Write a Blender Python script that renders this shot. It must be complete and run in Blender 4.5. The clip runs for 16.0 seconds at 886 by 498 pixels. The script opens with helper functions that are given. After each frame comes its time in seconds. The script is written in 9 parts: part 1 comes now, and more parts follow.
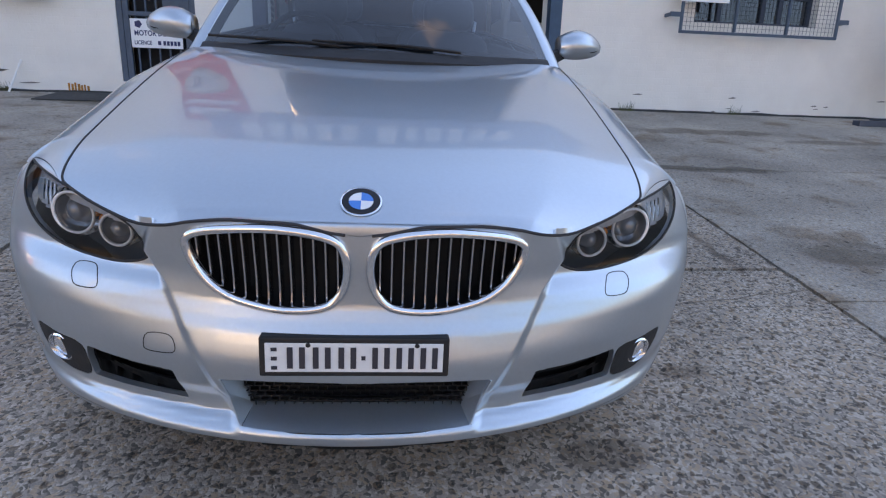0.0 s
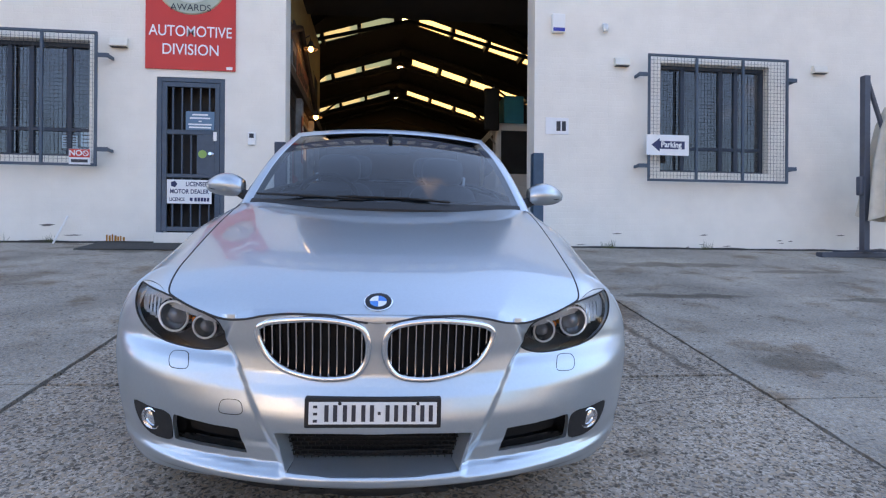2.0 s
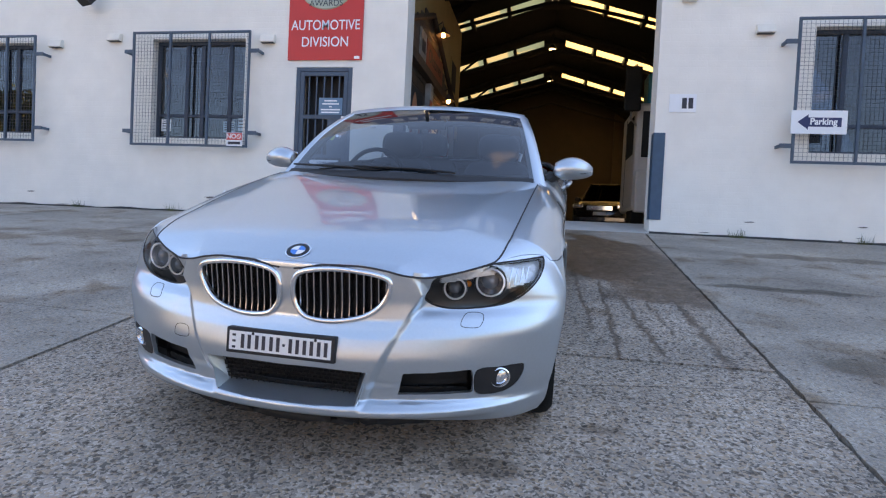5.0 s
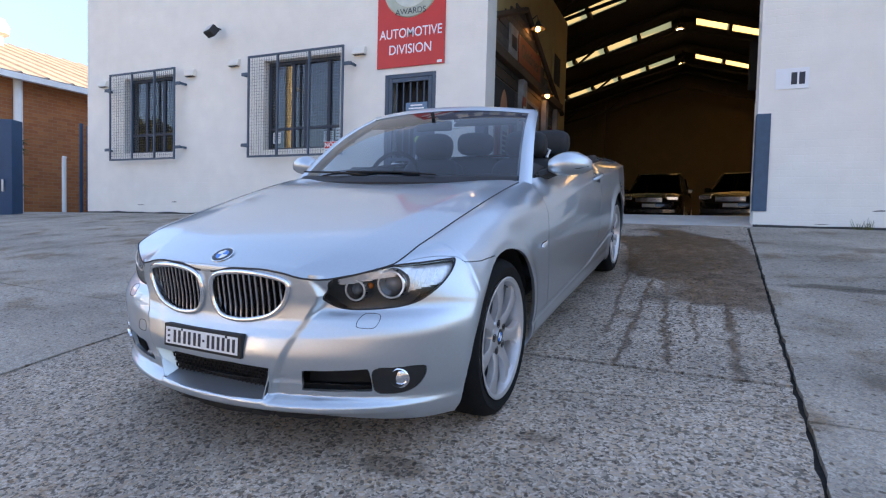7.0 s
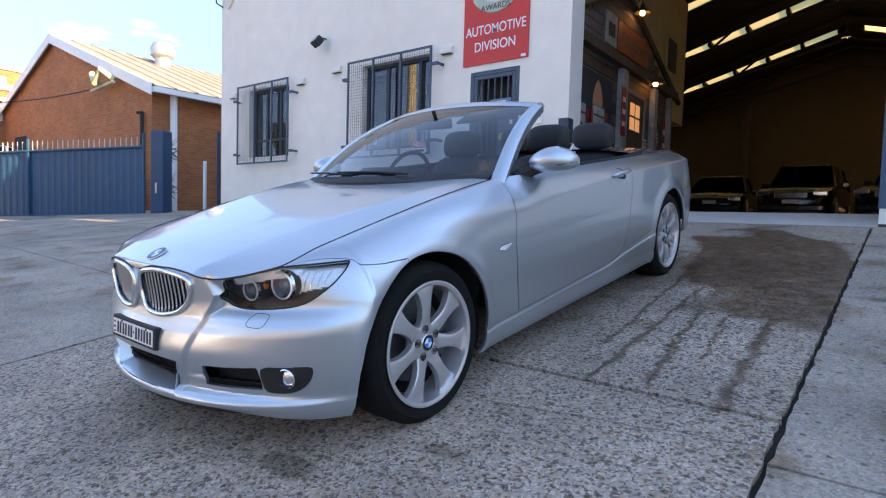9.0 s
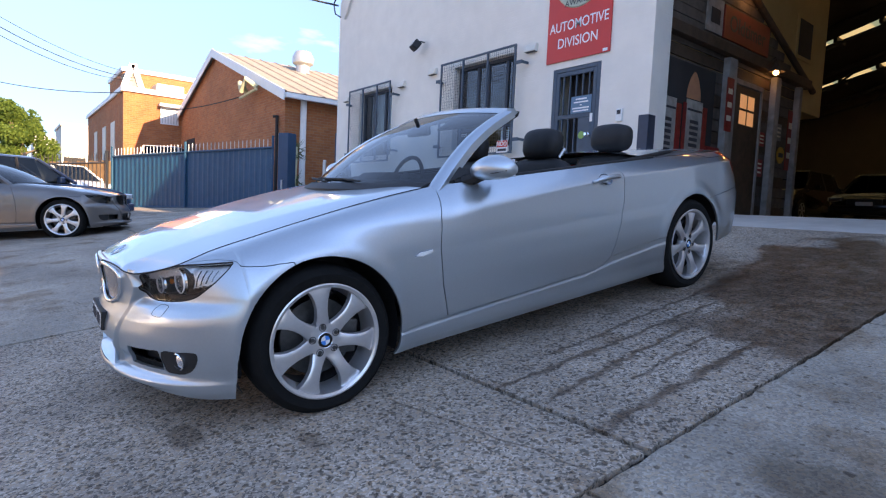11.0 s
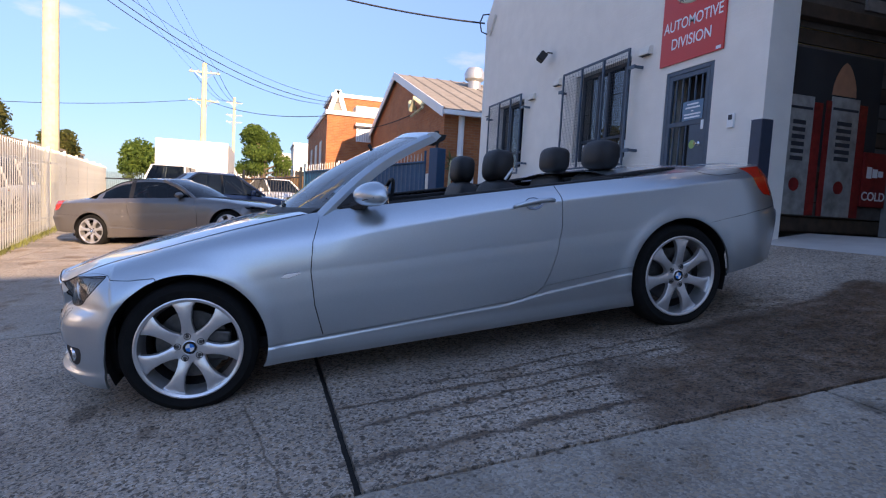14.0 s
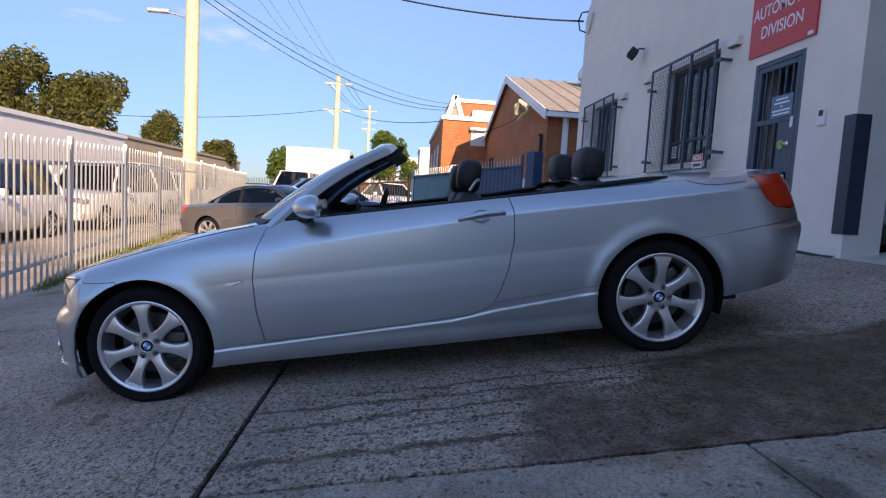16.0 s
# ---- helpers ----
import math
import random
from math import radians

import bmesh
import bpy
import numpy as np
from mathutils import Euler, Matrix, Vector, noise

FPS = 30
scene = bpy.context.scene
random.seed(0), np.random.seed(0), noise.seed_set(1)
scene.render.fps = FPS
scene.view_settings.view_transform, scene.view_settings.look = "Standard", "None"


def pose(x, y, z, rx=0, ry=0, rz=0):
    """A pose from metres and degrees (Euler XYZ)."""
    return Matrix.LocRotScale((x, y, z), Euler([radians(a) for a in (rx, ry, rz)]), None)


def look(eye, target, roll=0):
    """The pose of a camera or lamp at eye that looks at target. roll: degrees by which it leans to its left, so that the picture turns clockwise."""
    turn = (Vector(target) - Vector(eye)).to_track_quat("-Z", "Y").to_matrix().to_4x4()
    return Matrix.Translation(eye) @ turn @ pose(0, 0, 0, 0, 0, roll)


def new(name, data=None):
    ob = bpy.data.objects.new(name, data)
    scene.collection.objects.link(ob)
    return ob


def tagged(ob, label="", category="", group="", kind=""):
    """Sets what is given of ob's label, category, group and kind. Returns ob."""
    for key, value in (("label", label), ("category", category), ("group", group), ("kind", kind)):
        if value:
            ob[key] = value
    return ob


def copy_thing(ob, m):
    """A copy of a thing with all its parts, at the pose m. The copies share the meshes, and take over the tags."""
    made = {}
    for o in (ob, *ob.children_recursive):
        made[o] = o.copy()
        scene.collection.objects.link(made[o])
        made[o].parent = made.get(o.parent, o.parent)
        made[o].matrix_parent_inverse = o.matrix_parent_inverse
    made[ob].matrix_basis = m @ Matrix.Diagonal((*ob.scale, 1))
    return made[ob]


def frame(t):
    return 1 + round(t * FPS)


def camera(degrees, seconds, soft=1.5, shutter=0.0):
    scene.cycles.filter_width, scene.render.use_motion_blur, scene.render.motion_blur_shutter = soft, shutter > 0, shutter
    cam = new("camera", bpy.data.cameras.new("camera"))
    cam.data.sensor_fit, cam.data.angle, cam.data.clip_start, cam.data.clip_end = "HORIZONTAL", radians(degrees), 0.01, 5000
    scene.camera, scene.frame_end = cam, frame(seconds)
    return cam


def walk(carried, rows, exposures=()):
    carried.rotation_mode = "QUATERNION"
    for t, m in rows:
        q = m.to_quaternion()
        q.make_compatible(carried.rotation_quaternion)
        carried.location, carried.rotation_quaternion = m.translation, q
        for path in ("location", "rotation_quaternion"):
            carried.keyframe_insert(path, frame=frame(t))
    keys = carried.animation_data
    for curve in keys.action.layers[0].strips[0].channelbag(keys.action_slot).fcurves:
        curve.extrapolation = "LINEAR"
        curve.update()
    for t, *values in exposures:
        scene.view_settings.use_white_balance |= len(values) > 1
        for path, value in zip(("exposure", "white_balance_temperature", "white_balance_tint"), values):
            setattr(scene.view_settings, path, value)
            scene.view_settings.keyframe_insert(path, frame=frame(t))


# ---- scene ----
cam = camera(76.6, 16.0, soft=1.2)
PATH = [
    (0, (0.342, 0.658, 1.37), (0.574, 2.582, 0.875), 1.7),
    (0.5, (0.333, 0.468, 1.382), (0.606, 2.415, 1.019), 1.2),
    (1, (0.323, 0.33, 1.365), (0.6, 2.3, 1.16), 0.7),
    (1.5, (0.326, 0.198, 1.345), (0.579, 2.18, 1.269), 0.3),
    (2, (0.314, 0.149, 1.331), (0.537, 2.137, 1.335), 0.4),
    (2.5, (0.302, 0.147, 1.328), (0.483, 2.138, 1.368), 0.8),
    (3, (0.353, 0.137, 1.314), (0.459, 2.133, 1.368), 0.8),
    (3.5, (0.463, 0.137, 1.295), (0.478, 2.137, 1.337), 1.0),
    (4, (0.648, 0.11, 1.274), (0.545, 2.108, 1.28), 1.4),
    (4.5, (0.864, 0.067, 1.255), (0.644, 2.055, 1.227), 1.3),
    (4.6, (0.918, 0.053, 1.237), (0.666, 2.037, 1.217), 0.8),
    (4.7, (0.964, 0.049, 1.247), (0.689, 2.029, 1.211), 1.3),
    (6.8, (1.741, 0.217, 1.3), (0.99, 2.068, 1.213), 1.6),
    (7, (1.833, 0.255, 1.31), (1.025, 2.082, 1.223), 1.5),
    (7.5, (2.003, 0.351, 1.325), (1.088, 2.127, 1.231), 1.5),
    (8, (2.184, 0.47, 1.322), (1.152, 2.18, 1.227), 1.3),
    (8.5, (2.326, 0.587, 1.337), (1.205, 2.24, 1.233), 1.4),
    (9, (2.493, 0.73, 1.348), (1.273, 2.312, 1.238), 1.6),
    (9.2, (2.568, 0.791, 1.358), (1.311, 2.342, 1.242), 1.6),
    (11.3, (3.345, 1.471, 1.451), (1.734, 2.648, 1.308), 2.7),
    (11.5, (3.397, 1.566, 1.461), (1.759, 2.704, 1.319), 2.7),
    (12, (3.529, 1.78, 1.491), (1.827, 2.821, 1.344), 2.6),
    (12.5, (3.666, 2.005, 1.52), (1.904, 2.94, 1.371), 2.6),
    (13, (3.828, 2.247, 1.544), (2.009, 3.066, 1.398), 2.5),
    (13.5, (3.923, 2.456, 1.574), (2.066, 3.183, 1.428), 2.6),
    (14, (4.022, 2.719, 1.604), (2.123, 3.331, 1.455), 3.2),
    (14.5, (4.079, 2.966, 1.624), (2.149, 3.465, 1.469), 3.5),
    (15, (4.128, 3.216, 1.66), (2.172, 3.598, 1.496), 3.4),
    (15.5, (4.164, 3.476, 1.7), (2.189, 3.742, 1.53), 3.4),
    (16, (4.162, 3.697, 1.715), (2.175, 3.856, 1.548), 3.4),
]
walk(cam, [(t, look(eye, target, roll)) for t, eye, target, roll in PATH],
     exposures=[(0, 1.88, 9100, 26), (1.0, 2.12, 8500, 23), (1.5, 2.14, 8650, 24), (4.5, 2.06, 8650, 24), (7, 2.1, 8500, 24), (9, 2.06, 8200, 24), (11.5, 1.74, 7650, 26), (12.5, 1.5, 7400, 27), (14, 1.16, 7200, 28), (16, 0.92, 7150, 28)])

# ---------------------------------------------------------------- light
SUN_EL, SUN_AZ = 24.0, 76.0      # degrees; azimuth clockwise from +y
world = bpy.data.worlds.new("sky")
scene.world = world
world.use_nodes = True
wn, wl = world.node_tree.nodes, world.node_tree.links
sky = wn.new("ShaderNodeTexSky")
sky.sky_type = "NISHITA"
sky.sun_disc = False
sky.sun_elevation, sky.sun_rotation = radians(SUN_EL), radians(SUN_AZ)
sky.air_density, sky.dust_density, sky.ozone_density = 1.3, 0.1, 3.0
# a few small soft clouds
w_co = wn.new("ShaderNodeTexCoord")
w_mp = wn.new("ShaderNodeMapping")
w_mp.inputs["Scale"].default_value = (1.0, 1.0, 3.2)
w_mp.inputs["Location"].default_value = (0.3, 0.1, 0.0)
wl.new(w_co.outputs["Generated"], w_mp.inputs[0])
w_no = wn.new("ShaderNodeTexNoise")
w_no.inputs["Scale"].default_value, w_no.inputs["Detail"].default_value, w_no.inputs["Roughness"].default_value = 3.4, 7, 0.55
wl.new(w_mp.outputs[0], w_no.inputs["Vector"])
w_mr = wn.new("ShaderNodeMapRange")
w_mr.inputs["From Min"].default_value, w_mr.inputs["From Max"].default_value = 0.645, 0.80
w_mr.inputs["To Max"].default_value = 0.55
wl.new(w_no.outputs[0], w_mr.inputs["Value"])
w_mx = wn.new("ShaderNodeMix")
w_mx.data_type = "RGBA"
wl.new(w_mr.outputs[0], w_mx.inputs["Factor"])
# clear deep blue air, darker towards the horizon than the model's haze
w_sp = wn.new("ShaderNodeSeparateXYZ")
wl.new(w_co.outputs["Generated"], w_sp.inputs[0])
w_gr = wn.new("ShaderNodeMapRange")
w_gr.interpolation_type = "SMOOTHSTEP"
w_gr.inputs["From Min"].default_value, w_gr.inputs["From Max"].default_value = -0.05, 0.75
wl.new(w_sp.outputs[2], w_gr.inputs["Value"])
w_tn = wn.new("ShaderNodeMix")
w_tn.data_type = "RGBA"
w_tn.inputs["A"].default_value, w_tn.inputs["B"].default_value = (0.175, 0.285, 0.50, 1), (0.84, 0.90, 0.96, 1)
wl.new(w_gr.outputs[0], w_tn.inputs["Factor"])
w_ml = wn.new("ShaderNodeMix")
w_ml.data_type, w_ml.blend_type = "RGBA", "MULTIPLY"
w_ml.inputs["Factor"].default_value = 1
wl.new(sky.outputs[0], w_ml.inputs["A"])
wl.new(w_tn.outputs["Result"], w_ml.inputs["B"])
wl.new(w_ml.outputs["Result"], w_mx.inputs["A"])
w_mx.inputs["B"].default_value = (4.2, 3.9, 3.9, 1)
wl.new(w_mx.outputs["Result"], wn["Background"].inputs[0])
wn["Background"].inputs[1].default_value = 0.15
sun_data = bpy.data.lights.new("sun", "SUN")
sun_data.energy, sun_data.angle, sun_data.color = 4.6, radians(0.53), (1.0, 0.82, 0.56)
sun = new("sun", sun_data)
_sd = Vector((math.sin(radians(SUN_AZ)) * math.cos(radians(SUN_EL)), math.cos(radians(SUN_AZ)) * math.cos(radians(SUN_EL)), math.sin(radians(SUN_EL))))
sun.matrix_world = look(_sd * 60, (0, 0, 0))


# ---------------------------------------------------------------- materials
def mat(name, colour, rough=0.6, metal=0.0, vary=0.12, scale=6.0, bump=0.0, bscale=60.0, coat=0.0, spec=0.5, colour2=None, detail=6.0, emit=None, strength=0.0, alpha=1.0, transmission=0.0, ior=1.45, rand=0.0):
    """A node material: base colour varied by two noises, with a fine relief."""
    m = bpy.data.materials.new(name)
    m.use_nodes = True
    n, l = m.node_tree.nodes, m.node_tree.links
    b = n["Principled BSDF"]
    b.inputs["Roughness"].default_value = rough
    b.inputs["Metallic"].default_value = metal
    b.inputs["Coat Weight"].default_value = coat
    b.inputs["Coat Roughness"].default_value = 0.03
    b.inputs["Specular IOR Level"].default_value = spec
    b.inputs["IOR"].default_value = ior
    b.inputs["Transmission Weight"].default_value = transmission
    b.inputs["Alpha"].default_value = alpha
    c = (*colour, 1)
    b.inputs["Base Color"].default_value = c
    if vary > 0:
        co = n.new("ShaderNodeTexCoord")
        n1 = n.new("ShaderNodeTexNoise")
        n1.inputs["Scale"].default_value, n1.inputs["Detail"].default_value = scale, detail
        l.new(co.outputs["Object"], n1.inputs["Vector"])
        n2 = n.new("ShaderNodeTexNoise")
        n2.inputs["Scale"].default_value, n2.inputs["Detail"].default_value = scale * 0.13, 3
        l.new(co.outputs["Object"], n2.inputs["Vector"])
        mixf = n.new("ShaderNodeMath")
        mixf.operation = "ADD"
        l.new(n1.outputs[0], mixf.inputs[0])
        l.new(n2.outputs[0], mixf.inputs[1])
        r = n.new("ShaderNodeMapRange")
        r.inputs["From Min"].default_value, r.inputs["From Max"].default_value = 0.7, 1.3
        l.new(mixf.outputs[0], r.inputs["Value"])
        fac = r.outputs[0]
        if rand > 0:
            oi = n.new("ShaderNodeObjectInfo")
            add = n.new("ShaderNodeMath")
            add.operation = "MULTIPLY_ADD"
            l.new(oi.outputs["Random"], add.inputs[0])
            add.inputs[1].default_value = rand
            l.new(r.outputs[0], add.inputs[2])
            fac = add.outputs[0]
        mx = n.new("ShaderNodeMix")
        mx.data_type = "RGBA"
        l.new(fac, mx.inputs["Factor"])
        if colour2:
            mx.inputs["A"].default_value, mx.inputs["B"].default_value = c, (*colour2, 1)
        else:
            mx.inputs["A"].default_value = (*[v * (1 - vary) for v in colour], 1)
            mx.inputs["B"].default_value = (*[min(1, v * (1 + vary)) for v in colour], 1)
        l.new(mx.outputs["Result"], b.inputs["Base Color"])
        if bump > 0:
            n3 = n.new("ShaderNodeTexNoise")
            n3.inputs["Scale"].default_value, n3.inputs["Detail"].default_value = bscale, 5
            l.new(co.outputs["Object"], n3.inputs["Vector"])
            bp = n.new("ShaderNodeBump")
            bp.inputs["Strength"].default_value, bp.inputs["Distance"].default_value = bump, 0.01
            l.new(n3.outputs[0], bp.inputs["Height"])
            l.new(bp.outputs[0], b.inputs["Normal"])
    if emit:
        b.inputs["Emission Color"].default_value = (*emit, 1)
        b.inputs["Emission Strength"].default_value = strength
    return m


def face_out(ob, centre):
    """Turns a sheet's faces away from a centre."""
    me, c = ob.data, Vector(centre)
    if sum((p.center - c).dot(p.normal) * p.area for p in me.polygons) < 0:
        me.flip_normals()
    return ob


def glass_mat(name, tint=(0.85, 0.9, 0.9), clear=0.85, rough=0.0, ior=1.5):
    """Thin clear glass: see-through with mirror gloss by Fresnel."""
    m = bpy.data.materials.new(name)
    m.use_nodes = True
    n, l = m.node_tree.nodes, m.node_tree.links
    n.remove(n["Principled BSDF"])
    t = n.new("ShaderNodeBsdfTransparent")
    t.inputs[0].default_value = (*[v * clear for v in tint], 1)
    g = n.new("ShaderNodeBsdfGlossy")
    g.inputs["Roughness"].default_value = rough
    f = n.new("ShaderNodeFresnel")
    f.inputs[0].default_value = ior
    mx = n.new("ShaderNodeMixShader")
    l.new(f.outputs[0], mx.inputs[0])
    l.new(t.outputs[0], mx.inputs[1])
    l.new(g.outputs[0], mx.inputs[2])
    l.new(mx.outputs[0], n["Material Output"].inputs[0])
    return m


M_wall = mat("painted_blockwork", (0.80, 0.76, 0.69), 0.75, vary=0.06, scale=3, bump=0.25, bscale=40)
# painted brick courses show faintly through the wall's paint
_n, _l = M_wall.node_tree.nodes, M_wall.node_tree.links
_g, _s, _c = _n.new("ShaderNodeNewGeometry"), _n.new("ShaderNodeSeparateXYZ"), _n.new("ShaderNodeCombineXYZ")
_l.new(_g.outputs["Position"], _s.inputs[0])
_l.new(_s.outputs[0], _c.inputs[0])
_l.new(_s.outputs[2], _c.inputs[1])
_b = _n.new("ShaderNodeTexBrick")
_b.inputs["Scale"].default_value = 1
_b.inputs["Brick Width"].default_value, _b.inputs["Row Height"].default_value, _b.inputs["Mortar Size"].default_value, _b.inputs["Mortar Smooth"].default_value = 0.24, 0.086, 0.006, 0.6
_l.new(_c.outputs[0], _b.inputs["Vector"])
_p = _n.new("ShaderNodeBump")
_p.invert = True
_p.inputs["Strength"].default_value, _p.inputs["Distance"].default_value = 0.35, 0.006
_l.new(_b.outputs["Fac"], _p.inputs["Height"])
_l.new(_n["Bump"].outputs[0], _p.inputs["Normal"])
_l.new(_p.outputs[0], _n["Principled BSDF"].inputs["Normal"])
M_slate = mat("slate_blue_paint", (0.055, 0.085, 0.12), 0.5, vary=0.15, scale=9, bump=0.1)
M_black = mat("black_rubber", (0.012, 0.012, 0.013), 0.6, vary=0.3, scale=20, bump=0.1)
M_dark = mat("dark_interior", (0.03, 0.03, 0.032), 0.8, vary=0.3, scale=2)
M_red = mat("red_sign_paint", (0.62, 0.035, 0.025), 0.35, vary=0.06, scale=2)
# white so that the unseen neighbours brighten the shaded yard
M_neigh = mat("white_bounce_neighbour", (0.82, 0.80, 0.76), 0.8, vary=0.04, scale=1)
M_white = mat("white_paint", (0.80, 0.80, 0.78), 0.5, vary=0.05, scale=5)
M_brick = mat("orange_brick", (0.36, 0.10, 0.035), 0.85, vary=0.25, scale=12, bump=0.3, rand=0.4)
M_mortar = mat("mortar", (0.42, 0.34, 0.27), 0.9, vary=0.15, scale=20, bump=0.3)
M_roof = mat("fibre_cement_roof", (0.27, 0.24, 0.205), 0.85, vary=0.2, scale=4, bump=0.2)
M_blue = mat("blue_gate_paint", (0.011, 0.070, 0.135), 0.45, vary=0.15, scale=5)
M_galv = mat("galvanised_steel", (0.55, 0.56, 0.55), 0.45, 0.7, vary=0.12, scale=15)
M_timber = mat("weathered_pole_timber", (0.60, 0.56, 0.36), 0.85, vary=0.2, scale=8, bump=0.4)
M_silver = mat("silver_car_paint", (0.495, 0.565, 0.615), 0.34, 0.88, vary=0.03, scale=900, coat=1.0)
M_glass = glass_mat("clear_glass")
M_chrome = mat("chrome", (0.85, 0.86, 0.88), 0.08, 1.0, vary=0)


# ---------------------------------------------------------------- mesh helpers
def mesh_object(name, verts, faces, material, smooth=False, parent=None, label=""):
    me = bpy.data.meshes.new(name)
    me.from_pydata([tuple(v) for v in verts], [], [tuple(f) for f in faces])
    me.update()
    if material:
        me.materials.append(material)
    if smooth:
        me.polygons.foreach_set("use_smooth", [True] * len(me.polygons))
    ob = new(name, me)
    if parent:
        ob.parent = parent
    if label:
        ob["label"] = label
    return ob


def part(name, bm, material, parent=None, label="", smooth=False, auto=None):
    """Links a bmesh as one mesh object under a thing or a part."""
    me = bpy.data.meshes.new(name)
    bmesh.ops.recalc_face_normals(bm, faces=bm.faces)
    bm.to_mesh(me)
    bm.free()
    for m in (material if isinstance(material, (list, tuple)) else [material]):
        me.materials.append(m)
    if smooth or auto:
        me.polygons.foreach_set("use_smooth", [True] * len(me.polygons))
        if auto:
            me.set_sharp_from_angle(angle=radians(auto))
    ob = new(name, me)
    if parent:
        ob.parent = parent
    if label:
        ob["label"] = label
    return ob


def thing(name, label, category, m=None, group="", kind=""):
    ob = new(name)
    ob.empty_display_size = 0.1
    tagged(ob, label, category, group, kind)
    if m is not None:
        ob.matrix_basis = m
    return ob


def add_box(bm, x0, x1, y0, y1, z0, z1, bevel=0.0, m=None, mi=0):
    vs = [bm.verts.new((x, y, z)) for x in (x0, x1) for y in (y0, y1) for z in (z0, z1)]
    fs = [bm.faces.new([vs[i] for i in f]) for f in ((0, 1, 3, 2), (4, 6, 7, 5), (0, 4, 5, 1), (2, 3, 7, 6), (0, 2, 6, 4), (1, 5, 7, 3))]
    for f in fs:
        f.material_index = mi
    if bevel > 0:
        es = list({e for f in fs for e in f.edges})
        r = bmesh.ops.bevel(bm, geom=es, offset=bevel, segments=2, affect="EDGES", profile=0.5)
        vs = list({v for f in r["faces"] for v in f.verts} | {v for v in vs if v.is_valid})
    if m is not None:
        bmesh.ops.transform(bm, matrix=m, verts=[v for v in vs if v.is_valid])
    return vs


def box(x0, x1, y0, y1, z0, z1, bevel=0.0):
    bm = bmesh.new()
    add_box(bm, x0, x1, y0, y1, z0, z1, bevel)
    return bm


def add_tube(bm, pts, r, n=8, close=False, cap=True):
    """A round bar along pts; r is one radius or one for each point."""
    pts = [Vector(p) for p in pts]
    rs = r if isinstance(r, (list, tuple)) else [r] * len(pts)
    rings, k = [], len(pts)
    ref = None
    for i, p in enumerate(pts):
        a = pts[(i - 1) % k] if (i > 0 or close) else p
        b = pts[(i + 1) % k] if (i < k - 1 or close) else p
        d = (b - a).normalized()
        if ref is None:
            ref = d.orthogonal().normalized()
        ref = (ref - d * ref.dot(d)).normalized()
        o = d.cross(ref)
        rings.append([bm.verts.new(p + rs[i] * (math.cos(2 * math.pi * j / n) * ref + math.sin(2 * math.pi * j / n) * o)) for j in range(n)])
    for i in range(k if close else k - 1):
        A, B = rings[i], rings[(i + 1) % k]
        for j in range(n):
            bm.faces.new((A[j], A[(j + 1) % n], B[(j + 1) % n], B[j]))
    if cap and not close:
        bm.faces.new(rings[0][::-1])
        bm.faces.new(rings[-1])


def tube(pts, r, n=8, close=False):
    bm = bmesh.new()
    add_tube(bm, pts, r, n, close)
    return bm


def add_lathe(bm, prof, n=32, axis="z", centre=(0, 0, 0), mi=0):
    """Turns a profile of (radius, height) about an axis."""
    c = Vector(centre)
    rings = []
    for r, h in prof:
        ring = []
        for j in range(n):
            a = 2 * math.pi * j / n
            u, v = r * math.cos(a), r * math.sin(a)
            p = {"z": (u, v, h), "x": (h, u, v), "y": (u, h, v)}[axis]
            ring.append(bm.verts.new(c + Vector(p)))
        rings.append(ring)
    for A, B in zip(rings, rings[1:]):
        for j in range(n):
            f = bm.faces.new((A[j], A[(j + 1) % n], B[(j + 1) % n], B[j]))
            f.material_index = mi
    return rings


def lathe(prof, n=32, axis="z", centre=(0, 0, 0), caps=True):
    bm = bmesh.new()
    rings = add_lathe(bm, prof, n, axis, centre)
    if caps:
        for ring in (rings[0], rings[-1]):
            if (ring[0].co - ring[n // 2].co).length > 1e-5:
                bm.faces.new(ring)
    bmesh.ops.remove_doubles(bm, verts=bm.verts, dist=1e-6)
    return bm


def interp(x, xs, ys):
    return float(np.interp(x, xs, ys))


def smooth_interp(x, xs, ys):
    """A smooth curve through the given values (monotone cubic)."""
    xs, ys = np.asarray(xs, float), np.asarray(ys, float)
    x = np.asarray(x, float)
    h = np.diff(xs)
    d = np.diff(ys) / h
    mm = np.zeros_like(ys)
    mm[0], mm[-1] = d[0], d[-1]
    for i in range(1, len(xs) - 1):
        mm[i] = 0 if d[i - 1] * d[i] <= 0 else (h[i - 1] + h[i]) * 3 / ((2 * h[i] + h[i - 1]) / d[i - 1] + (h[i] + 2 * h[i - 1]) / d[i])
    xc = np.clip(x, xs[0], xs[-1])
    k = np.clip(np.searchsorted(xs, xc) - 1, 0, len(h) - 1)
    t = (xc - xs[k]) / h[k]
    return ys[k] * (2 * t**3 - 3 * t**2 + 1) + h[k] * mm[k] * (t**3 - 2 * t**2 + t) + ys[k + 1] * (-2 * t**3 + 3 * t**2) + h[k] * mm[k + 1] * (t**3 - t**2)


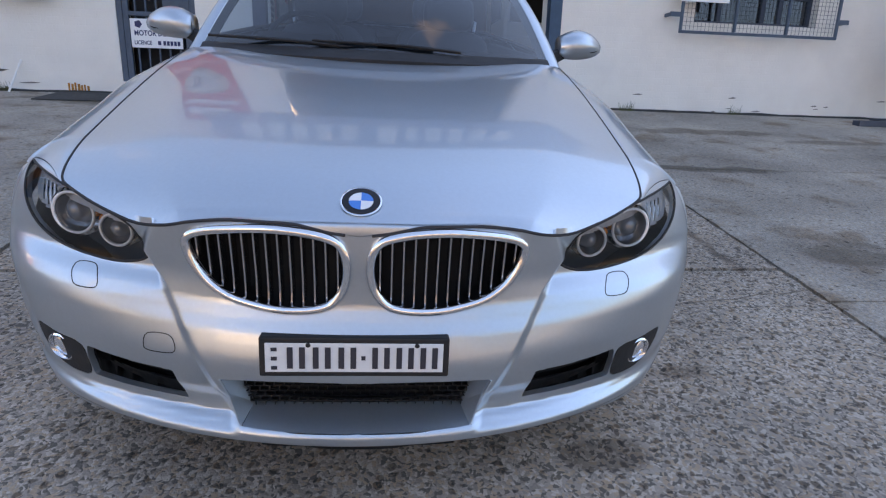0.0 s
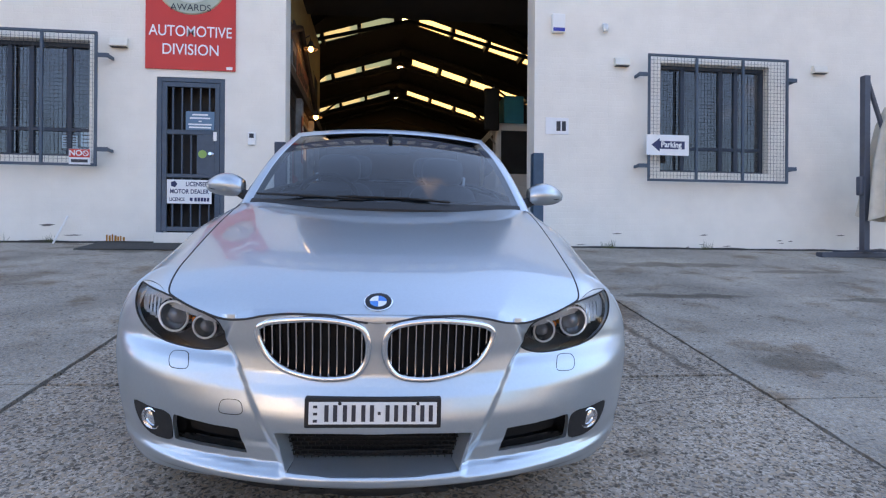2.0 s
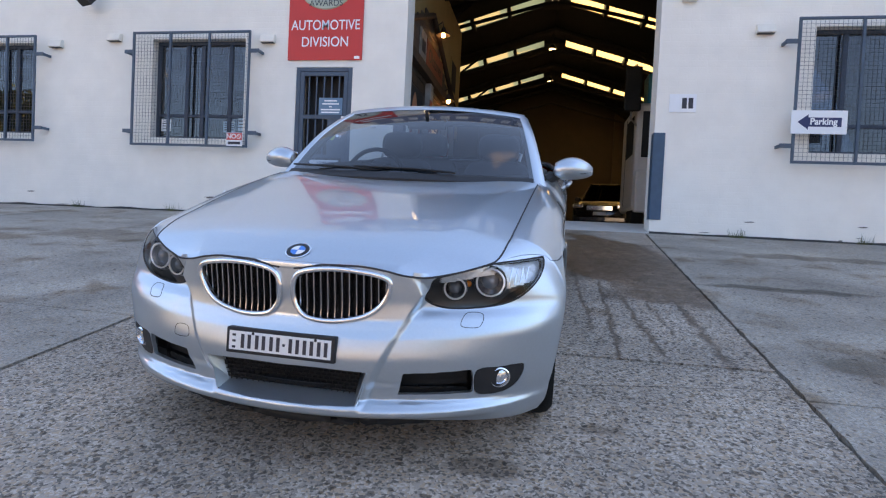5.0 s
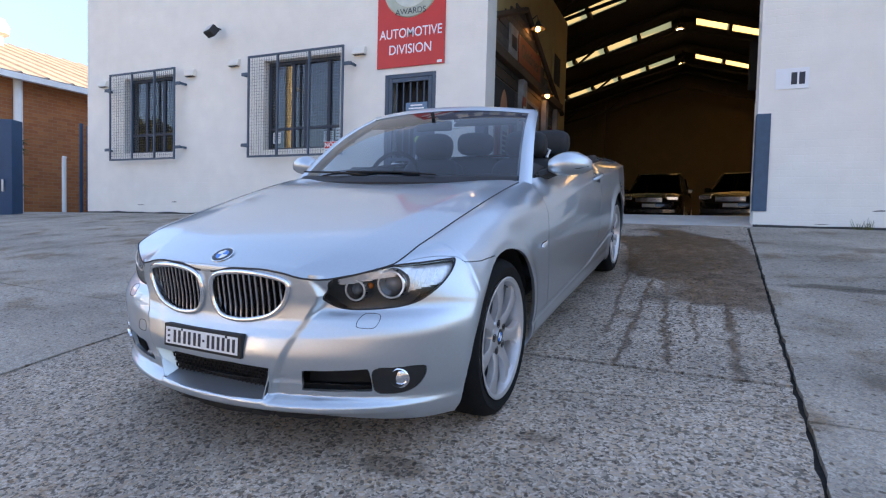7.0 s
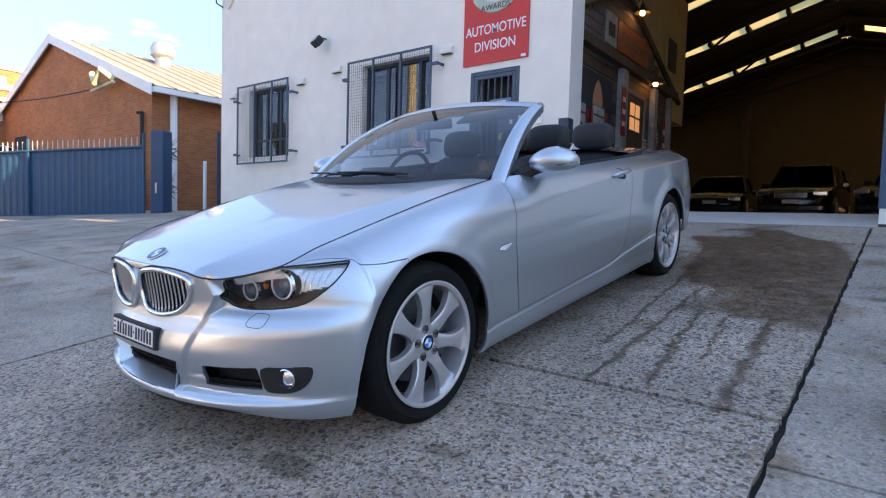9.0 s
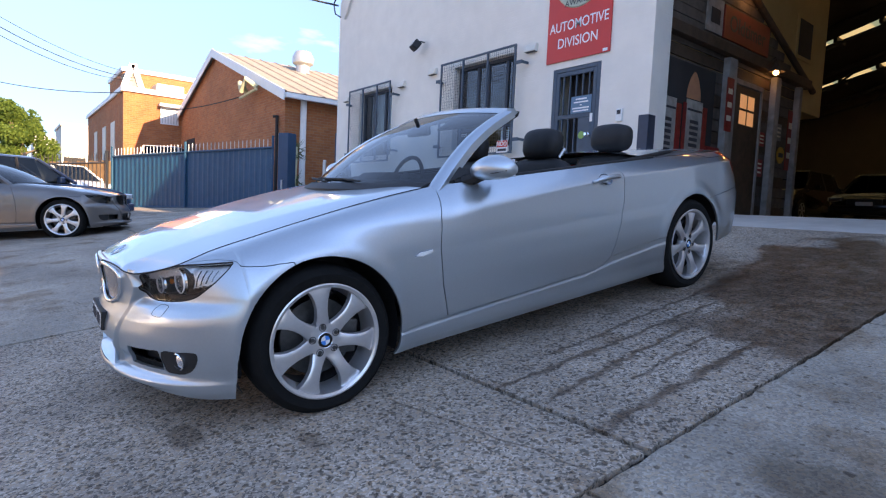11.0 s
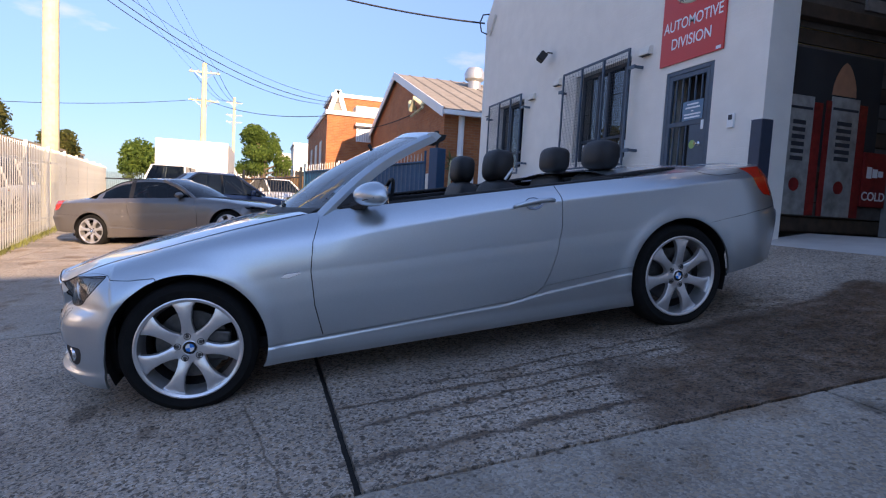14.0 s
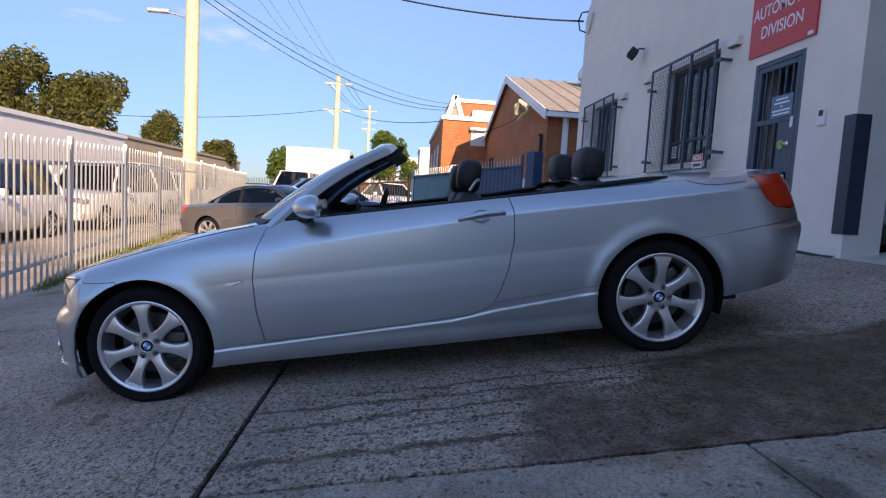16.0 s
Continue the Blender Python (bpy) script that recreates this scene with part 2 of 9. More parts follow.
def text_mesh(name, body, size, material, m, parent=None, extrude=0.002, align="CENTER", squeeze=1.0, bold=0.0):
    """Lettering as a mesh in the built-in font, standing in the x-z plane of m, facing -y."""
    cu = bpy.data.curves.new(name, "FONT")
    cu.body, cu.size, cu.extrude, cu.align_x, cu.align_y, cu.offset = body, size, extrude, align, "CENTER", bold
    tmp = bpy.data.objects.new(name, cu)
    me = bpy.data.meshes.new_from_object(tmp)
    bpy.data.objects.remove(tmp)
    bpy.data.curves.remove(cu)
    me.transform(pose(0, 0, 0, 90, 0, 0) @ Matrix.Diagonal((squeeze, 1, 1, 1)))
    me.transform(m)
    me.materials.append(material)
    ob = new(name, me)
    if parent:
        ob.parent = parent
    return ob


# ---------------------------------------------------------------- ground
def ground_z(x, y):
    """The yard: a ramp that rises to the hall, levelling off towards the street."""
    top = interp(x, [-14, -9, -3, 3, 7], [1.33, 1.38, 1.40, 1.385, 1.36])
    s = interp(x, [-40, -14, -8, -6, -3, -1], [0.06, 0.09, 0.112, 0.118, 0.14, 0.148])
    if y >= 8:
        return top
    if y > 1.2:
        return top - s * (8 - y)
    return top - s * 6.8 - s * 2.5 * (1 - math.exp(-(1.2 - y) / 2.5))


FLOOR = 1.53          # hall floor
WY0 = 8.0             # front face of the hall


def concrete(name, base, dark, light, pebble=0.5, stain=True, spots=(), cracks=()):
    """Worn concrete: pebbles of three tones worn free of a grey matrix, blotches, and damp brown stains on the ramp."""
    m = bpy.data.materials.new(name)
    m.use_nodes = True
    n, l = m.node_tree.nodes, m.node_tree.links
    b = n["Principled BSDF"]
    b.inputs["Roughness"].default_value = 0.82
    g = n.new("ShaderNodeNewGeometry")
    warp = n.new("ShaderNodeTexNoise")
    warp.inputs["Scale"].default_value, warp.inputs["Detail"].default_value = 30, 3
    l.new(g.outputs["Position"], warp.inputs["Vector"])
    wadd = n.new("ShaderNodeVectorMath")
    wadd.operation = "MULTIPLY_ADD"
    wadd.inputs[1].default_value = (0.035, 0.035, 0.035)
    l.new(warp.outputs["Color"], wadd.inputs[0])
    l.new(g.outputs["Position"], wadd.inputs[2])
    v = n.new("ShaderNodeTexVoronoi")
    v.inputs["Scale"].default_value = 105
    l.new(wadd.outputs[0], v.inputs["Vector"])
    sep = n.new("ShaderNodeSeparateColor")
    l.new(v.outputs["Color"], sep.inputs[0])
    ramp = n.new("ShaderNodeValToRGB")
    ramp.color_ramp.interpolation = "CONSTANT"
    stops = [(0.0, dark), (0.20, base), (0.45, tuple(c * 0.72 for c in base)), (0.62, light), (0.80, (base[0] * 1.15, base[1] * 0.98, base[2] * 0.80))]
    ramp.color_ramp.elements[0].position, ramp.color_ramp.elements[0].color = 0, (*stops[0][1], 1)
    ramp.color_ramp.elements[1].position, ramp.color_ramp.elements[1].color = stops[1][0], (*stops[1][1], 1)
    for p, c in stops[2:]:
        e = ramp.color_ramp.elements.new(p)
        e.color = (*c, 1)
    l.new(sep.outputs[0], ramp.inputs[0])
    n1 = n.new("ShaderNodeTexNoise")
    n1.inputs["Scale"].default_value, n1.inputs["Detail"].default_value = 1.3, 9
    l.new(g.outputs["Position"], n1.inputs["Vector"])
    mixp = n.new("ShaderNodeMix")
    mixp.data_type = "RGBA"
    mixp.inputs["Factor"].default_value = pebble
    mixp.inputs["A"].default_value = (*base, 1)
    l.new(ramp.outputs[0], mixp.inputs["B"])
    n2 = n.new("ShaderNodeMapRange")
    n2.inputs["From Min"].default_value, n2.inputs["From Max"].default_value = 0.25, 0.8
    n2.inputs["To Min"].default_value, n2.inputs["To Max"].default_value = 0.62, 1.36
    l.new(n1.outputs[0], n2.inputs["Value"])
    n3 = n.new("ShaderNodeTexNoise")
    n3.inputs["Scale"].default_value, n3.inputs["Detail"].default_value = 170, 4
    l.new(g.outputs["Position"], n3.inputs["Vector"])
    n4 = n.new("ShaderNodeMapRange")
    n4.inputs["To Min"].default_value, n4.inputs["To Max"].default_value = 0.75, 1.25
    l.new(n3.outputs[0], n4.inputs["Value"])
    mm = n.new("ShaderNodeMath")
    mm.operation = "MULTIPLY"
    l.new(n2.outputs[0], mm.inputs[0])
    l.new(n4.outputs[0], mm.inputs[1])
    mul = n.new("ShaderNodeMix")
    mul.data_type, mul.blend_type = "RGBA", "MULTIPLY"
    mul.inputs["Factor"].default_value = 1
    l.new(mixp.outputs["Result"], mul.inputs["A"])
    l.new(mm.outputs[0], mul.inputs["B"])
    # pits where pebbles have broken out, and oily brown spots
    pv = n.new("ShaderNodeTexVoronoi")
    pv.inputs["Scale"].default_value = 34
    l.new(wadd.outputs[0], pv.inputs["Vector"])
    psep = n.new("ShaderNodeSeparateColor")
    l.new(pv.outputs["Color"], psep.inputs[0])
    pr = n.new("ShaderNodeMapRange")
    pr.interpolation_type = "SMOOTHSTEP"
    pr.inputs["From Min"].default_value, pr.inputs["From Max"].default_value = 0.44, 0.26
    l.new(pv.outputs["Distance"], pr.inputs["Value"])
    pk = n.new("ShaderNodeMath")
    pk.operation = "GREATER_THAN"
    pk.inputs[1].default_value = 0.55 if stain else 0.88
    l.new(psep.outputs[1], pk.inputs[0])
    pf_ = n.new("ShaderNodeMath")
    pf_.operation = "MULTIPLY"
    l.new(pr.outputs[0], pf_.inputs[0])
    l.new(pk.outputs[0], pf_.inputs[1])
    pm = n.new("ShaderNodeMix")
    pm.data_type, pm.blend_type = "RGBA", "MULTIPLY"
    l.new(pf_.outputs[0], pm.inputs["Factor"])
    l.new(mul.outputs["Result"], pm.inputs["A"])
    pm.inputs["B"].default_value = (0.42, 0.38, 0.34, 1)
    on_ = n.new("ShaderNodeTexNoise")
    on_.inputs["Scale"].default_value, on_.inputs["Detail"].default_value = 2.7, 8
    l.new(wadd.outputs[0], on_.inputs["Vector"])
    orr = n.new("ShaderNodeMapRange")
    orr.interpolation_type = "SMOOTHSTEP"
    orr.inputs["From Min"].default_value, orr.inputs["From Max"].default_value = (0.60, 0.74) if stain else (0.52, 0.70)
    l.new(on_.outputs[0], orr.inputs["Value"])
    om = n.new("ShaderNodeMix")
    om.data_type, om.blend_type = "RGBA", "MULTIPLY"
    l.new(orr.outputs[0], om.inputs["Factor"])
    l.new(pm.outputs["Result"], om.inputs["A"])
    om.inputs["B"].default_value = (0.66, 0.56, 0.47, 1)
    col = om.outputs["Result"]
    xyz = n.new("ShaderNodeSeparateXYZ")
    l.new(g.outputs["Position"], xyz.inputs[0])

    def math_(op, a, c, d=None):
        q = n.new("ShaderNodeMath")
        q.operation = op
        for i, val in enumerate((a, c) if d is None else (a, c, d)):
            if isinstance(val, (int, float)):
                q.inputs[i].default_value = val
            else:
                l.new(val, q.inputs[i])
        return q.outputs[0]

    def darken(colour, factor, tone):
        q = n.new("ShaderNodeMix")
        q.data_type, q.blend_type = "RGBA", "MULTIPLY"
        l.new(factor, q.inputs["Factor"])
        l.new(colour, q.inputs["A"])
        q.inputs["B"].default_value = (*tone, 1)
        return q.outputs["Result"]

    def smooth_step(value, lo, hi):
        q = n.new("ShaderNodeMapRange")
        q.interpolation_type = "SMOOTHSTEP"
        q.inputs["From Min"].default_value, q.inputs["From Max"].default_value = lo, hi
        l.new(value, q.inputs["Value"])
        return q.outputs[0]

    sn = n.new("ShaderNodeTexNoise")
    sn.inputs["Scale"].default_value, sn.inputs["Detail"].default_value = 4.5, 7
    l.new(g.outputs["Position"], sn.inputs["Vector"])
    rough_edge = math_("MULTIPLY", math_("SUBTRACT", sn.outputs[0], 0.5), 2.2)
    for cx, cy, rx, ry, tone in spots:
        # old spills and damp marks
        ex, ey = math_("DIVIDE", math_("SUBTRACT", xyz.outputs[0], cx), rx), math_("DIVIDE", math_("SUBTRACT", xyz.outputs[1], cy), ry)
        rr = math_("SQRT", math_("ADD", math_("MULTIPLY", ex, ex), math_("MULTIPLY", ey, ey)), 0)
        col = darken(col, smooth_step(math_("ADD", rr, rough_edge), 1.2, 0.6), (tone, tone * 0.93, tone * 0.86))
    for x0, x1, y0, lean in cracks:
        # hairline cracks across the slab
        yc = math_("MULTIPLY_ADD", xyz.outputs[0], lean, y0 - lean * x0)
        off = math_("ABSOLUTE", math_("ADD", math_("SUBTRACT", xyz.outputs[1], yc), math_("MULTIPLY", math_("SUBTRACT", sn.outputs[0], 0.5), 0.06)), 0)
        along = math_("MULTIPLY", math_("GREATER_THAN", xyz.outputs[0], x0), math_("LESS_THAN", xyz.outputs[0], x1))
        col = darken(col, math_("MULTIPLY", smooth_step(off, 0.009, 0.002), along), (0.55, 0.51, 0.47))
    if stain:
        # damp brown patch under the doorway, with trickles running down the ramp
        nz = n.new("ShaderNodeTexNoise")
        nz.inputs["Scale"].default_value, nz.inputs["Detail"].default_value = 2.2, 7
        l.new(g.outputs["Position"], nz.inputs["Vector"])
        nzs = math_("MULTIPLY", math_("SUBTRACT", nz.outputs[0], 0.5), 1.3)
        dx = math_("DIVIDE", math_("ADD", math_("SUBTRACT", xyz.outputs[0], 1.88), math_("MULTIPLY", math_("SUBTRACT", xyz.outputs[1], 5.85), 0.16)), 0.70)
        dy = math_("DIVIDE", math_("SUBTRACT", xyz.outputs[1], 5.85), 1.85)
        r = math_("SQRT", math_("ADD", math_("MULTIPLY", dx, dx), math_("MULTIPLY", dy, dy)), 0)
        patch = n.new("ShaderNodeMapRange")
        patch.interpolation_type = "SMOOTHSTEP"
        patch.inputs["From Min"].default_value, patch.inputs["From Max"].default_value = 1.06, 0.80
        l.new(math_("ADD", r, nzs), patch.inputs["Value"])
        wob = n.new("ShaderNodeTexNoise")
        wob.inputs["Scale"].default_value, wob.inputs["Detail"].default_value = 10.0, 8
        l.new(g.outputs["Position"], wob.inputs["Vector"])
        total = patch.outputs[0]
        for x0, lean, y0, y1, w in ((2.07, -0.02, 3.0, 4.6, 0.036), (1.71, 0.05, 3.05, 5.2, 0.025), (1.55, -0.03, 3.08, 5.4, 0.022), (1.86, 0.04, 3.5, 5.2, 0.017), (1.40, 0.02, 3.5, 5.6, 0.018)):
            xc = math_("MULTIPLY_ADD", xyz.outputs[1], -lean, x0 + lean * 4.0)
            off = math_("ABSOLUTE", math_("ADD", math_("SUBTRACT", xyz.outputs[0], xc), math_("MULTIPLY", math_("SUBTRACT", wob.outputs[0], 0.5), 0.13)), 0)
            ln = n.new("ShaderNodeMapRange")
            ln.interpolation_type = "SMOOTHSTEP"
            ln.inputs["From Min"].default_value, ln.inputs["From Max"].default_value = w * 1.15, w * 0.2
            l.new(off, ln.inputs["Value"])
            inr = math_("MULTIPLY", math_("GREATER_THAN", math_("ADD", xyz.outputs[1], math_("MULTIPLY", wob.outputs[0], 0.5)), y0 + 0.25), math_("LESS_THAN", xyz.outputs[1], y1))
            total = math_("MAXIMUM", total, math_("MULTIPLY", math_("MULTIPLY", ln.outputs[0], inr), 0.9))
        st = n.new("ShaderNodeMix")
        st.data_type, st.blend_type = "RGBA", "MULTIPLY"
        l.new(math_("MULTIPLY", math_("MULTIPLY", total, math_("MULTIPLY_ADD", wob.outputs[0], 1.1, 0.35)), 0.95), st.inputs["Factor"])
        l.new(col, st.inputs["A"])
        st.inputs["B"].default_value = (0.27, 0.18, 0.11, 1)
        col = st.outputs["Result"]
        ro = n.new("ShaderNodeMapRange")
        ro.inputs["To Min"].default_value, ro.inputs["To Max"].default_value = 0.82, 0.5
        l.new(total, ro.inputs["Value"])
        l.new(ro.outputs[0], b.inputs["Roughness"])
    l.new(col, b.inputs["Base Color"])
    bp = n.new("ShaderNodeBump")
    bp.inputs["Strength"].default_value, bp.inputs["Distance"].default_value = 0.5, 0.006
    hs_ = n.new("ShaderNodeMath")
    hs_.operation = "MULTIPLY_ADD"
    l.new(v.outputs["Distance"], hs_.inputs[0])
    hs_.inputs[1].default_value = -0.6
    l.new(n3.outputs[0], hs_.inputs[2])
    l.new(hs_.outputs[0], bp.inputs["Height"])
    l.new(bp.outputs[0], b.inputs["Normal"])
    return m


M_aggr = concrete("aggregate_concrete", (0.362, 0.298, 0.242), (0.08, 0.067, 0.055), (0.52, 0.44, 0.365), 0.78,
                  spots=((0.95, 1.9, 0.12, 0.07, 0.5), (1.35, 2.25, 0.10, 0.06, 0.55), (0.2, 0.7, 0.10, 0.08, 0.55), (1.7, 1.3, 0.14, 0.08, 0.6), (-0.6, 0.4, 0.16, 0.10, 0.6), (1.0, 5.2, 0.5, 0.8, 0.62)), cracks=((1.25, 2.3, 2.66, 0.17),))
M_slab = concrete("smooth_concrete", (0.352, 0.306, 0.256), (0.18, 0.156, 0.132), (0.445, 0.396, 0.338), 0.62, False,
                 spots=((3.1, 4.95, 0.55, 0.10, 0.45), (4.85, 4.80, 0.40, 0.09, 0.5), (2.80, 3.22, 0.26, 0.20, 0.55), (3.9, 6.6, 0.9, 0.16, 0.6), (5.2, 6.2, 0.7, 0.12, 0.62), (-2.75, 7.55, 0.75, 0.38, 0.42), (-3.6, 5.5, 0.9, 0.35, 0.72), (2.7, 1.6, 0.3, 0.16, 0.6)), cracks=((2.4, 4.2, 5.9, 0.12), (-4.5, -1.5, 4.6, 0.2)))
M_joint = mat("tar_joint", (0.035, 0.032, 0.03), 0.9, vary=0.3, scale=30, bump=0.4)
M_apron = mat("trowelled_concrete", (0.52, 0.50, 0.47), 0.6, vary=0.12, scale=6, bump=0.1)
M_asph = mat("street_asphalt", (0.065, 0.065, 0.065), 0.9, vary=0.25, scale=30, bump=0.3)

gx = np.concatenate([np.linspace(-600, -60, 10), np.linspace(-55, -20, 12), np.linspace(-19, 14, 67), np.linspace(20, 600, 12)])
gy = np.concatenate([np.linspace(-600, -60, 10), np.linspace(-55, -20, 12), np.linspace(-19, 8, 55), [8.6, 30, 80, 200, 600]])
gn = len(gx)
ground = mesh_object("ground", [(x, y, ground_z(x, y) - 0.028) for y in gy for x in gx],
                     [(j * gn + i, j * gn + i + 1, (j + 1) * gn + i + 1, (j + 1) * gn + i) for j in range(len(gy) - 1) for i in range(gn - 1)], M_joint, True)
tagged(ground, "sloping yard ground with dark joints between concrete slabs", "ground", kind="structure")


def slab(xa, xb, y0, y1, material, step=0.16, ragged=0.012, lift=0.0):
    """One cast slab on the ramp; its long sides may lean: xa, xb give (x at y0, x at y1)."""
    ny = max(4, int((y1 - y0) / step))
    nx = max(4, int((xb[0] - xa[0]) / max(step, (xb[0] - xa[0]) / 60)))
    vs, fs = [], []
    for j in range(ny + 1):
        y = y0 + (y1 - y0) * j / ny
        a, c = xa[0] + (xa[1] - xa[0]) * j / ny, xb[0] + (xb[1] - xb[0]) * j / ny
        for i in range(nx + 1):
            x = a + (c - a) * i / nx
            yy = y
            if i in (0, nx):
                x += (1 if i == 0 else -1) * ragged * (0.25 + abs(noise.noise((x * 3, y * 21, 1.7))) * 2.2)
            if j in (0, ny):
                yy += (1 if j == 0 else -1) * ragged * 0.5 * (0.2 + abs(noise.noise((x * 9, y * 3, 4.1))) * 1.6)
            vs.append((x, yy, ground_z(x, yy) + lift + 0.003 * noise.noise((x * 0.9, yy * 0.9, 0.3))))
    w = nx + 1
    fs = [(j * w + i, j * w + i + 1, (j + 1) * w + i + 1, (j + 1) * w + i) for j in range(ny) for i in range(nx)]
    rim = [i for i in range(w)] + [j * w + nx for j in range(1, ny + 1)] + [ny * w + i for i in range(nx - 1, -1, -1)] + [j * w for j in range(ny - 1, 0, -1)]
    base = len(vs)
    vs += [(vs[i][0], vs[i][1], vs[i][2] - 0.026 - lift) for i in rim]
    k = len(rim)
    fs += [(rim[(i + 1) % k], rim[i], base + i, base + (i + 1) % k) for i in range(k)]
    ob = mesh_object("concrete_slab", vs, fs, material, True, ground)
    ob.data.set_sharp_from_angle(angle=radians(40))
    return ob


def joint_x(y):
    return 2.23 + 0.037 * (y - 2.0)


JL = -1.30
rows = [-9.0, -5.2, -1.2, 3.045, 7.985]
for a, c in zip(rows, rows[1:]):
    slab((JL + 0.006, JL + 0.006), (joint_x(a) - 0.004, joint_x(c) - 0.004), a + 0.011, c - 0.011, M_aggr, step=0.06, ragged=0.011)
rows = [-9.0, -5.0, -1.4, 2.72, 4.95, 7.985]
for a, c in zip(rows, rows[1:]):
    slab((joint_x(a) + 0.002, joint_x(c) + 0.002), (7.2, 7.2), a + 0.004, c - 0.004, M_slab, step=0.06, ragged=0.012)
    slab((7.21, 7.21), (13.9, 13.9), a + 0.004, c - 0.004, M_slab, 0.5)
rows = [-9.0, -5.0, -1.0, 3.05, 7.985]
for a, c in zip(rows, rows[1:]):
    slab((-6.0, -6.0), (JL - 0.008, JL - 0.008), a + 0.004, c - 0.004, M_slab, 0.25)
    slab((-12.0, -12.0), (-6.01, -6.01), a + 0.004, c - 0.004, M_slab, 0.4)
    slab((-19.0, -19.0), (-12.01, -12.01), a + 0.004, c - 0.004, M_slab, 0.5)
tagged(mesh_object("road", [(x, y, ground_z(x, y) - 0.02) for y in (-300, -60, -30, -20, -14, -9.02) for x in np.linspace(-300, 300, 61)],
                   [(j * 61 + i, j * 61 + i + 1, (j + 1) * 61 + i + 1, (j + 1) * 61 + i) for j in range(5) for i in range(60)], M_asph, True), "dark worn asphalt street", "road", kind="structure")


# ---------------------------------------------------------------- the hall's front wall
M_frame = mat("dark_blue_aluminium", (0.035, 0.05, 0.075), 0.4, 0.3, vary=0.1, scale=12)
M_wire = mat("wire_mesh_steel", (0.05, 0.06, 0.075), 0.6, 0.0, vary=0.1, scale=30)
M_pane = glass_mat("window_pane", (0.50, 0.70, 0.90), 0.55, ior=2.2)
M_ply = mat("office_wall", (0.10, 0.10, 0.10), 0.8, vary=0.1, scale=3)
M_cream = mat("cream_vent", (0.72, 0.68, 0.60), 0.6, vary=0.06, scale=10)
# blue in the blinds' colour stands in for sky mirrored in the panes
M_blind = mat("sky_tinted_blind", (0.30, 0.50, 0.78), 0.7, vary=0.08, scale=10)
M_tube = mat("warm_lamp_tube", (0.9, 0.8, 0.6), 0.5, vary=0, emit=(1.0, 0.72, 0.33), strength=3.0)
M_yellow = mat("yellow_paint", (0.62, 0.36, 0.05), 0.6, vary=0.2, scale=12)

OPEN_L, OPEN_R = -0.985, 2.50
HOLES = [(-8.63, -7.22, 2.55, 4.03), (-5.08, -3.50, 2.52, 4.06), (4.40, 6.12, 2.50, 4.12), (-2.66, -1.78, 1.40, 3.62)]


def roof_z(x):
    return 9.7 - 0.305 * abs(x - 1.2)


def wall_top(x):
    """Flat parapet, chamfered at the outer corner."""
    return interp(x, [-9.75, -9.25, -8.6], [6.38, 6.92, 7.05])


def front_wall(xa, xb, holes):
    """A wall 0.4 m thick with openings through it, its top following the roof's slope."""
    xs = sorted({xa, xb, *[v for h in holes for v in h[:2]], *([-9.25, -8.63] if xa < -9 else [])})
    bm = bmesh.new()
    for a, c in zip(xs, xs[1:]):
        cuts = sorted([(h[2], h[3]) for h in holes if h[0] <= a + 1e-6 and h[1] >= c - 1e-6])
        z = 0.9
        for lo, hi in cuts + [(None, None)]:
            za, zc = (lo, lo) if lo is not None else (wall_top(a), wall_top(c))
            vs = [bm.verts.new(p) for p in ((a, WY0, z), (c, WY0, z), (c, WY0, zc), (a, WY0, za), (a, WY0 + 0.4, z), (c, WY0 + 0.4, z), (c, WY0 + 0.4, zc), (a, WY0 + 0.4, za))]
            for f in ((0, 1, 2, 3), (5, 4, 7, 6), (0, 4, 5, 1), (3, 2, 6, 7), (0, 3, 7, 4), (1, 5, 6, 2)):
                bm.faces.new([vs[i] for i in f])
            z = hi
    bmesh.ops.remove_doubles(bm, verts=bm.verts, dist=1e-5)
    # drop the inner faces shared by neighbouring blocks
    dup = {}
    for f in bm.faces:
        dup.setdefault(tuple(sorted(v.index for v in f.verts)), []).append(f)
    bm.verts.index_update()
    dup = {}
    for f in bm.faces:
        dup.setdefault(tuple(sorted(v.index for v in f.verts)), []).append(f)
    bmesh.ops.delete(bm, geom=[f for fs in dup.values() if len(fs) > 1 for f in fs], context="FACES_ONLY")
    return bm


# painted blockwork: faint courses and blistered paint show through
m = M_wall
n, l = m.node_tree.nodes, m.node_tree.links
geo = n.new("ShaderNodeNewGeometry")
br = n.new("ShaderNodeTexBrick")
mp = n.new("ShaderNodeMapping")
mp.inputs["Rotation"].default_value = (radians(90), 0, 0)
l.new(geo.outputs["Position"], mp.inputs["Vector"])
l.new(mp.outputs[0], br.inputs["Vector"])
br.inputs["Scale"].default_value = 1.0
br.inputs["Brick Width"].default_value, br.inputs["Row Height"].default_value, br.inputs["Mortar Size"].default_value = 0.24, 0.086, 0.006
br.inputs["Mortar Smooth"].default_value = 0.6
bp2 = n.new("ShaderNodeBump")
bp2.inputs["Strength"].default_value, bp2.inputs["Distance"].default_value = 0.25, 0.004
bp2.invert = True
l.new(br.outputs["Fac"], bp2.inputs["Height"])
old = n["Bump"] if "Bump" in n else None
l.new(old.outputs[0], bp2.inputs["Normal"])
l.new(bp2.outputs[0], n["Principled BSDF"].inputs["Normal"])

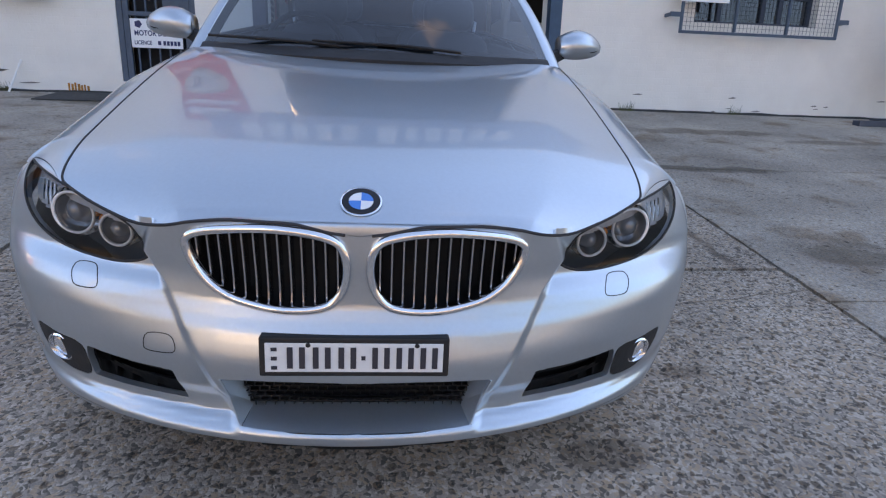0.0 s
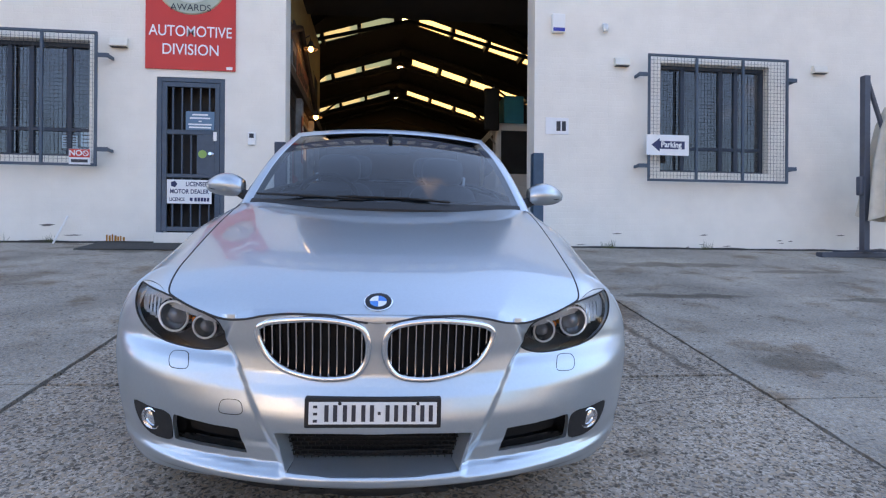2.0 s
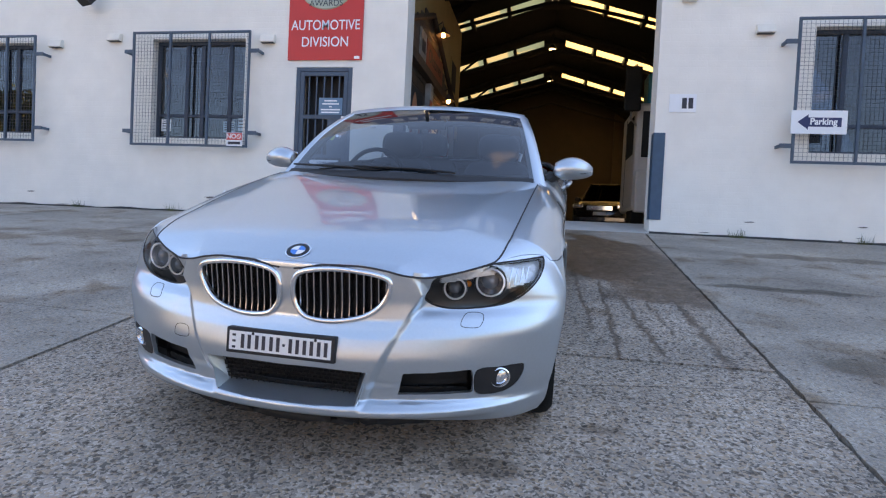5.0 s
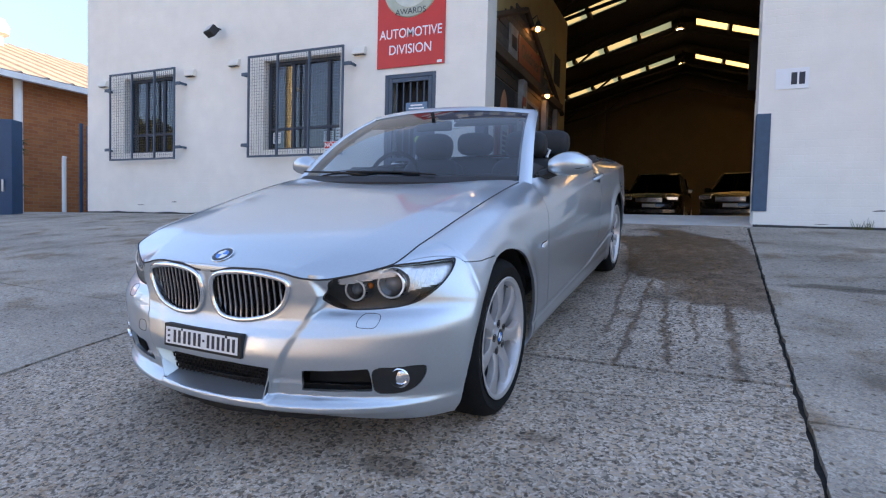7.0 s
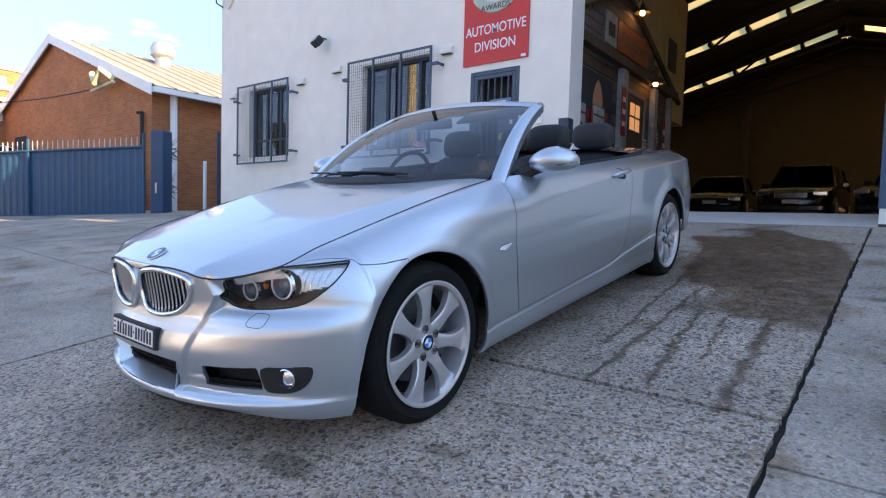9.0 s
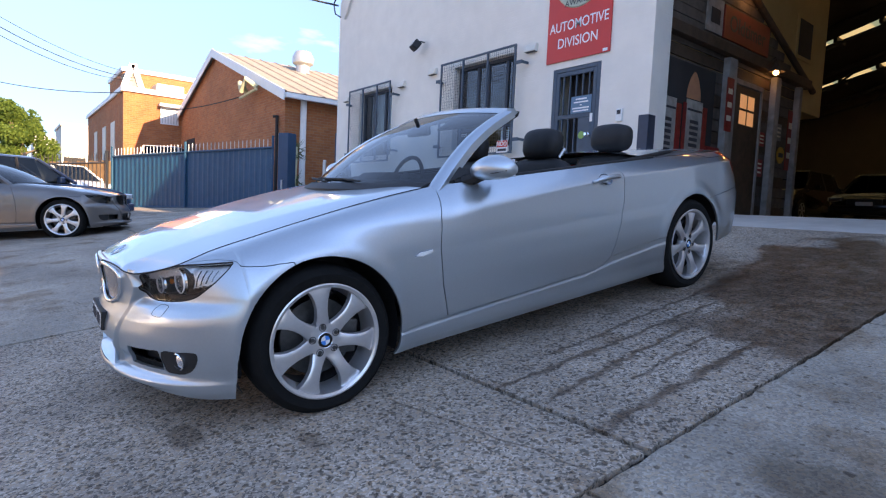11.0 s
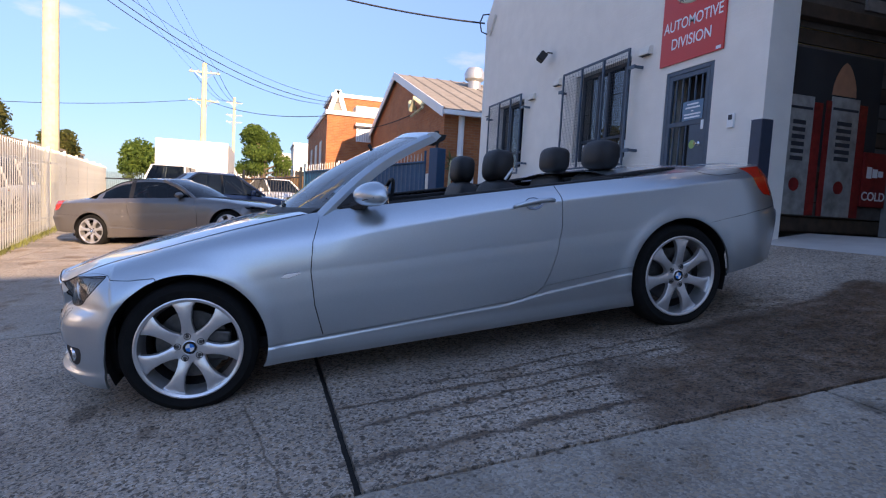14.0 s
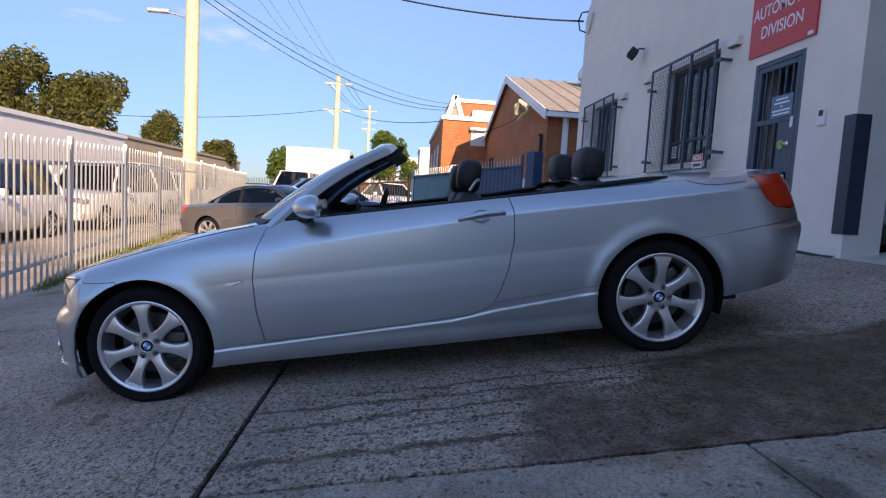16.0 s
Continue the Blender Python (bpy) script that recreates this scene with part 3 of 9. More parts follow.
tagged(part("wall_front_left", front_wall(-9.75, OPEN_L, [HOLES[0], HOLES[1], HOLES[3]]), M_wall), "cream painted brick front wall with barred windows", "wall", kind="structure")
tagged(part("wall_front_right", front_wall(OPEN_R, 13.9, [HOLES[2]]), M_wall), "cream painted brick front wall beside the doorway", "wall", kind="structure")
bm = bmesh.new()
vs = [bm.verts.new(p) for p in [(OPEN_L - 0.01, WY0 + y, z) for y in (0.003, 0.397) for z in (6.6, 7.045)] + [(1.2, WY0 + y, z) for y in (0.003, 0.397) for z in (6.6, 7.045)] + [(OPEN_R + 0.01, WY0 + y, z) for y in (0.003, 0.397) for z in (6.6, 7.045)]]
for f in ((0, 4, 5, 1), (4, 8, 9, 5), (2, 3, 7, 6), (6, 7, 11, 10), (0, 2, 6, 4), (4, 6, 10, 8), (1, 5, 7, 3), (5, 9, 11, 7)):
    bm.faces.new([vs[i] for i in f])
tagged(part("wall_front_lintel", bm, M_wall), "cream painted wall over the doorway", "wall", kind="structure")
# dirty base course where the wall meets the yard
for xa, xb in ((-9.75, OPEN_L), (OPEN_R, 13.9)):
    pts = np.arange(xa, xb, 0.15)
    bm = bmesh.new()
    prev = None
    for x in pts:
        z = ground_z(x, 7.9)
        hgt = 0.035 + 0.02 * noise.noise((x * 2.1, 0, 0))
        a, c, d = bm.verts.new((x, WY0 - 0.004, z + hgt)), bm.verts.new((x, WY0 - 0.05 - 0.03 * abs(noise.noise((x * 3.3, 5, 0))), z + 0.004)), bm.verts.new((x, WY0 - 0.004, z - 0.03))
        if prev:
            bm.faces.new((prev[0], prev[1], c, a))
            bm.faces.new((prev[1], prev[2], d, c))
        prev = (a, c, d)
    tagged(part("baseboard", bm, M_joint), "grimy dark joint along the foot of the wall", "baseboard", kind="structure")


def barred_window(x0, x1, z0, z1, hole, bars, sashes, tag):
    """A window in its opening: aluminium frame, panes, transom, sill and a standing-off grille with wire mesh."""
    hx0, hx1, hz0, hz1 = hole
    w = thing("window_%d" % tag, "barred window with dark aluminium frame and wire mesh grille", "window", kind="structure")
    bm = bmesh.new()
    t = 0.055
    y0, y1 = WY0 + 0.13, WY0 + 0.20
    for b in ((hx0, hx1, hz0, hz0 + t), (hx0, hx1, hz1 - t, hz1), (hx0, hx0 + t, hz0 + t, hz1 - t), (hx1 - t, hx1, hz0 + t, hz1 - t)):
        add_box(bm, b[0], b[1], y0, y1, b[2], b[3], 0.006)
    zt = hz0 + 0.36
    add_box(bm, hx0 + t, hx1 - t, y0 + 0.005, y1 - 0.005, zt, zt + 0.045, 0.004)
    part("window_frame", bm, M_frame, w, "dark blue aluminium frame")
    xs = [hx0 + t] + [hx0 + (hx1 - hx0) * f for f in sashes] + [hx1 - t]
    for i, x in enumerate(xs[1:-1]):
        part("mullion", box(x - 0.03, x + 0.03, y0 + 0.003, y1 - 0.003, hz0 + t + 0.001, hz1 - t - 0.001, 0.004), M_frame, w)
    for a, c in zip(xs, xs[1:]):
        for za, zc in ((hz0 + t, zt), (zt + 0.045, hz1 - t)):
            p = part("pane", box(a, c, WY0 + 0.160, WY0 + 0.166, za, zc), M_pane, w, "dark reflecting window pane")
            p.visible_shadow = False
    part("window_sill", box(hx0 + 0.002, hx1 - 0.002, WY0 + 0.004, WY0 + 0.128, hz0 - 0.02, hz0 + 0.012), M_wall, w)
    g = new("grille")
    g.parent = w
    g["label"] = "slate blue steel grille on stand-off brackets"
    gy0, gy1 = WY0 - 0.165, WY0 - 0.135
    for nm, b in (("top_bar", (x0, x1, z1 - 0.034, z1)), ("bottom_bar", (x0, x1, z0, z0 + 0.034)), ("side_bar", (x0, x0 + 0.034, z0 + 0.035, z1 - 0.035)), ("side_bar", (x1 - 0.034, x1, z0 + 0.035, z1 - 0.035))):
        part(nm, box(b[0], b[1], gy0, gy1, b[2], b[3], 0.004), M_slate, g)
    for f in bars:
        x = x0 + (x1 - x0) * f
        part("upright_bar", box(x - 0.017, x + 0.017, gy0 - 0.004, gy1, z0 + 0.035, z1 - 0.035, 0.004), M_slate, g)
    bm = bmesh.new()
    for x in np.arange(x0 + 0.09, x1 - 0.05, 0.052):
        add_box(bm, x - 0.0014, x + 0.0014, gy1 - 0.010, gy1 - 0.006, z0 + 0.04, z1 - 0.04)
    for z in np.arange(z0 + 0.09, z1 - 0.05, 0.052):
        add_box(bm, x0 + 0.04, x1 - 0.04, gy1 - 0.006, gy1 - 0.002, z - 0.0014, z + 0.0014)
    tagged(part("wire_mesh", bm, M_wire, g, "fine square wire mesh"), kind="stuff")
    for x, sg in ((x0, -1), (x1, 1)):
        for z in (z0 + 0.22, z1 - 0.30):
            bm = bmesh.new()
            add_box(bm, min(x, x + sg * 0.14), max(x, x + sg * 0.14), gy0 + 0.004, gy1 - 0.004, z - 0.028, z + 0.028, 0.004)
            add_box(bm, min(x + sg * 0.11, x + sg * 0.14), max(x + sg * 0.11, x + sg * 0.14), gy1 - 0.004, WY0 + 0.002, z - 0.02, z + 0.02, 0.003)
            part("bracket", bm, M_slate, g)
    return w


win1 = barred_window(-8.86, -7.06, 2.405, 4.10, HOLES[0], (0.36, 0.70), (0.33, 0.67), 1)
win2 = barred_window(-5.305, -3.335, 2.385, 4.125, HOLES[1], (0.33, 0.66), (0.33, 0.50, 0.80), 2)
win3 = barred_window(4.135, 6.317, 2.35, 4.187, HOLES[2], (0.34, 0.67), (0.24, 0.60, 0.74), 3)
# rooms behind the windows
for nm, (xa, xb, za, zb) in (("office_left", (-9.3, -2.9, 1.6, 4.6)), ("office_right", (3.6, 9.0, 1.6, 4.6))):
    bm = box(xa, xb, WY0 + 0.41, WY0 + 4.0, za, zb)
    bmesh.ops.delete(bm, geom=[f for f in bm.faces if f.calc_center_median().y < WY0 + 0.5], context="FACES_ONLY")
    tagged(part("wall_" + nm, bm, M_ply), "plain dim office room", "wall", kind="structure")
for x0, x1, zs in ((-5.02, -4.30, (2.9, 4.0)), (-4.28, -4.00, (2.9, 4.0)), (4.46, 5.10, (2.9, 4.05)), (5.2, 6.05, (2.9, 4.05)), (-8.55, -7.9, (2.9, 3.97))):
    b = thing("venetian_blind", "lowered venetian blind, tinted blue for the sky reflected in the window", "blind", group="office blinds")
    for i, z in enumerate(np.arange(zs[0], zs[1], 0.035)):
        bm = bmesh.new()
        add_box(bm, x0, x1, -0.012, 0.012, -0.0008, 0.0008, m=pose(0, WY0 + 0.30, float(z), 38, 0, 0))
        part("slat", bm, M_blind, b)
    part("head_rail", box(x0, x1, WY0 + 0.285, WY0 + 0.315, zs[1], zs[1] + 0.03), M_blind, b)
for x, y, z in ((-4.05, WY0 + 0.9, 3.80), (4.75, WY0 + 0.9, 3.95)):
    lm = thing("ceiling_tube_lamp", "lit fluorescent tube lamp in the office", "lamp")
    part("tube", tube([(x - 0.45, y, z), (x + 0.45, y, z)], 0.02), M_tube, lm)
    part("batten", box(x - 0.47, x + 0.47, y - 0.04, y + 0.04, z + 0.022, z + 0.07, 0.005), M_white, lm)
    part("rod", tube([(x, y, z + 0.07), (x, y, 4.6)], 0.008), M_white, lm)


def sign_plate(name, label, x0, x1, z0, z1, y, material, depth=0.01, category="sign"):
    s = thing(name, label, category)
    part("plate", box(x0, x1, y - depth, y, z0, z1, 0.002), material, s)
    return s


def bars(parent, material, y, rows):
    """Unreadable print as plain bars: (x0, x1, z0, z1)."""
    for x0, x1, z0, z1 in rows:
        part("print", box(x0, x1, y - 0.0022, y - 0.0002, z0, z1), material, parent)


M_navy = mat("navy_print", (0.02, 0.03, 0.10), 0.5, vary=0.05)
M_ink = mat("dark_print", (0.03, 0.03, 0.04), 0.5, vary=0.05)
M_gold = mat("dull_silver_gold", (0.42, 0.40, 0.30), 0.35, 0.7, vary=0.12, scale=8)
M_paper = mat("white_sheet", (0.78, 0.79, 0.80), 0.5, vary=0.04)
M_bluesign = mat("grey_blue_plate", (0.10, 0.20, 0.30), 0.5, vary=0.08)

# red awards board
sg = sign_plate("red_sign_board", "red wall sign board with white lettering and a round silver medal", -2.80, -1.645, 3.72, 6.25, WY0 - 0.002, M_red, 0.022)
fy = WY0 - 0.024
text_mesh("lettering", "AUTOMOTIVE", 0.205, M_paper, Matrix.Translation((-2.222, fy - 0.0005, 4.225)), sg, 0.0015, bold=0.001, squeeze=0.82)
text_mesh("lettering", "DIVISION", 0.205, M_paper, Matrix.Translation((-2.222, fy - 0.0005, 3.98)), sg, 0.0015, bold=0.001, squeeze=0.87)
part("medal", lathe([(0.0, fy - 0.006), (0.40, fy - 0.006), (0.46, fy - 0.010), (0.475, fy - 0.002), (0.475, fy + 0.001)], 48, "y", (-2.222, 0, 4.93), False), M_gold, sg, "round dull silver medal", auto=30)
part("medal_disc", lathe([(0.0, fy - 0.0085), (0.335, fy - 0.0085), (0.34, fy - 0.006)], 40, "y", (-2.222, 0, 4.95), False), mat("pale_medal", (0.55, 0.54, 0.47), 0.4, 0.4, vary=0.1, scale=10), sg)
text_mesh("lettering", "AWARDS", 0.125, M_ink, Matrix.Translation((-2.222, fy - 0.0105, 4.545)), sg, 0.001)
bars(sg, M_ink, fy - 0.009, [(-2.30, -2.26, 4.72, 5.10), (-2.18, -2.14, 4.72, 5.10), (-2.27, -2.17, 5.10, 5.14)])
bars(sg, M_paper, fy, [(-2.70, -1.75, 5.62, 5.74), (-2.62, -1.95, 5.88, 6.08)])
bars(sg, M_paper, fy, [(-1.76, -1.68, 3.735, 3.775)])

# security door
dr = thing("door_1", "dark slate steel security door with bars and notices", "door", kind="structure")
dx0, dx1, dz0, dz1 = -2.645, -1.795, 1.56, 3.605
dy0, dy1 = WY0 + 0.005, WY0 + 0.045
for nm, b in (("jamb", (dx0 - 0.012, dx0 + 0.05, dz0 - 0.12, dz1 + 0.012)), ("jamb", (dx1 - 0.05, dx1 + 0.012, dz0 - 0.12, dz1 + 0.012)), ("head", (dx0 + 0.051, dx1 - 0.051, dz1 - 0.045, dz1 + 0.012))):
    part(nm, box(b[0], b[1], WY0 + 0.003, WY0 + 0.10, b[2], b[3], 0.004), M_slate, dr)
part("threshold", box(dx0 - 0.02, dx1 + 0.02, WY0 - 0.06, WY0 + 0.25, 1.40, 1.54, 0.008), M_wall, dr)
lf = new("leaf")
lf.parent = dr
lf["label"] = "barred slate door leaf"
for b in ((dx0 + 0.055, dx0 + 0.115, dz0, dz1 - 0.05), (dx1 - 0.115, dx1 - 0.055, dz0, dz1 - 0.05)):
    part("stile", box(b[0], b[1], dy0, dy1, b[2], b[3], 0.004), M_slate, lf)
for z in (dz0, 2.28, 2.86, dz1 - 0.11):
    part("rail", box(dx0 + 0.116, dx1 - 0.116, dy0, dy1, z, z + (0.06 if z != 2.28 else 0.05), 0.004), M_slate, lf)
for x in np.linspace(dx0 + 0.19, dx1 - 0.19, 5):
    for za, zb in ((dz0 + 0.061, 2.279), (2.331, 2.859), (2.921, dz1 - 0.111)):
        if x > -2.12 and za == 2.331:
            continue
        part("bar", box(x - 0.009, x + 0.009, dy0 + 0.01, dy1 - 0.01, za, zb), M_slate, lf)
part("lock_panel", box(-2.145, dx1 - 0.116, dy0 + 0.004, dy1 - 0.006, 2.331, 2.859, 0.003), M_slate, lf, "slate lock panel")
part("handle", lathe([(0.0, WY0 - 0.055), (0.022, WY0 - 0.055), (0.028, WY0 - 0.03), (0.014, WY0 - 0.01), (0.03, WY0 + 0.002), (0.03, WY0 + 0.008)], 18, "y", (-1.955, 0, 2.60), False), M_chrome, lf, "chrome door knob", auto=40)
part("lock_cover", box(-1.93, -1.885, WY0 - 0.004, WY0 + 0.012, 2.78, 2.90, 0.003), M_white, lf)
part("sticker", lathe([(0.0, WY0 + 0.006), (0.055, WY0 + 0.006), (0.055, WY0 + 0.009)], 20, "y", (-2.07, 0, 2.60), False), mat("green_sticker", (0.25, 0.40, 0.10), 0.5, vary=0.1, scale=30), lf, "round green sticker")
part("inner_door", box(dx0 + 0.06, dx1 - 0.06, WY0 + 0.30, WY0 + 0.34, dz0, dz1 - 0.06), M_dark, dr, "dark inner door")
for x in (dx0 + 0.03, dx1 - 0.03):
    part("foot", box(x - 0.035, x + 0.035, WY0 - 0.012, WY0 + 0.05, 1.43, 1.475, 0.005), M_yellow, dr, "rusty yellow door foot")
ns = sign_plate("notice_plate", "small grey-blue notice plate on the security door", -2.285, -1.915, 2.92, 3.17, WY0 + 0.004, M_bluesign, 0.006)
bars(ns, M_paper, WY0 - 0.002, [(-2.20, -2.00, 3.115, 3.135), (-2.23, -1.97, 3.07, 3.09), (-2.12, -2.08, 3.03, 3.045), (-2.25, -1.95, 2.985, 3.005), (-2.24, -1.96, 2.945, 2.965)])
ds_ = sign_plate("dealer_sign", "white motor dealer sign with dark lettering fixed to the door", -2.52, -1.945, 1.93, 2.25, WY0 + 0.004, M_paper, 0.006)
fy2 = WY0 - 0.0025
text_mesh("lettering", "LICENSED", 0.082, M_navy, Matrix.Translation((-2.13, fy2, 2.19)), ds_, 0.0008, bold=0.002, squeeze=0.82)
text_mesh("lettering", "MOTOR DEALER", 0.082, M_navy, Matrix.Translation((-2.232, fy2, 2.09)), ds_, 0.0008, bold=0.002, squeeze=0.82)
text_mesh("lettering", "LICENCE", 0.062, M_navy, Matrix.Translation((-2.39, fy2, 1.985)), ds_, 0.0008, bold=0.0015, squeeze=0.8)
bars(ds_, M_navy, WY0 - 0.002, [(-2.225, -2.19, 1.965, 2.01), (-2.165, -2.135, 1.962, 2.012), (-2.125, -2.095, 1.962, 2.012), (-2.085, -2.055, 1.962, 2.012), (-2.045, -2.015, 1.962, 2.012), (-2.005, -1.975, 1.962, 2.012)])
part("emblem", lathe([(0.0, WY0 - 0.0035), (0.045, WY0 - 0.0035), (0.045, WY0 - 0.001)], 5, "y", (-2.43, 0, 2.19), False), M_navy, ds_)

# parking board, house-number board, no-smoking plate
pk = sign_plate("parking_sign", "white board with a navy arrow hung on the window grille", 4.105, 4.745, 2.72, 3.015, WY0 - 0.17, M_paper, 0.012)
bm = bmesh.new()
py = WY0 - 0.1835
vs = [bm.verts.new((x, py, z)) for x, z in ((4.175, 2.868), (4.30, 2.965), (4.30, 2.925), (4.68, 2.925), (4.68, 2.81), (4.30, 2.81), (4.30, 2.77))]
bm.faces.new(vs)
part("arrow", bm, M_navy, pk, "navy arrow")
text_mesh("lettering", "Parking", 0.115, M_paper, Matrix.Translation((4.475, py - 0.001, 2.872)), pk, 0.0006, bold=0.003, squeeze=0.92)
nb = sign_plate("number_board", "white house number board on the wall", 2.665, 3.005, 3.01, 3.25, WY0 - 0.001, M_paper, 0.008)
bars(nb, M_ink, WY0 - 0.009, [(2.825, 2.885, 3.06, 3.20), (2.905, 2.965, 3.06, 3.20)])
no = sign_plate("no_smoking_sign", "small red and white no smoking sign on the grille", -3.66, -3.40, 2.40, 2.60, WY0 - 0.17, M_paper, 0.006)
part("band", box(-3.655, -3.405, WY0 - 0.1785, WY0 - 0.1765, 2.49, 2.595), M_red, no, "red upper band")
text_mesh("lettering", "NO", 0.10, M_paper, Matrix.Translation((-3.575, WY0 - 0.180, 2.542)), no, 0.0006, bold=0.002)
bm = bmesh.new()
ring = [(-3.455 + 0.032 * math.cos(a), WY0 - 0.1795, 2.542 + 0.032 * math.sin(a)) for a in np.linspace(0, 2 * math.pi, 20, endpoint=False)]
add_tube(bm, ring, 0.005, 6, True)
add_tube(bm, [(-3.478, WY0 - 0.1795, 2.565), (-3.432, WY0 - 0.1795, 2.519)], 0.004, 6)
part("symbol", bm, M_paper, no)
bars(no, M_ink, WY0 - 0.1765, [(-3.63, -3.43, 2.425, 2.465)])
for x, z, w, h in ((-5.00, 2.66, 0.17, 0.19), (-3.92, 2.66, 0.20, 0.17), (-3.68, 2.68, 0.13, 0.25)):
    st = sign_plate("window_sticker", "pale paper notice stuck in the window", x, x + w, z, z + h, WY0 + 0.158, M_paper if x < -4 else mat("pale_blue_paper", (0.45, 0.60, 0.68), 0.6, vary=0.1, scale=20), 0.002, "notice")
    bars(st, M_ink, WY0 + 0.156, [(x + 0.02, x + w - 0.02, z + h * k, z + h * k + 0.012) for k in (0.2, 0.4, 0.6, 0.8)])

# vents, alarm box, camera, flood lamp, intercom, tap, guards
for x, z in ((-9.2, 3.98), (-6.80, 4.0), (-5.73, 4.09), (-3.12, 4.04), (3.79, 4.09), (6.92, 4.11)):
    v = thing("wall_vent", "small cream wall vent hood", "vent", group="wall vents")
    bm = bmesh.new()
    prof = [(0.0, 0.06), (-0.055, 0.05), (-0.085, -0.055), (-0.07, -0.062), (0.0, -0.062)]
    for sgn in (-1, 1):
        bm.faces.new([bm.verts.new((x + sgn * 0.11, WY0 + y, z + zz)) for y, zz in prof])
    vl = list(bm.verts)
    for i in range(5):
        bm.faces.new((vl[i], vl[(i + 1) % 5], vl[5 + (i + 1) % 5], vl[5 + i]))
    part("hood", bm, M_cream, v)
    part("slot", box(x - 0.10, x + 0.10, WY0 - 0.07, WY0 - 0.01, z - 0.068, z - 0.0625), M_ink, v)
al = thing("alarm_box", "white alarm siren box with a blue band", "alarm")
part("case", box(2.74, 2.93, WY0 - 0.07, WY0, 4.46, 4.73, 0.012), M_white, al)
part("band", box(2.75, 2.92, WY0 - 0.073, WY0 - 0.0705, 4.475, 4.525), mat("alarm_blue", (0.03, 0.05, 0.35), 0.4, vary=0.05), al, "blue band")
cm = thing("wall_sensor", "small grey sensor lamp on the wall", "sensor")
part("mount", lathe([(0.0, WY0 - 0.03), (0.03, WY0 - 0.03), (0.035, WY0)], 16, "y", (3.53, 0, 4.62), False), M_white, cm, auto=40)
part("head", lathe([(0.0, -0.06), (0.035, -0.05), (0.045, 0.0), (0.035, 0.05), (0.0, 0.055)], 18, "z", (3.53, WY0 - 0.055, 4.56), False), M_galv, cm, auto=50)
fl = thing("flood_lamp", "dark grey flood lamp on a wall bracket", "lamp")
part("bracket", tube([(-6.09, WY0, 4.72), (-6.09, WY0 - 0.10, 4.72), (-6.09, WY0 - 0.16, 4.66)], 0.014), M_dark, fl)
bm = bmesh.new()
add_box(bm, -0.12, 0.12, -0.07, 0.07, -0.085, 0.085, 0.02, m=pose(-6.09, WY0 - 0.22, 4.62, -35, 0, -18))
part("head", bm, M_dark, fl, "dark lamp head")
bm = bmesh.new()
add_box(bm, -0.10, 0.10, -0.078, -0.0705, -0.065, 0.065, 0.0, m=pose(-6.09, WY0 - 0.22, 4.62, -35, 0, -18))
part("glass", bm, M_galv, fl)
ic = thing("intercom", "white door intercom with a dark camera eye", "intercom")
part("case", box(-1.475, -1.375, WY0 - 0.03, WY0, 2.735, 2.905, 0.008), M_white, ic)
part("camera_eye", box(-1.455, -1.395, WY0 - 0.033, WY0 - 0.0305, 2.83, 2.89, 0.001), M_ink, ic, "dark camera eye")
tp = thing("garden_tap", "small brass garden tap on the wall", "tap")
part("pipe", tube([(7.57, WY0, 1.92), (7.57, WY0 - 0.07, 1.92), (7.57, WY0 - 0.11, 1.86)], 0.012), M_gold, tp)
part("wheel_handle", lathe([(0.0, 1.965), (0.035, 1.965), (0.035, 1.975), (0.0, 1.98)], 14, "z", (7.57, WY0 - 0.07, 0), False), M_galv, tp)
M_guard = mat("slate_guard_paint", (0.035, 0.085, 0.14), 0.45, vary=0.15, scale=10)
M_guard2 = mat("dark_guard_paint", (0.030, 0.045, 0.075), 0.5, vary=0.15, scale=10)
for x, sgn, m_, z0, z1 in ((OPEN_R, 1, M_guard, 1.57, 2.735), (OPEN_L, -1, M_guard2, 1.63, 2.79)):
    g = thing("corner_guard", "painted steel angle guarding the corner of the doorway", "guard", group="corner guards")
    part("face_plate", box(min(x - sgn * 0.008, x + sgn * 0.14), max(x - sgn * 0.008, x + sgn * 0.14), WY0 - 0.012, WY0 - 0.002, z0, z1, 0.002), m_, g)
    part("side_plate", box(min(x - sgn * 0.010, x - sgn * 0.002), max(x - sgn * 0.010, x - sgn * 0.002), WY0 - 0.001, WY0 + 0.15, z0, z1, 0.002), m_, g)

# folded cantilever parasol by the right-hand wall
pa = thing("cantilever_parasol", "folded cream parasol on a dark grey mast", "parasol")
M_mast = mat("grey_mast", (0.075, 0.085, 0.11), 0.45, 0.3, vary=0.1, scale=20)
M_canvas = mat("cream_canvas", (0.55, 0.50, 0.42), 0.9, vary=0.12, scale=10, bump=0.3)
gz = ground_z(7.15, 7.4)
part("mast", box(7.11, 7.20, 7.36, 7.45, gz + 0.09, 3.85, 0.008), M_mast, pa)
part("foot", box(6.45, 7.9, 7.34, 7.46, gz - 0.005, gz + 0.07, 0.006), M_mast, pa)
part("foot", box(7.09, 7.22, 6.9, 8.0 - 0.1, gz + 0.071, gz + 0.10, 0.006), M_mast, pa)
part("crank_box", box(7.05, 7.11, 7.36, 7.45, 2.15, 2.42, 0.02), M_mast, pa)
part("arm", tube([(7.18, 7.40, 3.80), (7.42, 7.36, 3.0), (7.45, 7.34, 2.1)], 0.03), M_mast, pa)
bm = bmesh.new()
rings = []
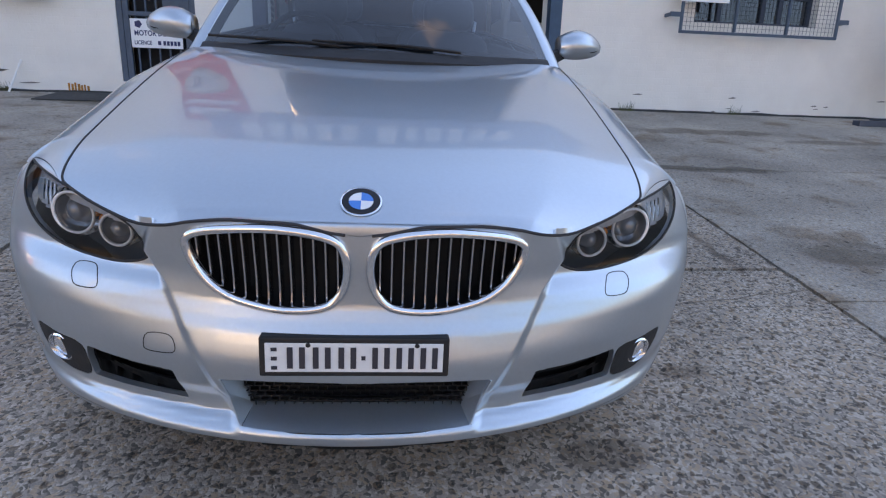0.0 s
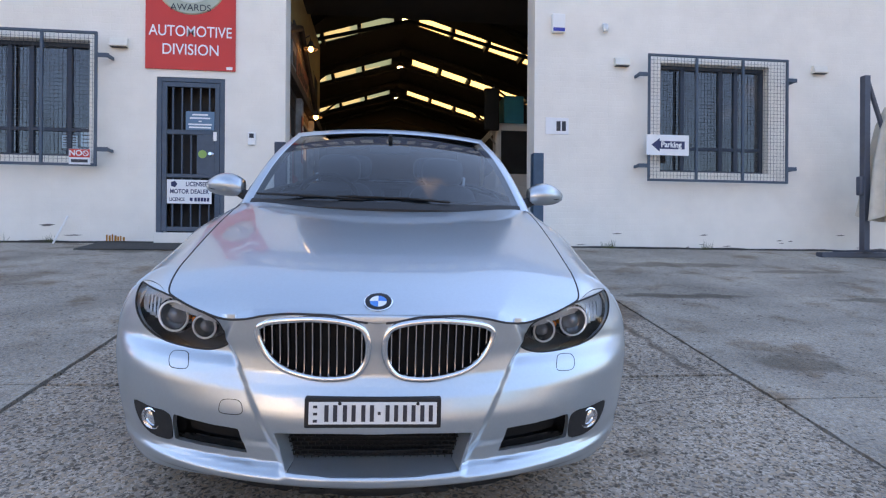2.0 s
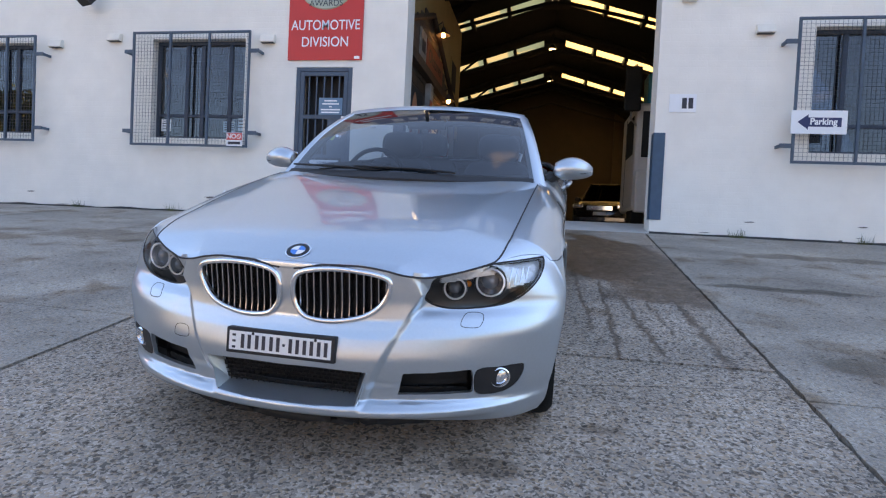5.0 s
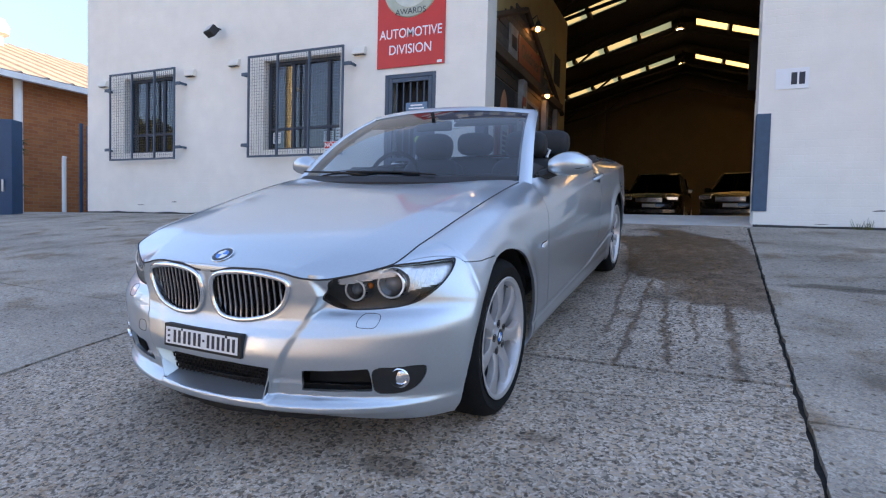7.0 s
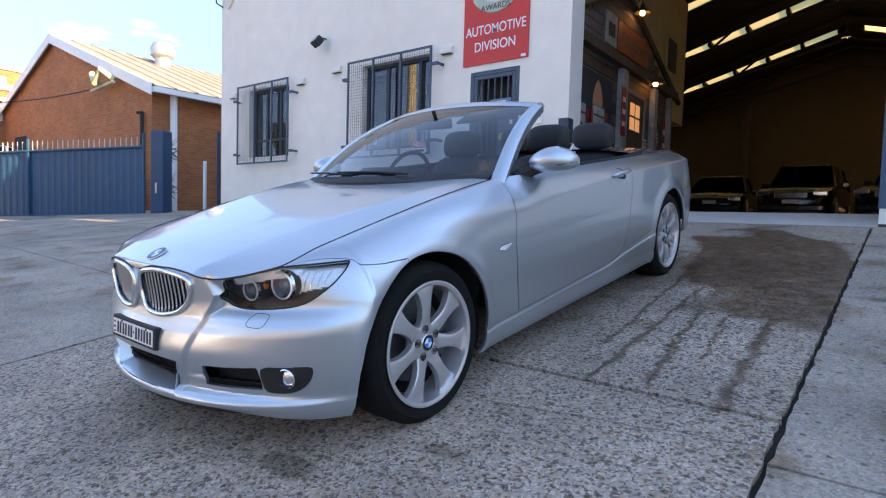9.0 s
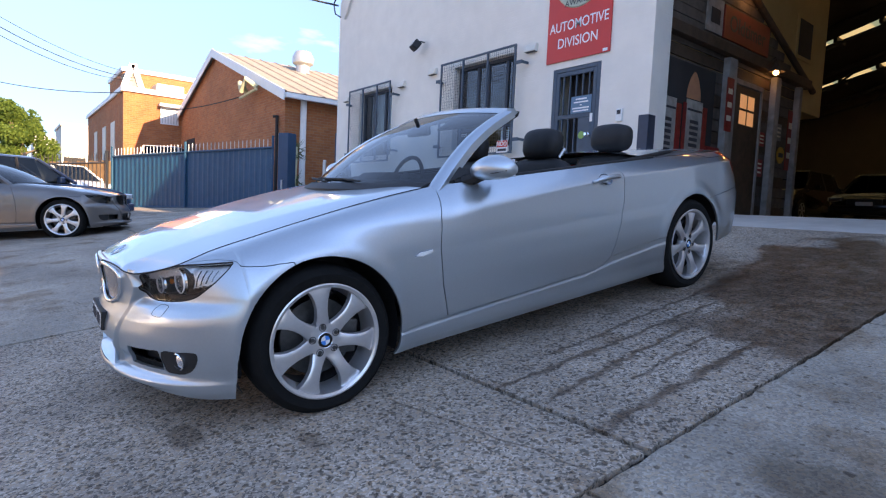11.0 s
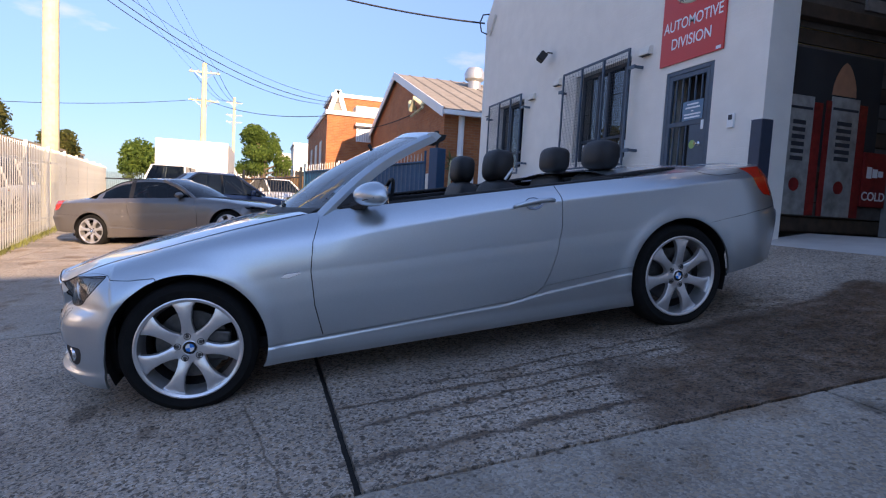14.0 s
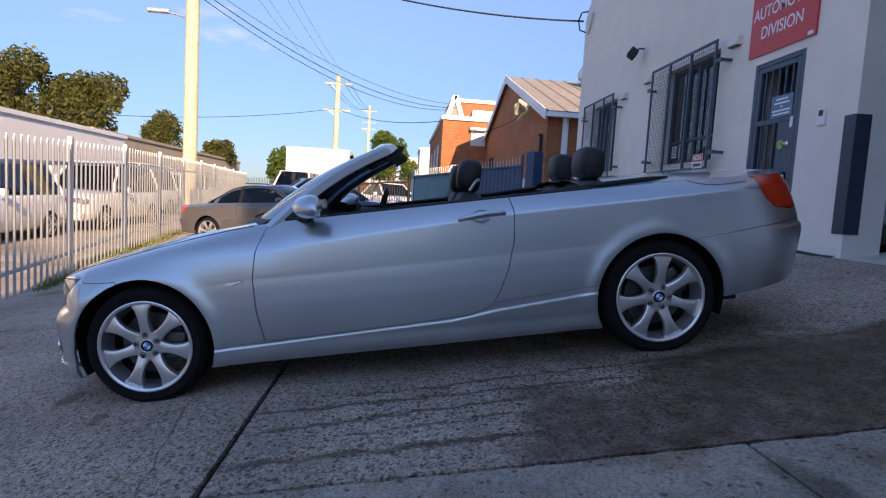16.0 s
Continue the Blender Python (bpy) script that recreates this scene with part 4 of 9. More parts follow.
for z, r in ((3.35, 0.05), (3.1, 0.13), (2.7, 0.20), (2.3, 0.25), (1.95, 0.29), (1.84, 0.31)):
    rings.append([bm.verts.new((7.47 + r * (1 + 0.28 * math.cos(7 * a + z)) * math.cos(a), 7.33 + r * (1 + 0.28 * math.cos(7 * a + z)) * math.sin(a), z + 0.06 * math.cos(3 * a))) for a in np.linspace(0, 2 * math.pi, 42, endpoint=False)])
for A, B in zip(rings, rings[1:]):
    for j in range(42):
        bm.faces.new((A[j], A[(j + 1) % 42], B[(j + 1) % 42], B[j]))
part("canopy", bm, M_canvas, pa, "folded cream canopy", smooth=True)

# fascia board over the doorway, lettered with plain bars
fs_ = thing("fascia_sign", "grey-blue fascia board with pale lettering bars over the doorway", "sign")
part("board", box(-2.4, 4.6, WY0 - 0.05, WY0 - 0.004, 6.0, 6.9, 0.006), mat("fascia_grey_blue", (0.22, 0.26, 0.36), 0.5, vary=0.06, scale=3), fs_)
xx_ = -1.9
for k, w_ in enumerate((0.3, 0.22, 0.26, 0.24, 0.3, 0.0, 0.34, 0.2, 0.26, 0.22, 0.26, 0.3)):
    if w_:
        part("letter_bar", box(xx_, xx_ + w_, WY0 - 0.058, WY0 - 0.051, 6.25, 6.62 + 0.08 * (k % 3 == 0)), M_white, fs_)
    xx_ += w_ + 0.16

# mat at the security door, rust on its step, weeds and flaked paint along the wall's foot
dm = thing("door_mat", "flat dark grey door mat on the concrete", "mat")
zm = ground_z(-2.75, 7.6)
bm = bmesh.new()
add_box(bm, -0.62, 0.62, -0.30, 0.30, 0.0, 0.014, 0.004, m=pose(-2.72, 7.62, zm + 0.004, math.degrees(math.atan(0.14)), 0, 0))
part("pad", bm, mat("worn_mat", (0.05, 0.048, 0.045), 0.9, vary=0.35, scale=20, bump=0.4), dm)
M_rust = mat("rust_stain", (0.42, 0.17, 0.03), 0.85, vary=0.5, scale=18)
rs0 = thing("rust_mark", "orange rust mark running down the door step", "stain")
rq = random.Random(21)
for k in range(7):
    x = -3.28 + 0.035 * k
    part("streak", box(x, x + 0.018 + 0.012 * rq.random(), WY0 - 0.004, WY0 - 0.001, 1.41, 1.47 + 0.05 * rq.random()), M_rust, rs0)
M_flake = mat("bare_grey_render", (0.20, 0.18, 0.16), 0.9, vary=0.3, scale=25)
fk = thing("flaked_paint", "dark chips where the wall's paint has flaked", "stain")
for k in range(26):
    x = 3.0 + 6.0 * rq.random() if k < 18 else -8.5 + 5.0 * rq.random()
    z = ground_z(x, 7.98) + 0.02 + 0.22 * rq.random() ** 2
    w_, h_ = 0.05 + 0.22 * rq.random(), 0.006 + 0.012 * rq.random()
    bm = bmesh.new()
    vs_ = [(x - w_ / 2, z), (x - w_ * 0.2, z + h_ * 0.5), (x + w_ * 0.1, z + h_), (x + w_ / 2, z + h_ * 0.4), (x + w_ * 0.25, z - h_ * 0.3), (x - w_ * 0.25, z - h_ * 0.5)]
    fa, fb = [bm.verts.new((a, WY0 - 0.004, b)) for a, b in vs_], [bm.verts.new((a, WY0 + 0.01, b)) for a, b in vs_]
    bm.faces.new(fa)
    for i in range(6):
        bm.faces.new((fa[i], fb[i], fb[(i + 1) % 6], fa[(i + 1) % 6]))
    part("chip", bm, M_flake, fk)
M_weed = mat("dry_weed", (0.10, 0.11, 0.04), 0.8, vary=0.4, scale=9)
for xc in (-3.95, -4.6, -6.3, 3.6, 5.1):
    wd = thing("weed_tuft", "small dry weed growing from the wall's foot", "plant", group="weeds along the wall")
    bm = bmesh.new()
    for k in range(22):
        x, a = xc + rq.gauss(0, 0.06), rq.gauss(0, 0.5)
        z, h_ = ground_z(x, 7.93), 0.04 + 0.12 * rq.random()
        bm.faces.new([bm.verts.new(p) for p in ((x - 0.005, 7.95, z), (x + 0.005, 7.95, z), (x + h_ * math.sin(a), 7.93 - 0.05 * rq.random(), z + h_ * math.cos(a)))])
    part("leaves", bm, M_weed, wd)
st0 = thing("broken_stake", "short white stake leaning against the wall", "stake")
part("rod", tube([(-3.86, 7.86, ground_z(-3.86, 7.86)), (-3.74, 7.97, ground_z(-3.8, 7.9) + 0.36)], 0.012, 7), M_white, st0)


# ---------------------------------------------------------------- the silver convertible
# Car axes: x to its left side, y to its tail from the front axle, z up from the ground.
CAR_Y = Vector((0.085, 2.728, 0.403)).normalized()
CAR_X = Vector((1, 0, -0.012))
CAR_X = (CAR_X - CAR_Y * CAR_X.dot(CAR_Y)).normalized()
CAR_R = Matrix((CAR_X, CAR_Y, CAR_X.cross(CAR_Y))).transposed().to_4x4()
CAR_M = Matrix.Translation(Vector((0.3205, 2.4714, 0.5644))) @ CAR_R
CAR = thing("convertible_car", "silver two-door convertible car with its roof down on the ramp", "car", CAR_M)

Y1, Y2 = -0.30, 3.12                       # ends of the flank
Z_FRONT = [0.15, 0.205, 0.216, 0.228, 0.242, 0.254, 0.268, 0.30, 0.34, 0.40, 0.465, 0.50, 0.53, 0.58, 0.62, 0.66, 0.70]
YF_FRONT = [-0.66, -0.712, -0.738, -0.749, -0.750, -0.742, -0.718, -0.720, -0.736, -0.742, -0.724, -0.704, -0.692, -0.690, -0.692, -0.692, -0.66]
Z_SIDE = [0.15, 0.18, 0.205, 0.232, 0.262, 0.305, 0.42, 0.50, 0.56, 0.62, 0.66, 0.70]
A_ALL = [0.795, 0.812, 0.825, 0.83, 0.832, 0.840, 0.850, 0.853, 0.853, 0.851, 0.846, 0.835]
Z_REAR = [0.15, 0.22, 0.35, 0.50, 0.61, 0.632, 0.655, 0.75, 0.90]
YR_REAR = [3.60, 3.68, 3.75, 3.80, 3.825, 3.82, 3.765, 3.745, 3.70]
WY = [-0.30, 0.0, 0.5, 1.0, 1.8, 2.4, 2.76, 3.12]
WW = [0.0, 0.004, 0.004, 0.004, 0.007, 0.006, 0.008, -0.012]
# upper edge of the flank: bonnet's leading edge, bonnet gap, waist, boot
TS = [0.0, 0.04, 0.10, 0.18, 0.27, 0.33, 0.40, 0.47, 0.55, 0.63, 0.75, 0.88, 1.0]
TX = [0.0, 0.05, 0.13, 0.22, 0.31, 0.365, 0.43, 0.50, 0.575, 0.63, 0.645, 0.652, 0.658]
TYF = [-0.692, -0.692, -0.688, -0.678, -0.658, -0.644, -0.615, -0.572, -0.522, -0.474, -0.415, -0.355, -0.30]
TZF = [0.672, 0.678, 0.694, 0.694, 0.682, 0.668, 0.660, 0.668, 0.684, 0.702, 0.722, 0.74, 0.752]
SY = [-0.30, 0.0, 0.3, 0.55, 0.70, 0.80, 1.2, 1.7, 2.0, 2.4, 2.8, 3.12]
SX = [0.658, 0.675, 0.69, 0.70, 0.705, 0.735, 0.765, 0.775, 0.775, 0.755, 0.715, 0.68]
SZ = [0.752, 0.808, 0.858, 0.890, 0.903, 0.908, 0.915, 0.925, 0.930, 0.934, 0.936, 0.934]
RT = [2.0, 2.3, 2.6, 2.8, 3.0]
RX = [0.68, 0.650, 0.575, 0.35, 0.0]
RY = [3.12, 3.36, 3.60, 3.69, 3.715]
RZ = [0.934, 0.930, 0.930, 0.945, 0.952]


def lower_edge(s):
    return np.interp(s, [0, 0.15, 0.3, 0.5, 0.7, 0.9, 1.0, 1.86, 1.93, 2.0, 2.3, 2.6, 3.0], [0.213, 0.210, 0.203, 0.190, 0.174, 0.165, 0.165, 0.178, 0.278, 0.290, 0.318, 0.335, 0.335])


def ease(v):
    v = np.clip(v, 0, 1)
    return v * v * (3 - 2 * v)


def v_line(z):
    """Half-width of the nose at height z: the line from the lower strut up to the lamp's inner corner."""
    return smooth_interp(z, [0.24, 0.30, 0.37, 0.45, 0.52, 0.59, 0.66], [0.235, 0.258, 0.287, 0.325, 0.365, 0.410, 0.447])


def flank(s, q):
    """The body's skin round one half of the car: s runs from the nose (0) past the front corner (1)
    and the rear corner (2) to the tail (3); q from the lower edge (0) past the shoulder's start (1) to the upper edge (2)."""
    s, q = np.asarray(s, float), np.asarray(q, float)
    y_side = Y1 + (Y2 - Y1) * np.clip(s - 1, 0, 1)
    tx = np.where(s < 1, smooth_interp(s, TS, TX), np.where(s < 2, smooth_interp(y_side, SY, SX), smooth_interp(s, RT, RX)))
    ty = np.where(s < 1, smooth_interp(s, TS, TYF), np.where(s < 2, y_side, smooth_interp(s, RT, RY)))
    tz = np.where(s < 1, smooth_interp(s, TS, TZF), np.where(s < 2, smooth_interp(y_side, SY, SZ), smooth_interp(s, RT, RZ)))
    z0 = np.where(s < 1, np.interp(s, [0, 0.35, 1], [0.645, 0.60, 0.56]), np.where(s < 2, np.interp(y_side, [-0.3, 0.0, 0.5, 1, 3.12], [0.56, 0.57, 0.62, 0.62, 0.64]), 0.64))
    zb = lower_edge(s)
    hq = np.clip(q - 1, 0, 1)
    # the crease keeps to one chart line (1.6) along the door and quarter
    hc = smooth_interp(y_side, [0.1, 0.617, 0.948, 1.4, 2.0, 2.72, 3.12], [0.38, 0.44, 0.56, 0.645, 0.71, 0.735, 0.77])
    w = ease((y_side + 0.08) / 0.80)
    h = np.sin(hq * np.pi / 2) * (1 - w) + w * np.where(hq < 0.6, hc * hq / 0.6, hc + (1 - hc) * (hq - 0.6) / 0.4)
    z = np.where(q < 1, zb + (z0 - zb) * q, z0 + (tz - z0) * h)
    zl = np.minimum(z, z0)
    a = smooth_interp(zl, Z_SIDE, A_ALL)
    yf = smooth_interp(zl, Z_FRONT, YF_FRONT)
    yr = smooth_interp(zl, Z_REAR, YR_REAR)
    th = np.clip(s, 0, 1) * np.pi / 2
    xf = a * np.sin(th)
    # blunt in plan at bumper height, more pointed round the lamps
    blunt = 1.12 + 0.22 * ease((zl - 0.50) / 0.08)
    # the chin's hollows fade out towards the corners
    fade = ease((s - 0.25) / 0.5)
    yf = yf + (np.interp(zl, [0.15, 0.165, 0.19, 0.235, 0.262, 0.70], [-0.69, -0.722, -0.738, -0.744, -0.736, -0.738]) - yf) * fade * ease((0.535 - zl) / 0.07)
    yfr = yf + (Y1 - yf) * (1 - np.abs(np.cos(th)) ** blunt)
    # outboard of the V line the bumper sits back, with a ledge under the lamps
    k = ease((xf - v_line(z)) / 0.028) * ease((z - 0.235) / 0.02)
    yfr = yfr + k * ease((1.0 - s) / 0.55) * (0.012 + 0.026 * ease((z - 0.522) / 0.034))
    xs = a + np.interp(y_side, WY, WW)
    sill = np.interp(y_side, [0.2, 0.62, 1.62, 1.86, 2.4], [0.262, 0.275, 0.310, 0.345, 0.39])
    xs = xs + 0.005 * ease((sill - z) / 0.016) * ease((y_side - 0.1) / 0.2) * ease((2.6 - y_side) / 0.2)
    tr = np.clip(s - 2, 0, 1) * np.pi / 2
    ar = a - 0.012
    xr = ar * np.abs(np.cos(tr)) ** 0.60
    yrr = Y2 + (yr - Y2) * np.sin(tr) ** 0.84
    x = np.where(s < 1, xf, np.where(s < 2, xs, xr))
    y = np.where(s < 1, yfr, np.where(s < 2, y_side, yrr))
    # wheel-arch lips
    for cy in (0.0, 2.76):
        r = np.hypot(y - cy, z - 0.317)
        x = x + np.where(x > 0.6, 0.010 * np.exp(-((r - 0.375) / 0.045) ** 2), 0)
    # shoulder: rounded over the fender, creased along the door and quarter
    rnd = 1 - np.sqrt(np.clip(1 - h**2, 0, 1))
    rnd = np.where(s < 1, np.interp(s, [0, 0.3, 0.6, 1], [0, 0, 0.4, 0.92]) * rnd + np.interp(s, [0, 0.3, 0.6, 1], [1, 1, 0.6, 0.08]) * h, rnd)
    hu = np.clip(hq - 0.6, 0, 1) / 0.4
    hd = np.clip(hq / 0.6, 0, 1)
    edge = 0.25 + 0.47 * ease((y_side - 0.4) / 1.0)
    crease = np.where(hq < 0.6, 0.07 * hd**2, 0.07 + 0.93 * (edge * hu + (1 - edge) * hu**2.2))
    inset = rnd * (1 - w) + crease * w
    x = x + (tx - x) * np.where(q < 1, 0, inset)
    y = y + (ty - y) * np.where(q < 1, 0, np.where(s < 1, inset, np.where(s < 2, 0, h**1.5)))
    return np.stack([x, y, z], -1)


_si, _qi = np.meshgrid(np.concatenate([np.linspace(0, 1, 260), np.linspace(1.004, 2, 420), np.linspace(2.01, 3, 100)]), np.linspace(0, 2, 260), indexing="ij")
_pi = flank(_si, _qi)


def chart(points, view):
    """Chart places of points seen from the front ('f': x, z), the side ('s': y, z) or the rear ('r': x, z)."""
    out = []
    for a, z in points:
        if view == "f":
            d = (_pi[..., 0] - a) ** 2 + (_pi[..., 2] - z) ** 2 + np.where(_si < 1.08, 0, 9)
        elif view == "r":
            d = (_pi[..., 0] - a) ** 2 + (_pi[..., 2] - z) ** 2 + np.where(_si > 1.95, 0, 9)
        else:
            d = (_pi[..., 1] - a) ** 2 + (_pi[..., 2] - z) ** 2 + np.where((_si > 0.45) & (_si < 2.7), 0, 9)
        i = np.unravel_index(np.argmin(d), d.shape)
        s0, q0 = float(_si[i]), float(_qi[i])
        c0 = 1 if view == "s" else 0
        for _ in range(6):
            e = 1e-4
            p, ps, pq = flank([s0, s0 + e, s0], [q0, q0, q0 + e])[:, [c0, 2]]
            J = np.array([(ps - p) / e, (pq - p) / e]).T
            if abs(np.linalg.det(J)) < 1e-6:
                break
            ds_, dq_ = np.clip(np.linalg.solve(J, np.array([a, z]) - p), -0.012, 0.012)
            s0, q0 = min(max(s0 + ds_, _si[i] - 0.012, 0), _si[i] + 0.012), min(max(q0 + dq_, _qi[i] - 0.02, 0), _qi[i] + 0.02, 2)
        out.append((s0, q0))
    return out


def inside(poly, p):
    p = np.atleast_2d(p)
    res = np.zeros(len(p), bool)
    n = len(poly)
    for i in range(n):
        (x1, y1), (x2, y2) = poly[i], poly[(i + 1) % n]
        c = (y1 > p[:, 1]) != (y2 > p[:, 1])
        with np.errstate(divide="ignore", invalid="ignore"):
            xi = (x2 - x1) * (p[:, 1] - y1) / ((y2 - y1) if y2 != y1 else 1e-12) + x1
        res ^= c & (p[:, 0] < xi)
    return res


def split_chart(su, qv, polys):
    """Splits a chart's grid along the polygons' edges. Returns chart points, and faces by polygon index (-1: outside all)."""
    U, V = np.meshgrid(su, qv, indexing="ij")
    P = np.stack([U, V], -1)
    nu, nv = U.shape
    ids = np.arange(nu * nv).reshape(nu, nv)
    on = np.zeros((len(polys), nu * nv), bool)
    flat = P.reshape(-1, 2)
    ea = np.concatenate([np.stack([ids[:-1].ravel(), ids[1:].ravel()], 1), np.stack([ids[:, :-1].ravel(), ids[:, 1:].ravel()], 1)])
    moved = np.zeros(nu * nv, bool)
    for k, poly in enumerate(polys):
        ins = inside(poly, flat)
        cr = ea[ins[ea[:, 0]] != ins[ea[:, 1]]]
        if not len(cr):
            continue
        A, B = flat[cr[:, 0]].copy(), flat[cr[:, 1]].copy()
        ia = ins[cr[:, 0]]
        lo, hi = np.zeros(len(cr)), np.ones(len(cr))
        for _ in range(14):
            m = (lo + hi) / 2
            im = inside(poly, A + (B - A) * m[:, None])
            same = im == ia
            lo, hi = np.where(same, m, lo), np.where(same, hi, m)
        m = (lo + hi) / 2
        X = A + (B - A) * m[:, None]
        for (a, b), t, x in zip(cr, m, X):
            v = a if t < 0.5 else b
            if moved[v] and not on[k, v]:
                v = b if t < 0.5 else a
                if moved[v]:
                    continue
            if on[k, v]:
                continue
            if abs(flat[v, 0] - su[v // nv]) > 1e-9 or abs(flat[v, 1] - qv[v % nv]) > 1e-9:
                continue
            flat[v] = x
            on[k, v] = moved[v] = True
    tris = []
    anyon = on.any(0)
    for i in range(nu - 1):
        for j in range(nv - 1):
            q = (ids[i, j], ids[i + 1, j], ids[i + 1, j + 1], ids[i, j + 1])
            o = [anyon[v] for v in q]
            if not any(o):
                tris.append(q)
            elif o[1] and o[3] and not (o[0] and o[2]):
                tris += [(q[0], q[1], q[3]), (q[1], q[2], q[3])]
            else:
                tris += [(q[0], q[1], q[2]), (q[0], q[2], q[3])]
    cen = np.array([flat[list(f)].mean(0) for f in tris])
    lab = np.full(len(tris), -1)
    for k in range(len(polys) - 1, -1, -1):
        lab[inside(polys[k], cen)] = k
    return flat, tris, lab


def panel(name, pts, faces, material, parent, gap=0.0028, depth=0.014, flip=1, label="", mirror=False, normals=None):
    """A sheet-metal panel with turned-in edges, set in from its neighbours by a fine gap."""
    used = sorted({v for f in faces for v in f})
    idx = {v: i for i, v in enumerate(used)}
    P = pts[used].copy()
    F = [[idx[v] for v in f] for f in faces]
    count = {}
    for f in F:
        for a, b in zip(f, f[1:] + f[:1]):
            count[(min(a, b), max(a, b))] = count.get((min(a, b), max(a, b)), 0) + 1
    edge = [(a, b) for f in F for a, b in zip(f, f[1:] + f[:1]) if count[(min(a, b), max(a, b))] == 1]
    border = {v for e in edge for v in e}
    # normals
    N = np.zeros_like(P)
    C = np.zeros_like(P)
    cn = np.zeros(len(P))
    for f in F:
        n = np.cross(P[f[1]] - P[f[0]], P[f[2]] - P[f[0]])
        c = P[f].mean(0)
        for v in f:
            N[v] += n
            C[v] += c
            cn[v] += 1
    N /= np.maximum(np.linalg.norm(N, axis=1, keepdims=True), 1e-12)
    out = P - np.array([0, 1.4, 0.45])
    if (N * out).sum() < 0:
        N = -N
        F = [f[::-1] for f in F]
        edge = [(b, a) for a, b in edge]
    for v in border:
        d = C[v] / cn[v] - P[v]
        d -= N[v] * d.dot(N[v])
        l = np.linalg.norm(d)
        if l > 1e-6 and abs(P[v][0]) > 1e-4:
            P[v] = P[v] + d / l * min(gap, l * 0.4)
    if depth:
        base = len(P)
        low = {}
        extra = []
        for v in sorted(border):
            low[v] = base + len(extra)
            extra.append(P[v] - N[v] * depth)
        P = np.concatenate([P, np.array(extra)])
        F = F + [[b, a, low[a], low[b]] for a, b in edge]
    if mirror:
        P = P * np.array([-1, 1, 1])
        F = [f[::-1] for f in F]
    ob = mesh_object(name, P, F, material, True, parent, label)
    ob.data.set_sharp_from_angle(angle=radians(38))
    if normals is not None:
        nn = normals[used] * (np.array([-1, 1, 1]) if mirror else 1)
        loops = [tuple(nn[v]) if len(f) and max(f) < len(used) else (0, 0, 0) for f in F for v in f]
        ob.data.normals_split_custom_set(loops)
    return ob


def arc(cy, cz, r, a0, a1, n=40):
    return [(cy + r * math.cos(radians(a0 + (a1 - a0) * i / n)), cz + r * math.sin(radians(a0 + (a1 - a0) * i / n))) for i in range(n + 1)]


def smooth_poly(pts, n=6):
    """A closed smooth curve through the points."""
    k = len(pts)
    out = []
    for i in range(k):
        p0, p1, p2, p3 = (np.array(pts[(i + j) % k]) for j in (-1, 0, 1, 2))
        for t in np.linspace(0, 1, n, endpoint=False):
            out.append(tuple(0.5 * (2 * p1 + (p2 - p0) * t + (2 * p0 - 5 * p1 + 4 * p2 - p3) * t * t + (3 * p1 - p0 - 3 * p2 + p3) * t**3)))
    return out


KIDNEY = smooth_poly([(0.025, 0.634), (0.037, 0.657), (0.062, 0.670), (0.11, 0.679), (0.174, 0.682), (0.241, 0.676), (0.292, 0.666), (0.320, 0.653), (0.327, 0.634), (0.317, 0.600), (0.293, 0.564), (0.253, 0.536), (0.197, 0.520), (0.141, 0.514), (0.084, 0.518), (0.052, 0.531), (0.029, 0.563), (0.022, 0.60)], 3)
HEADLAMP = smooth_poly([(0.426, 0.582), (0.440, 0.622), (0.458, 0.654), (0.53, 0.672), (0.62, 0.694), (0.70, 0.697), (0.758, 0.699), (0.776, 0.696), (0.779, 0.665), (0.758, 0.622), (0.706, 0.578), (0.64, 0.558), (0.54, 0.552), (0.470, 0.558)], 4)
SIDE_INTAKE = [(0.360, 0.286), (0.379, 0.362), (0.582, 0.368), (0.588, 0.33), (0.584, 0.288)]
FOG = smooth_poly([(0.594, 0.290), (0.597, 0.364), (0.66, 0.369), (0.722, 0.370), (0.740, 0.363), (0.736, 0.335), (0.715, 0.300), (0.68, 0.280), (0.63, 0.277)], 4)
ARCH_F = arc(0.0, 0.317, 0.357, -32, 172) + [(-0.366, 0.32), (-0.374, 0.25), (-0.380, 0.175)]
ARCH_R = arc(2.76, 0.317, 0.352, -6, 204)
DOOR = [(0.625, 0.285), (0.600, 0.45), (0.600, 0.62), (0.625, 0.76), (0.665, 0.85), (0.705, 0.99), (1.975, 0.99), (1.995, 0.86), (1.984, 0.70), (1.944, 0.56), (1.89, 0.443), (1.852, 0.383), (1.80, 0.348), (1.70, 0.326), (1.62, 0.320)]
SILL = [(0.20, 0.05), (0.20, 0.268), (0.62, 0.281), (1.62, 0.316), (1.70, 0.322), (1.80, 0.344), (1.86, 0.380), (2.50, 0.428), (2.6, 0.05)]
BUMPER_LINE = 0.672


def s_of_y(y):
    return 1 + (y - Y1) / (Y2 - Y1)


polys, names = [], []


def region(name, pts):
    names.append(name)
    polys.append(pts)


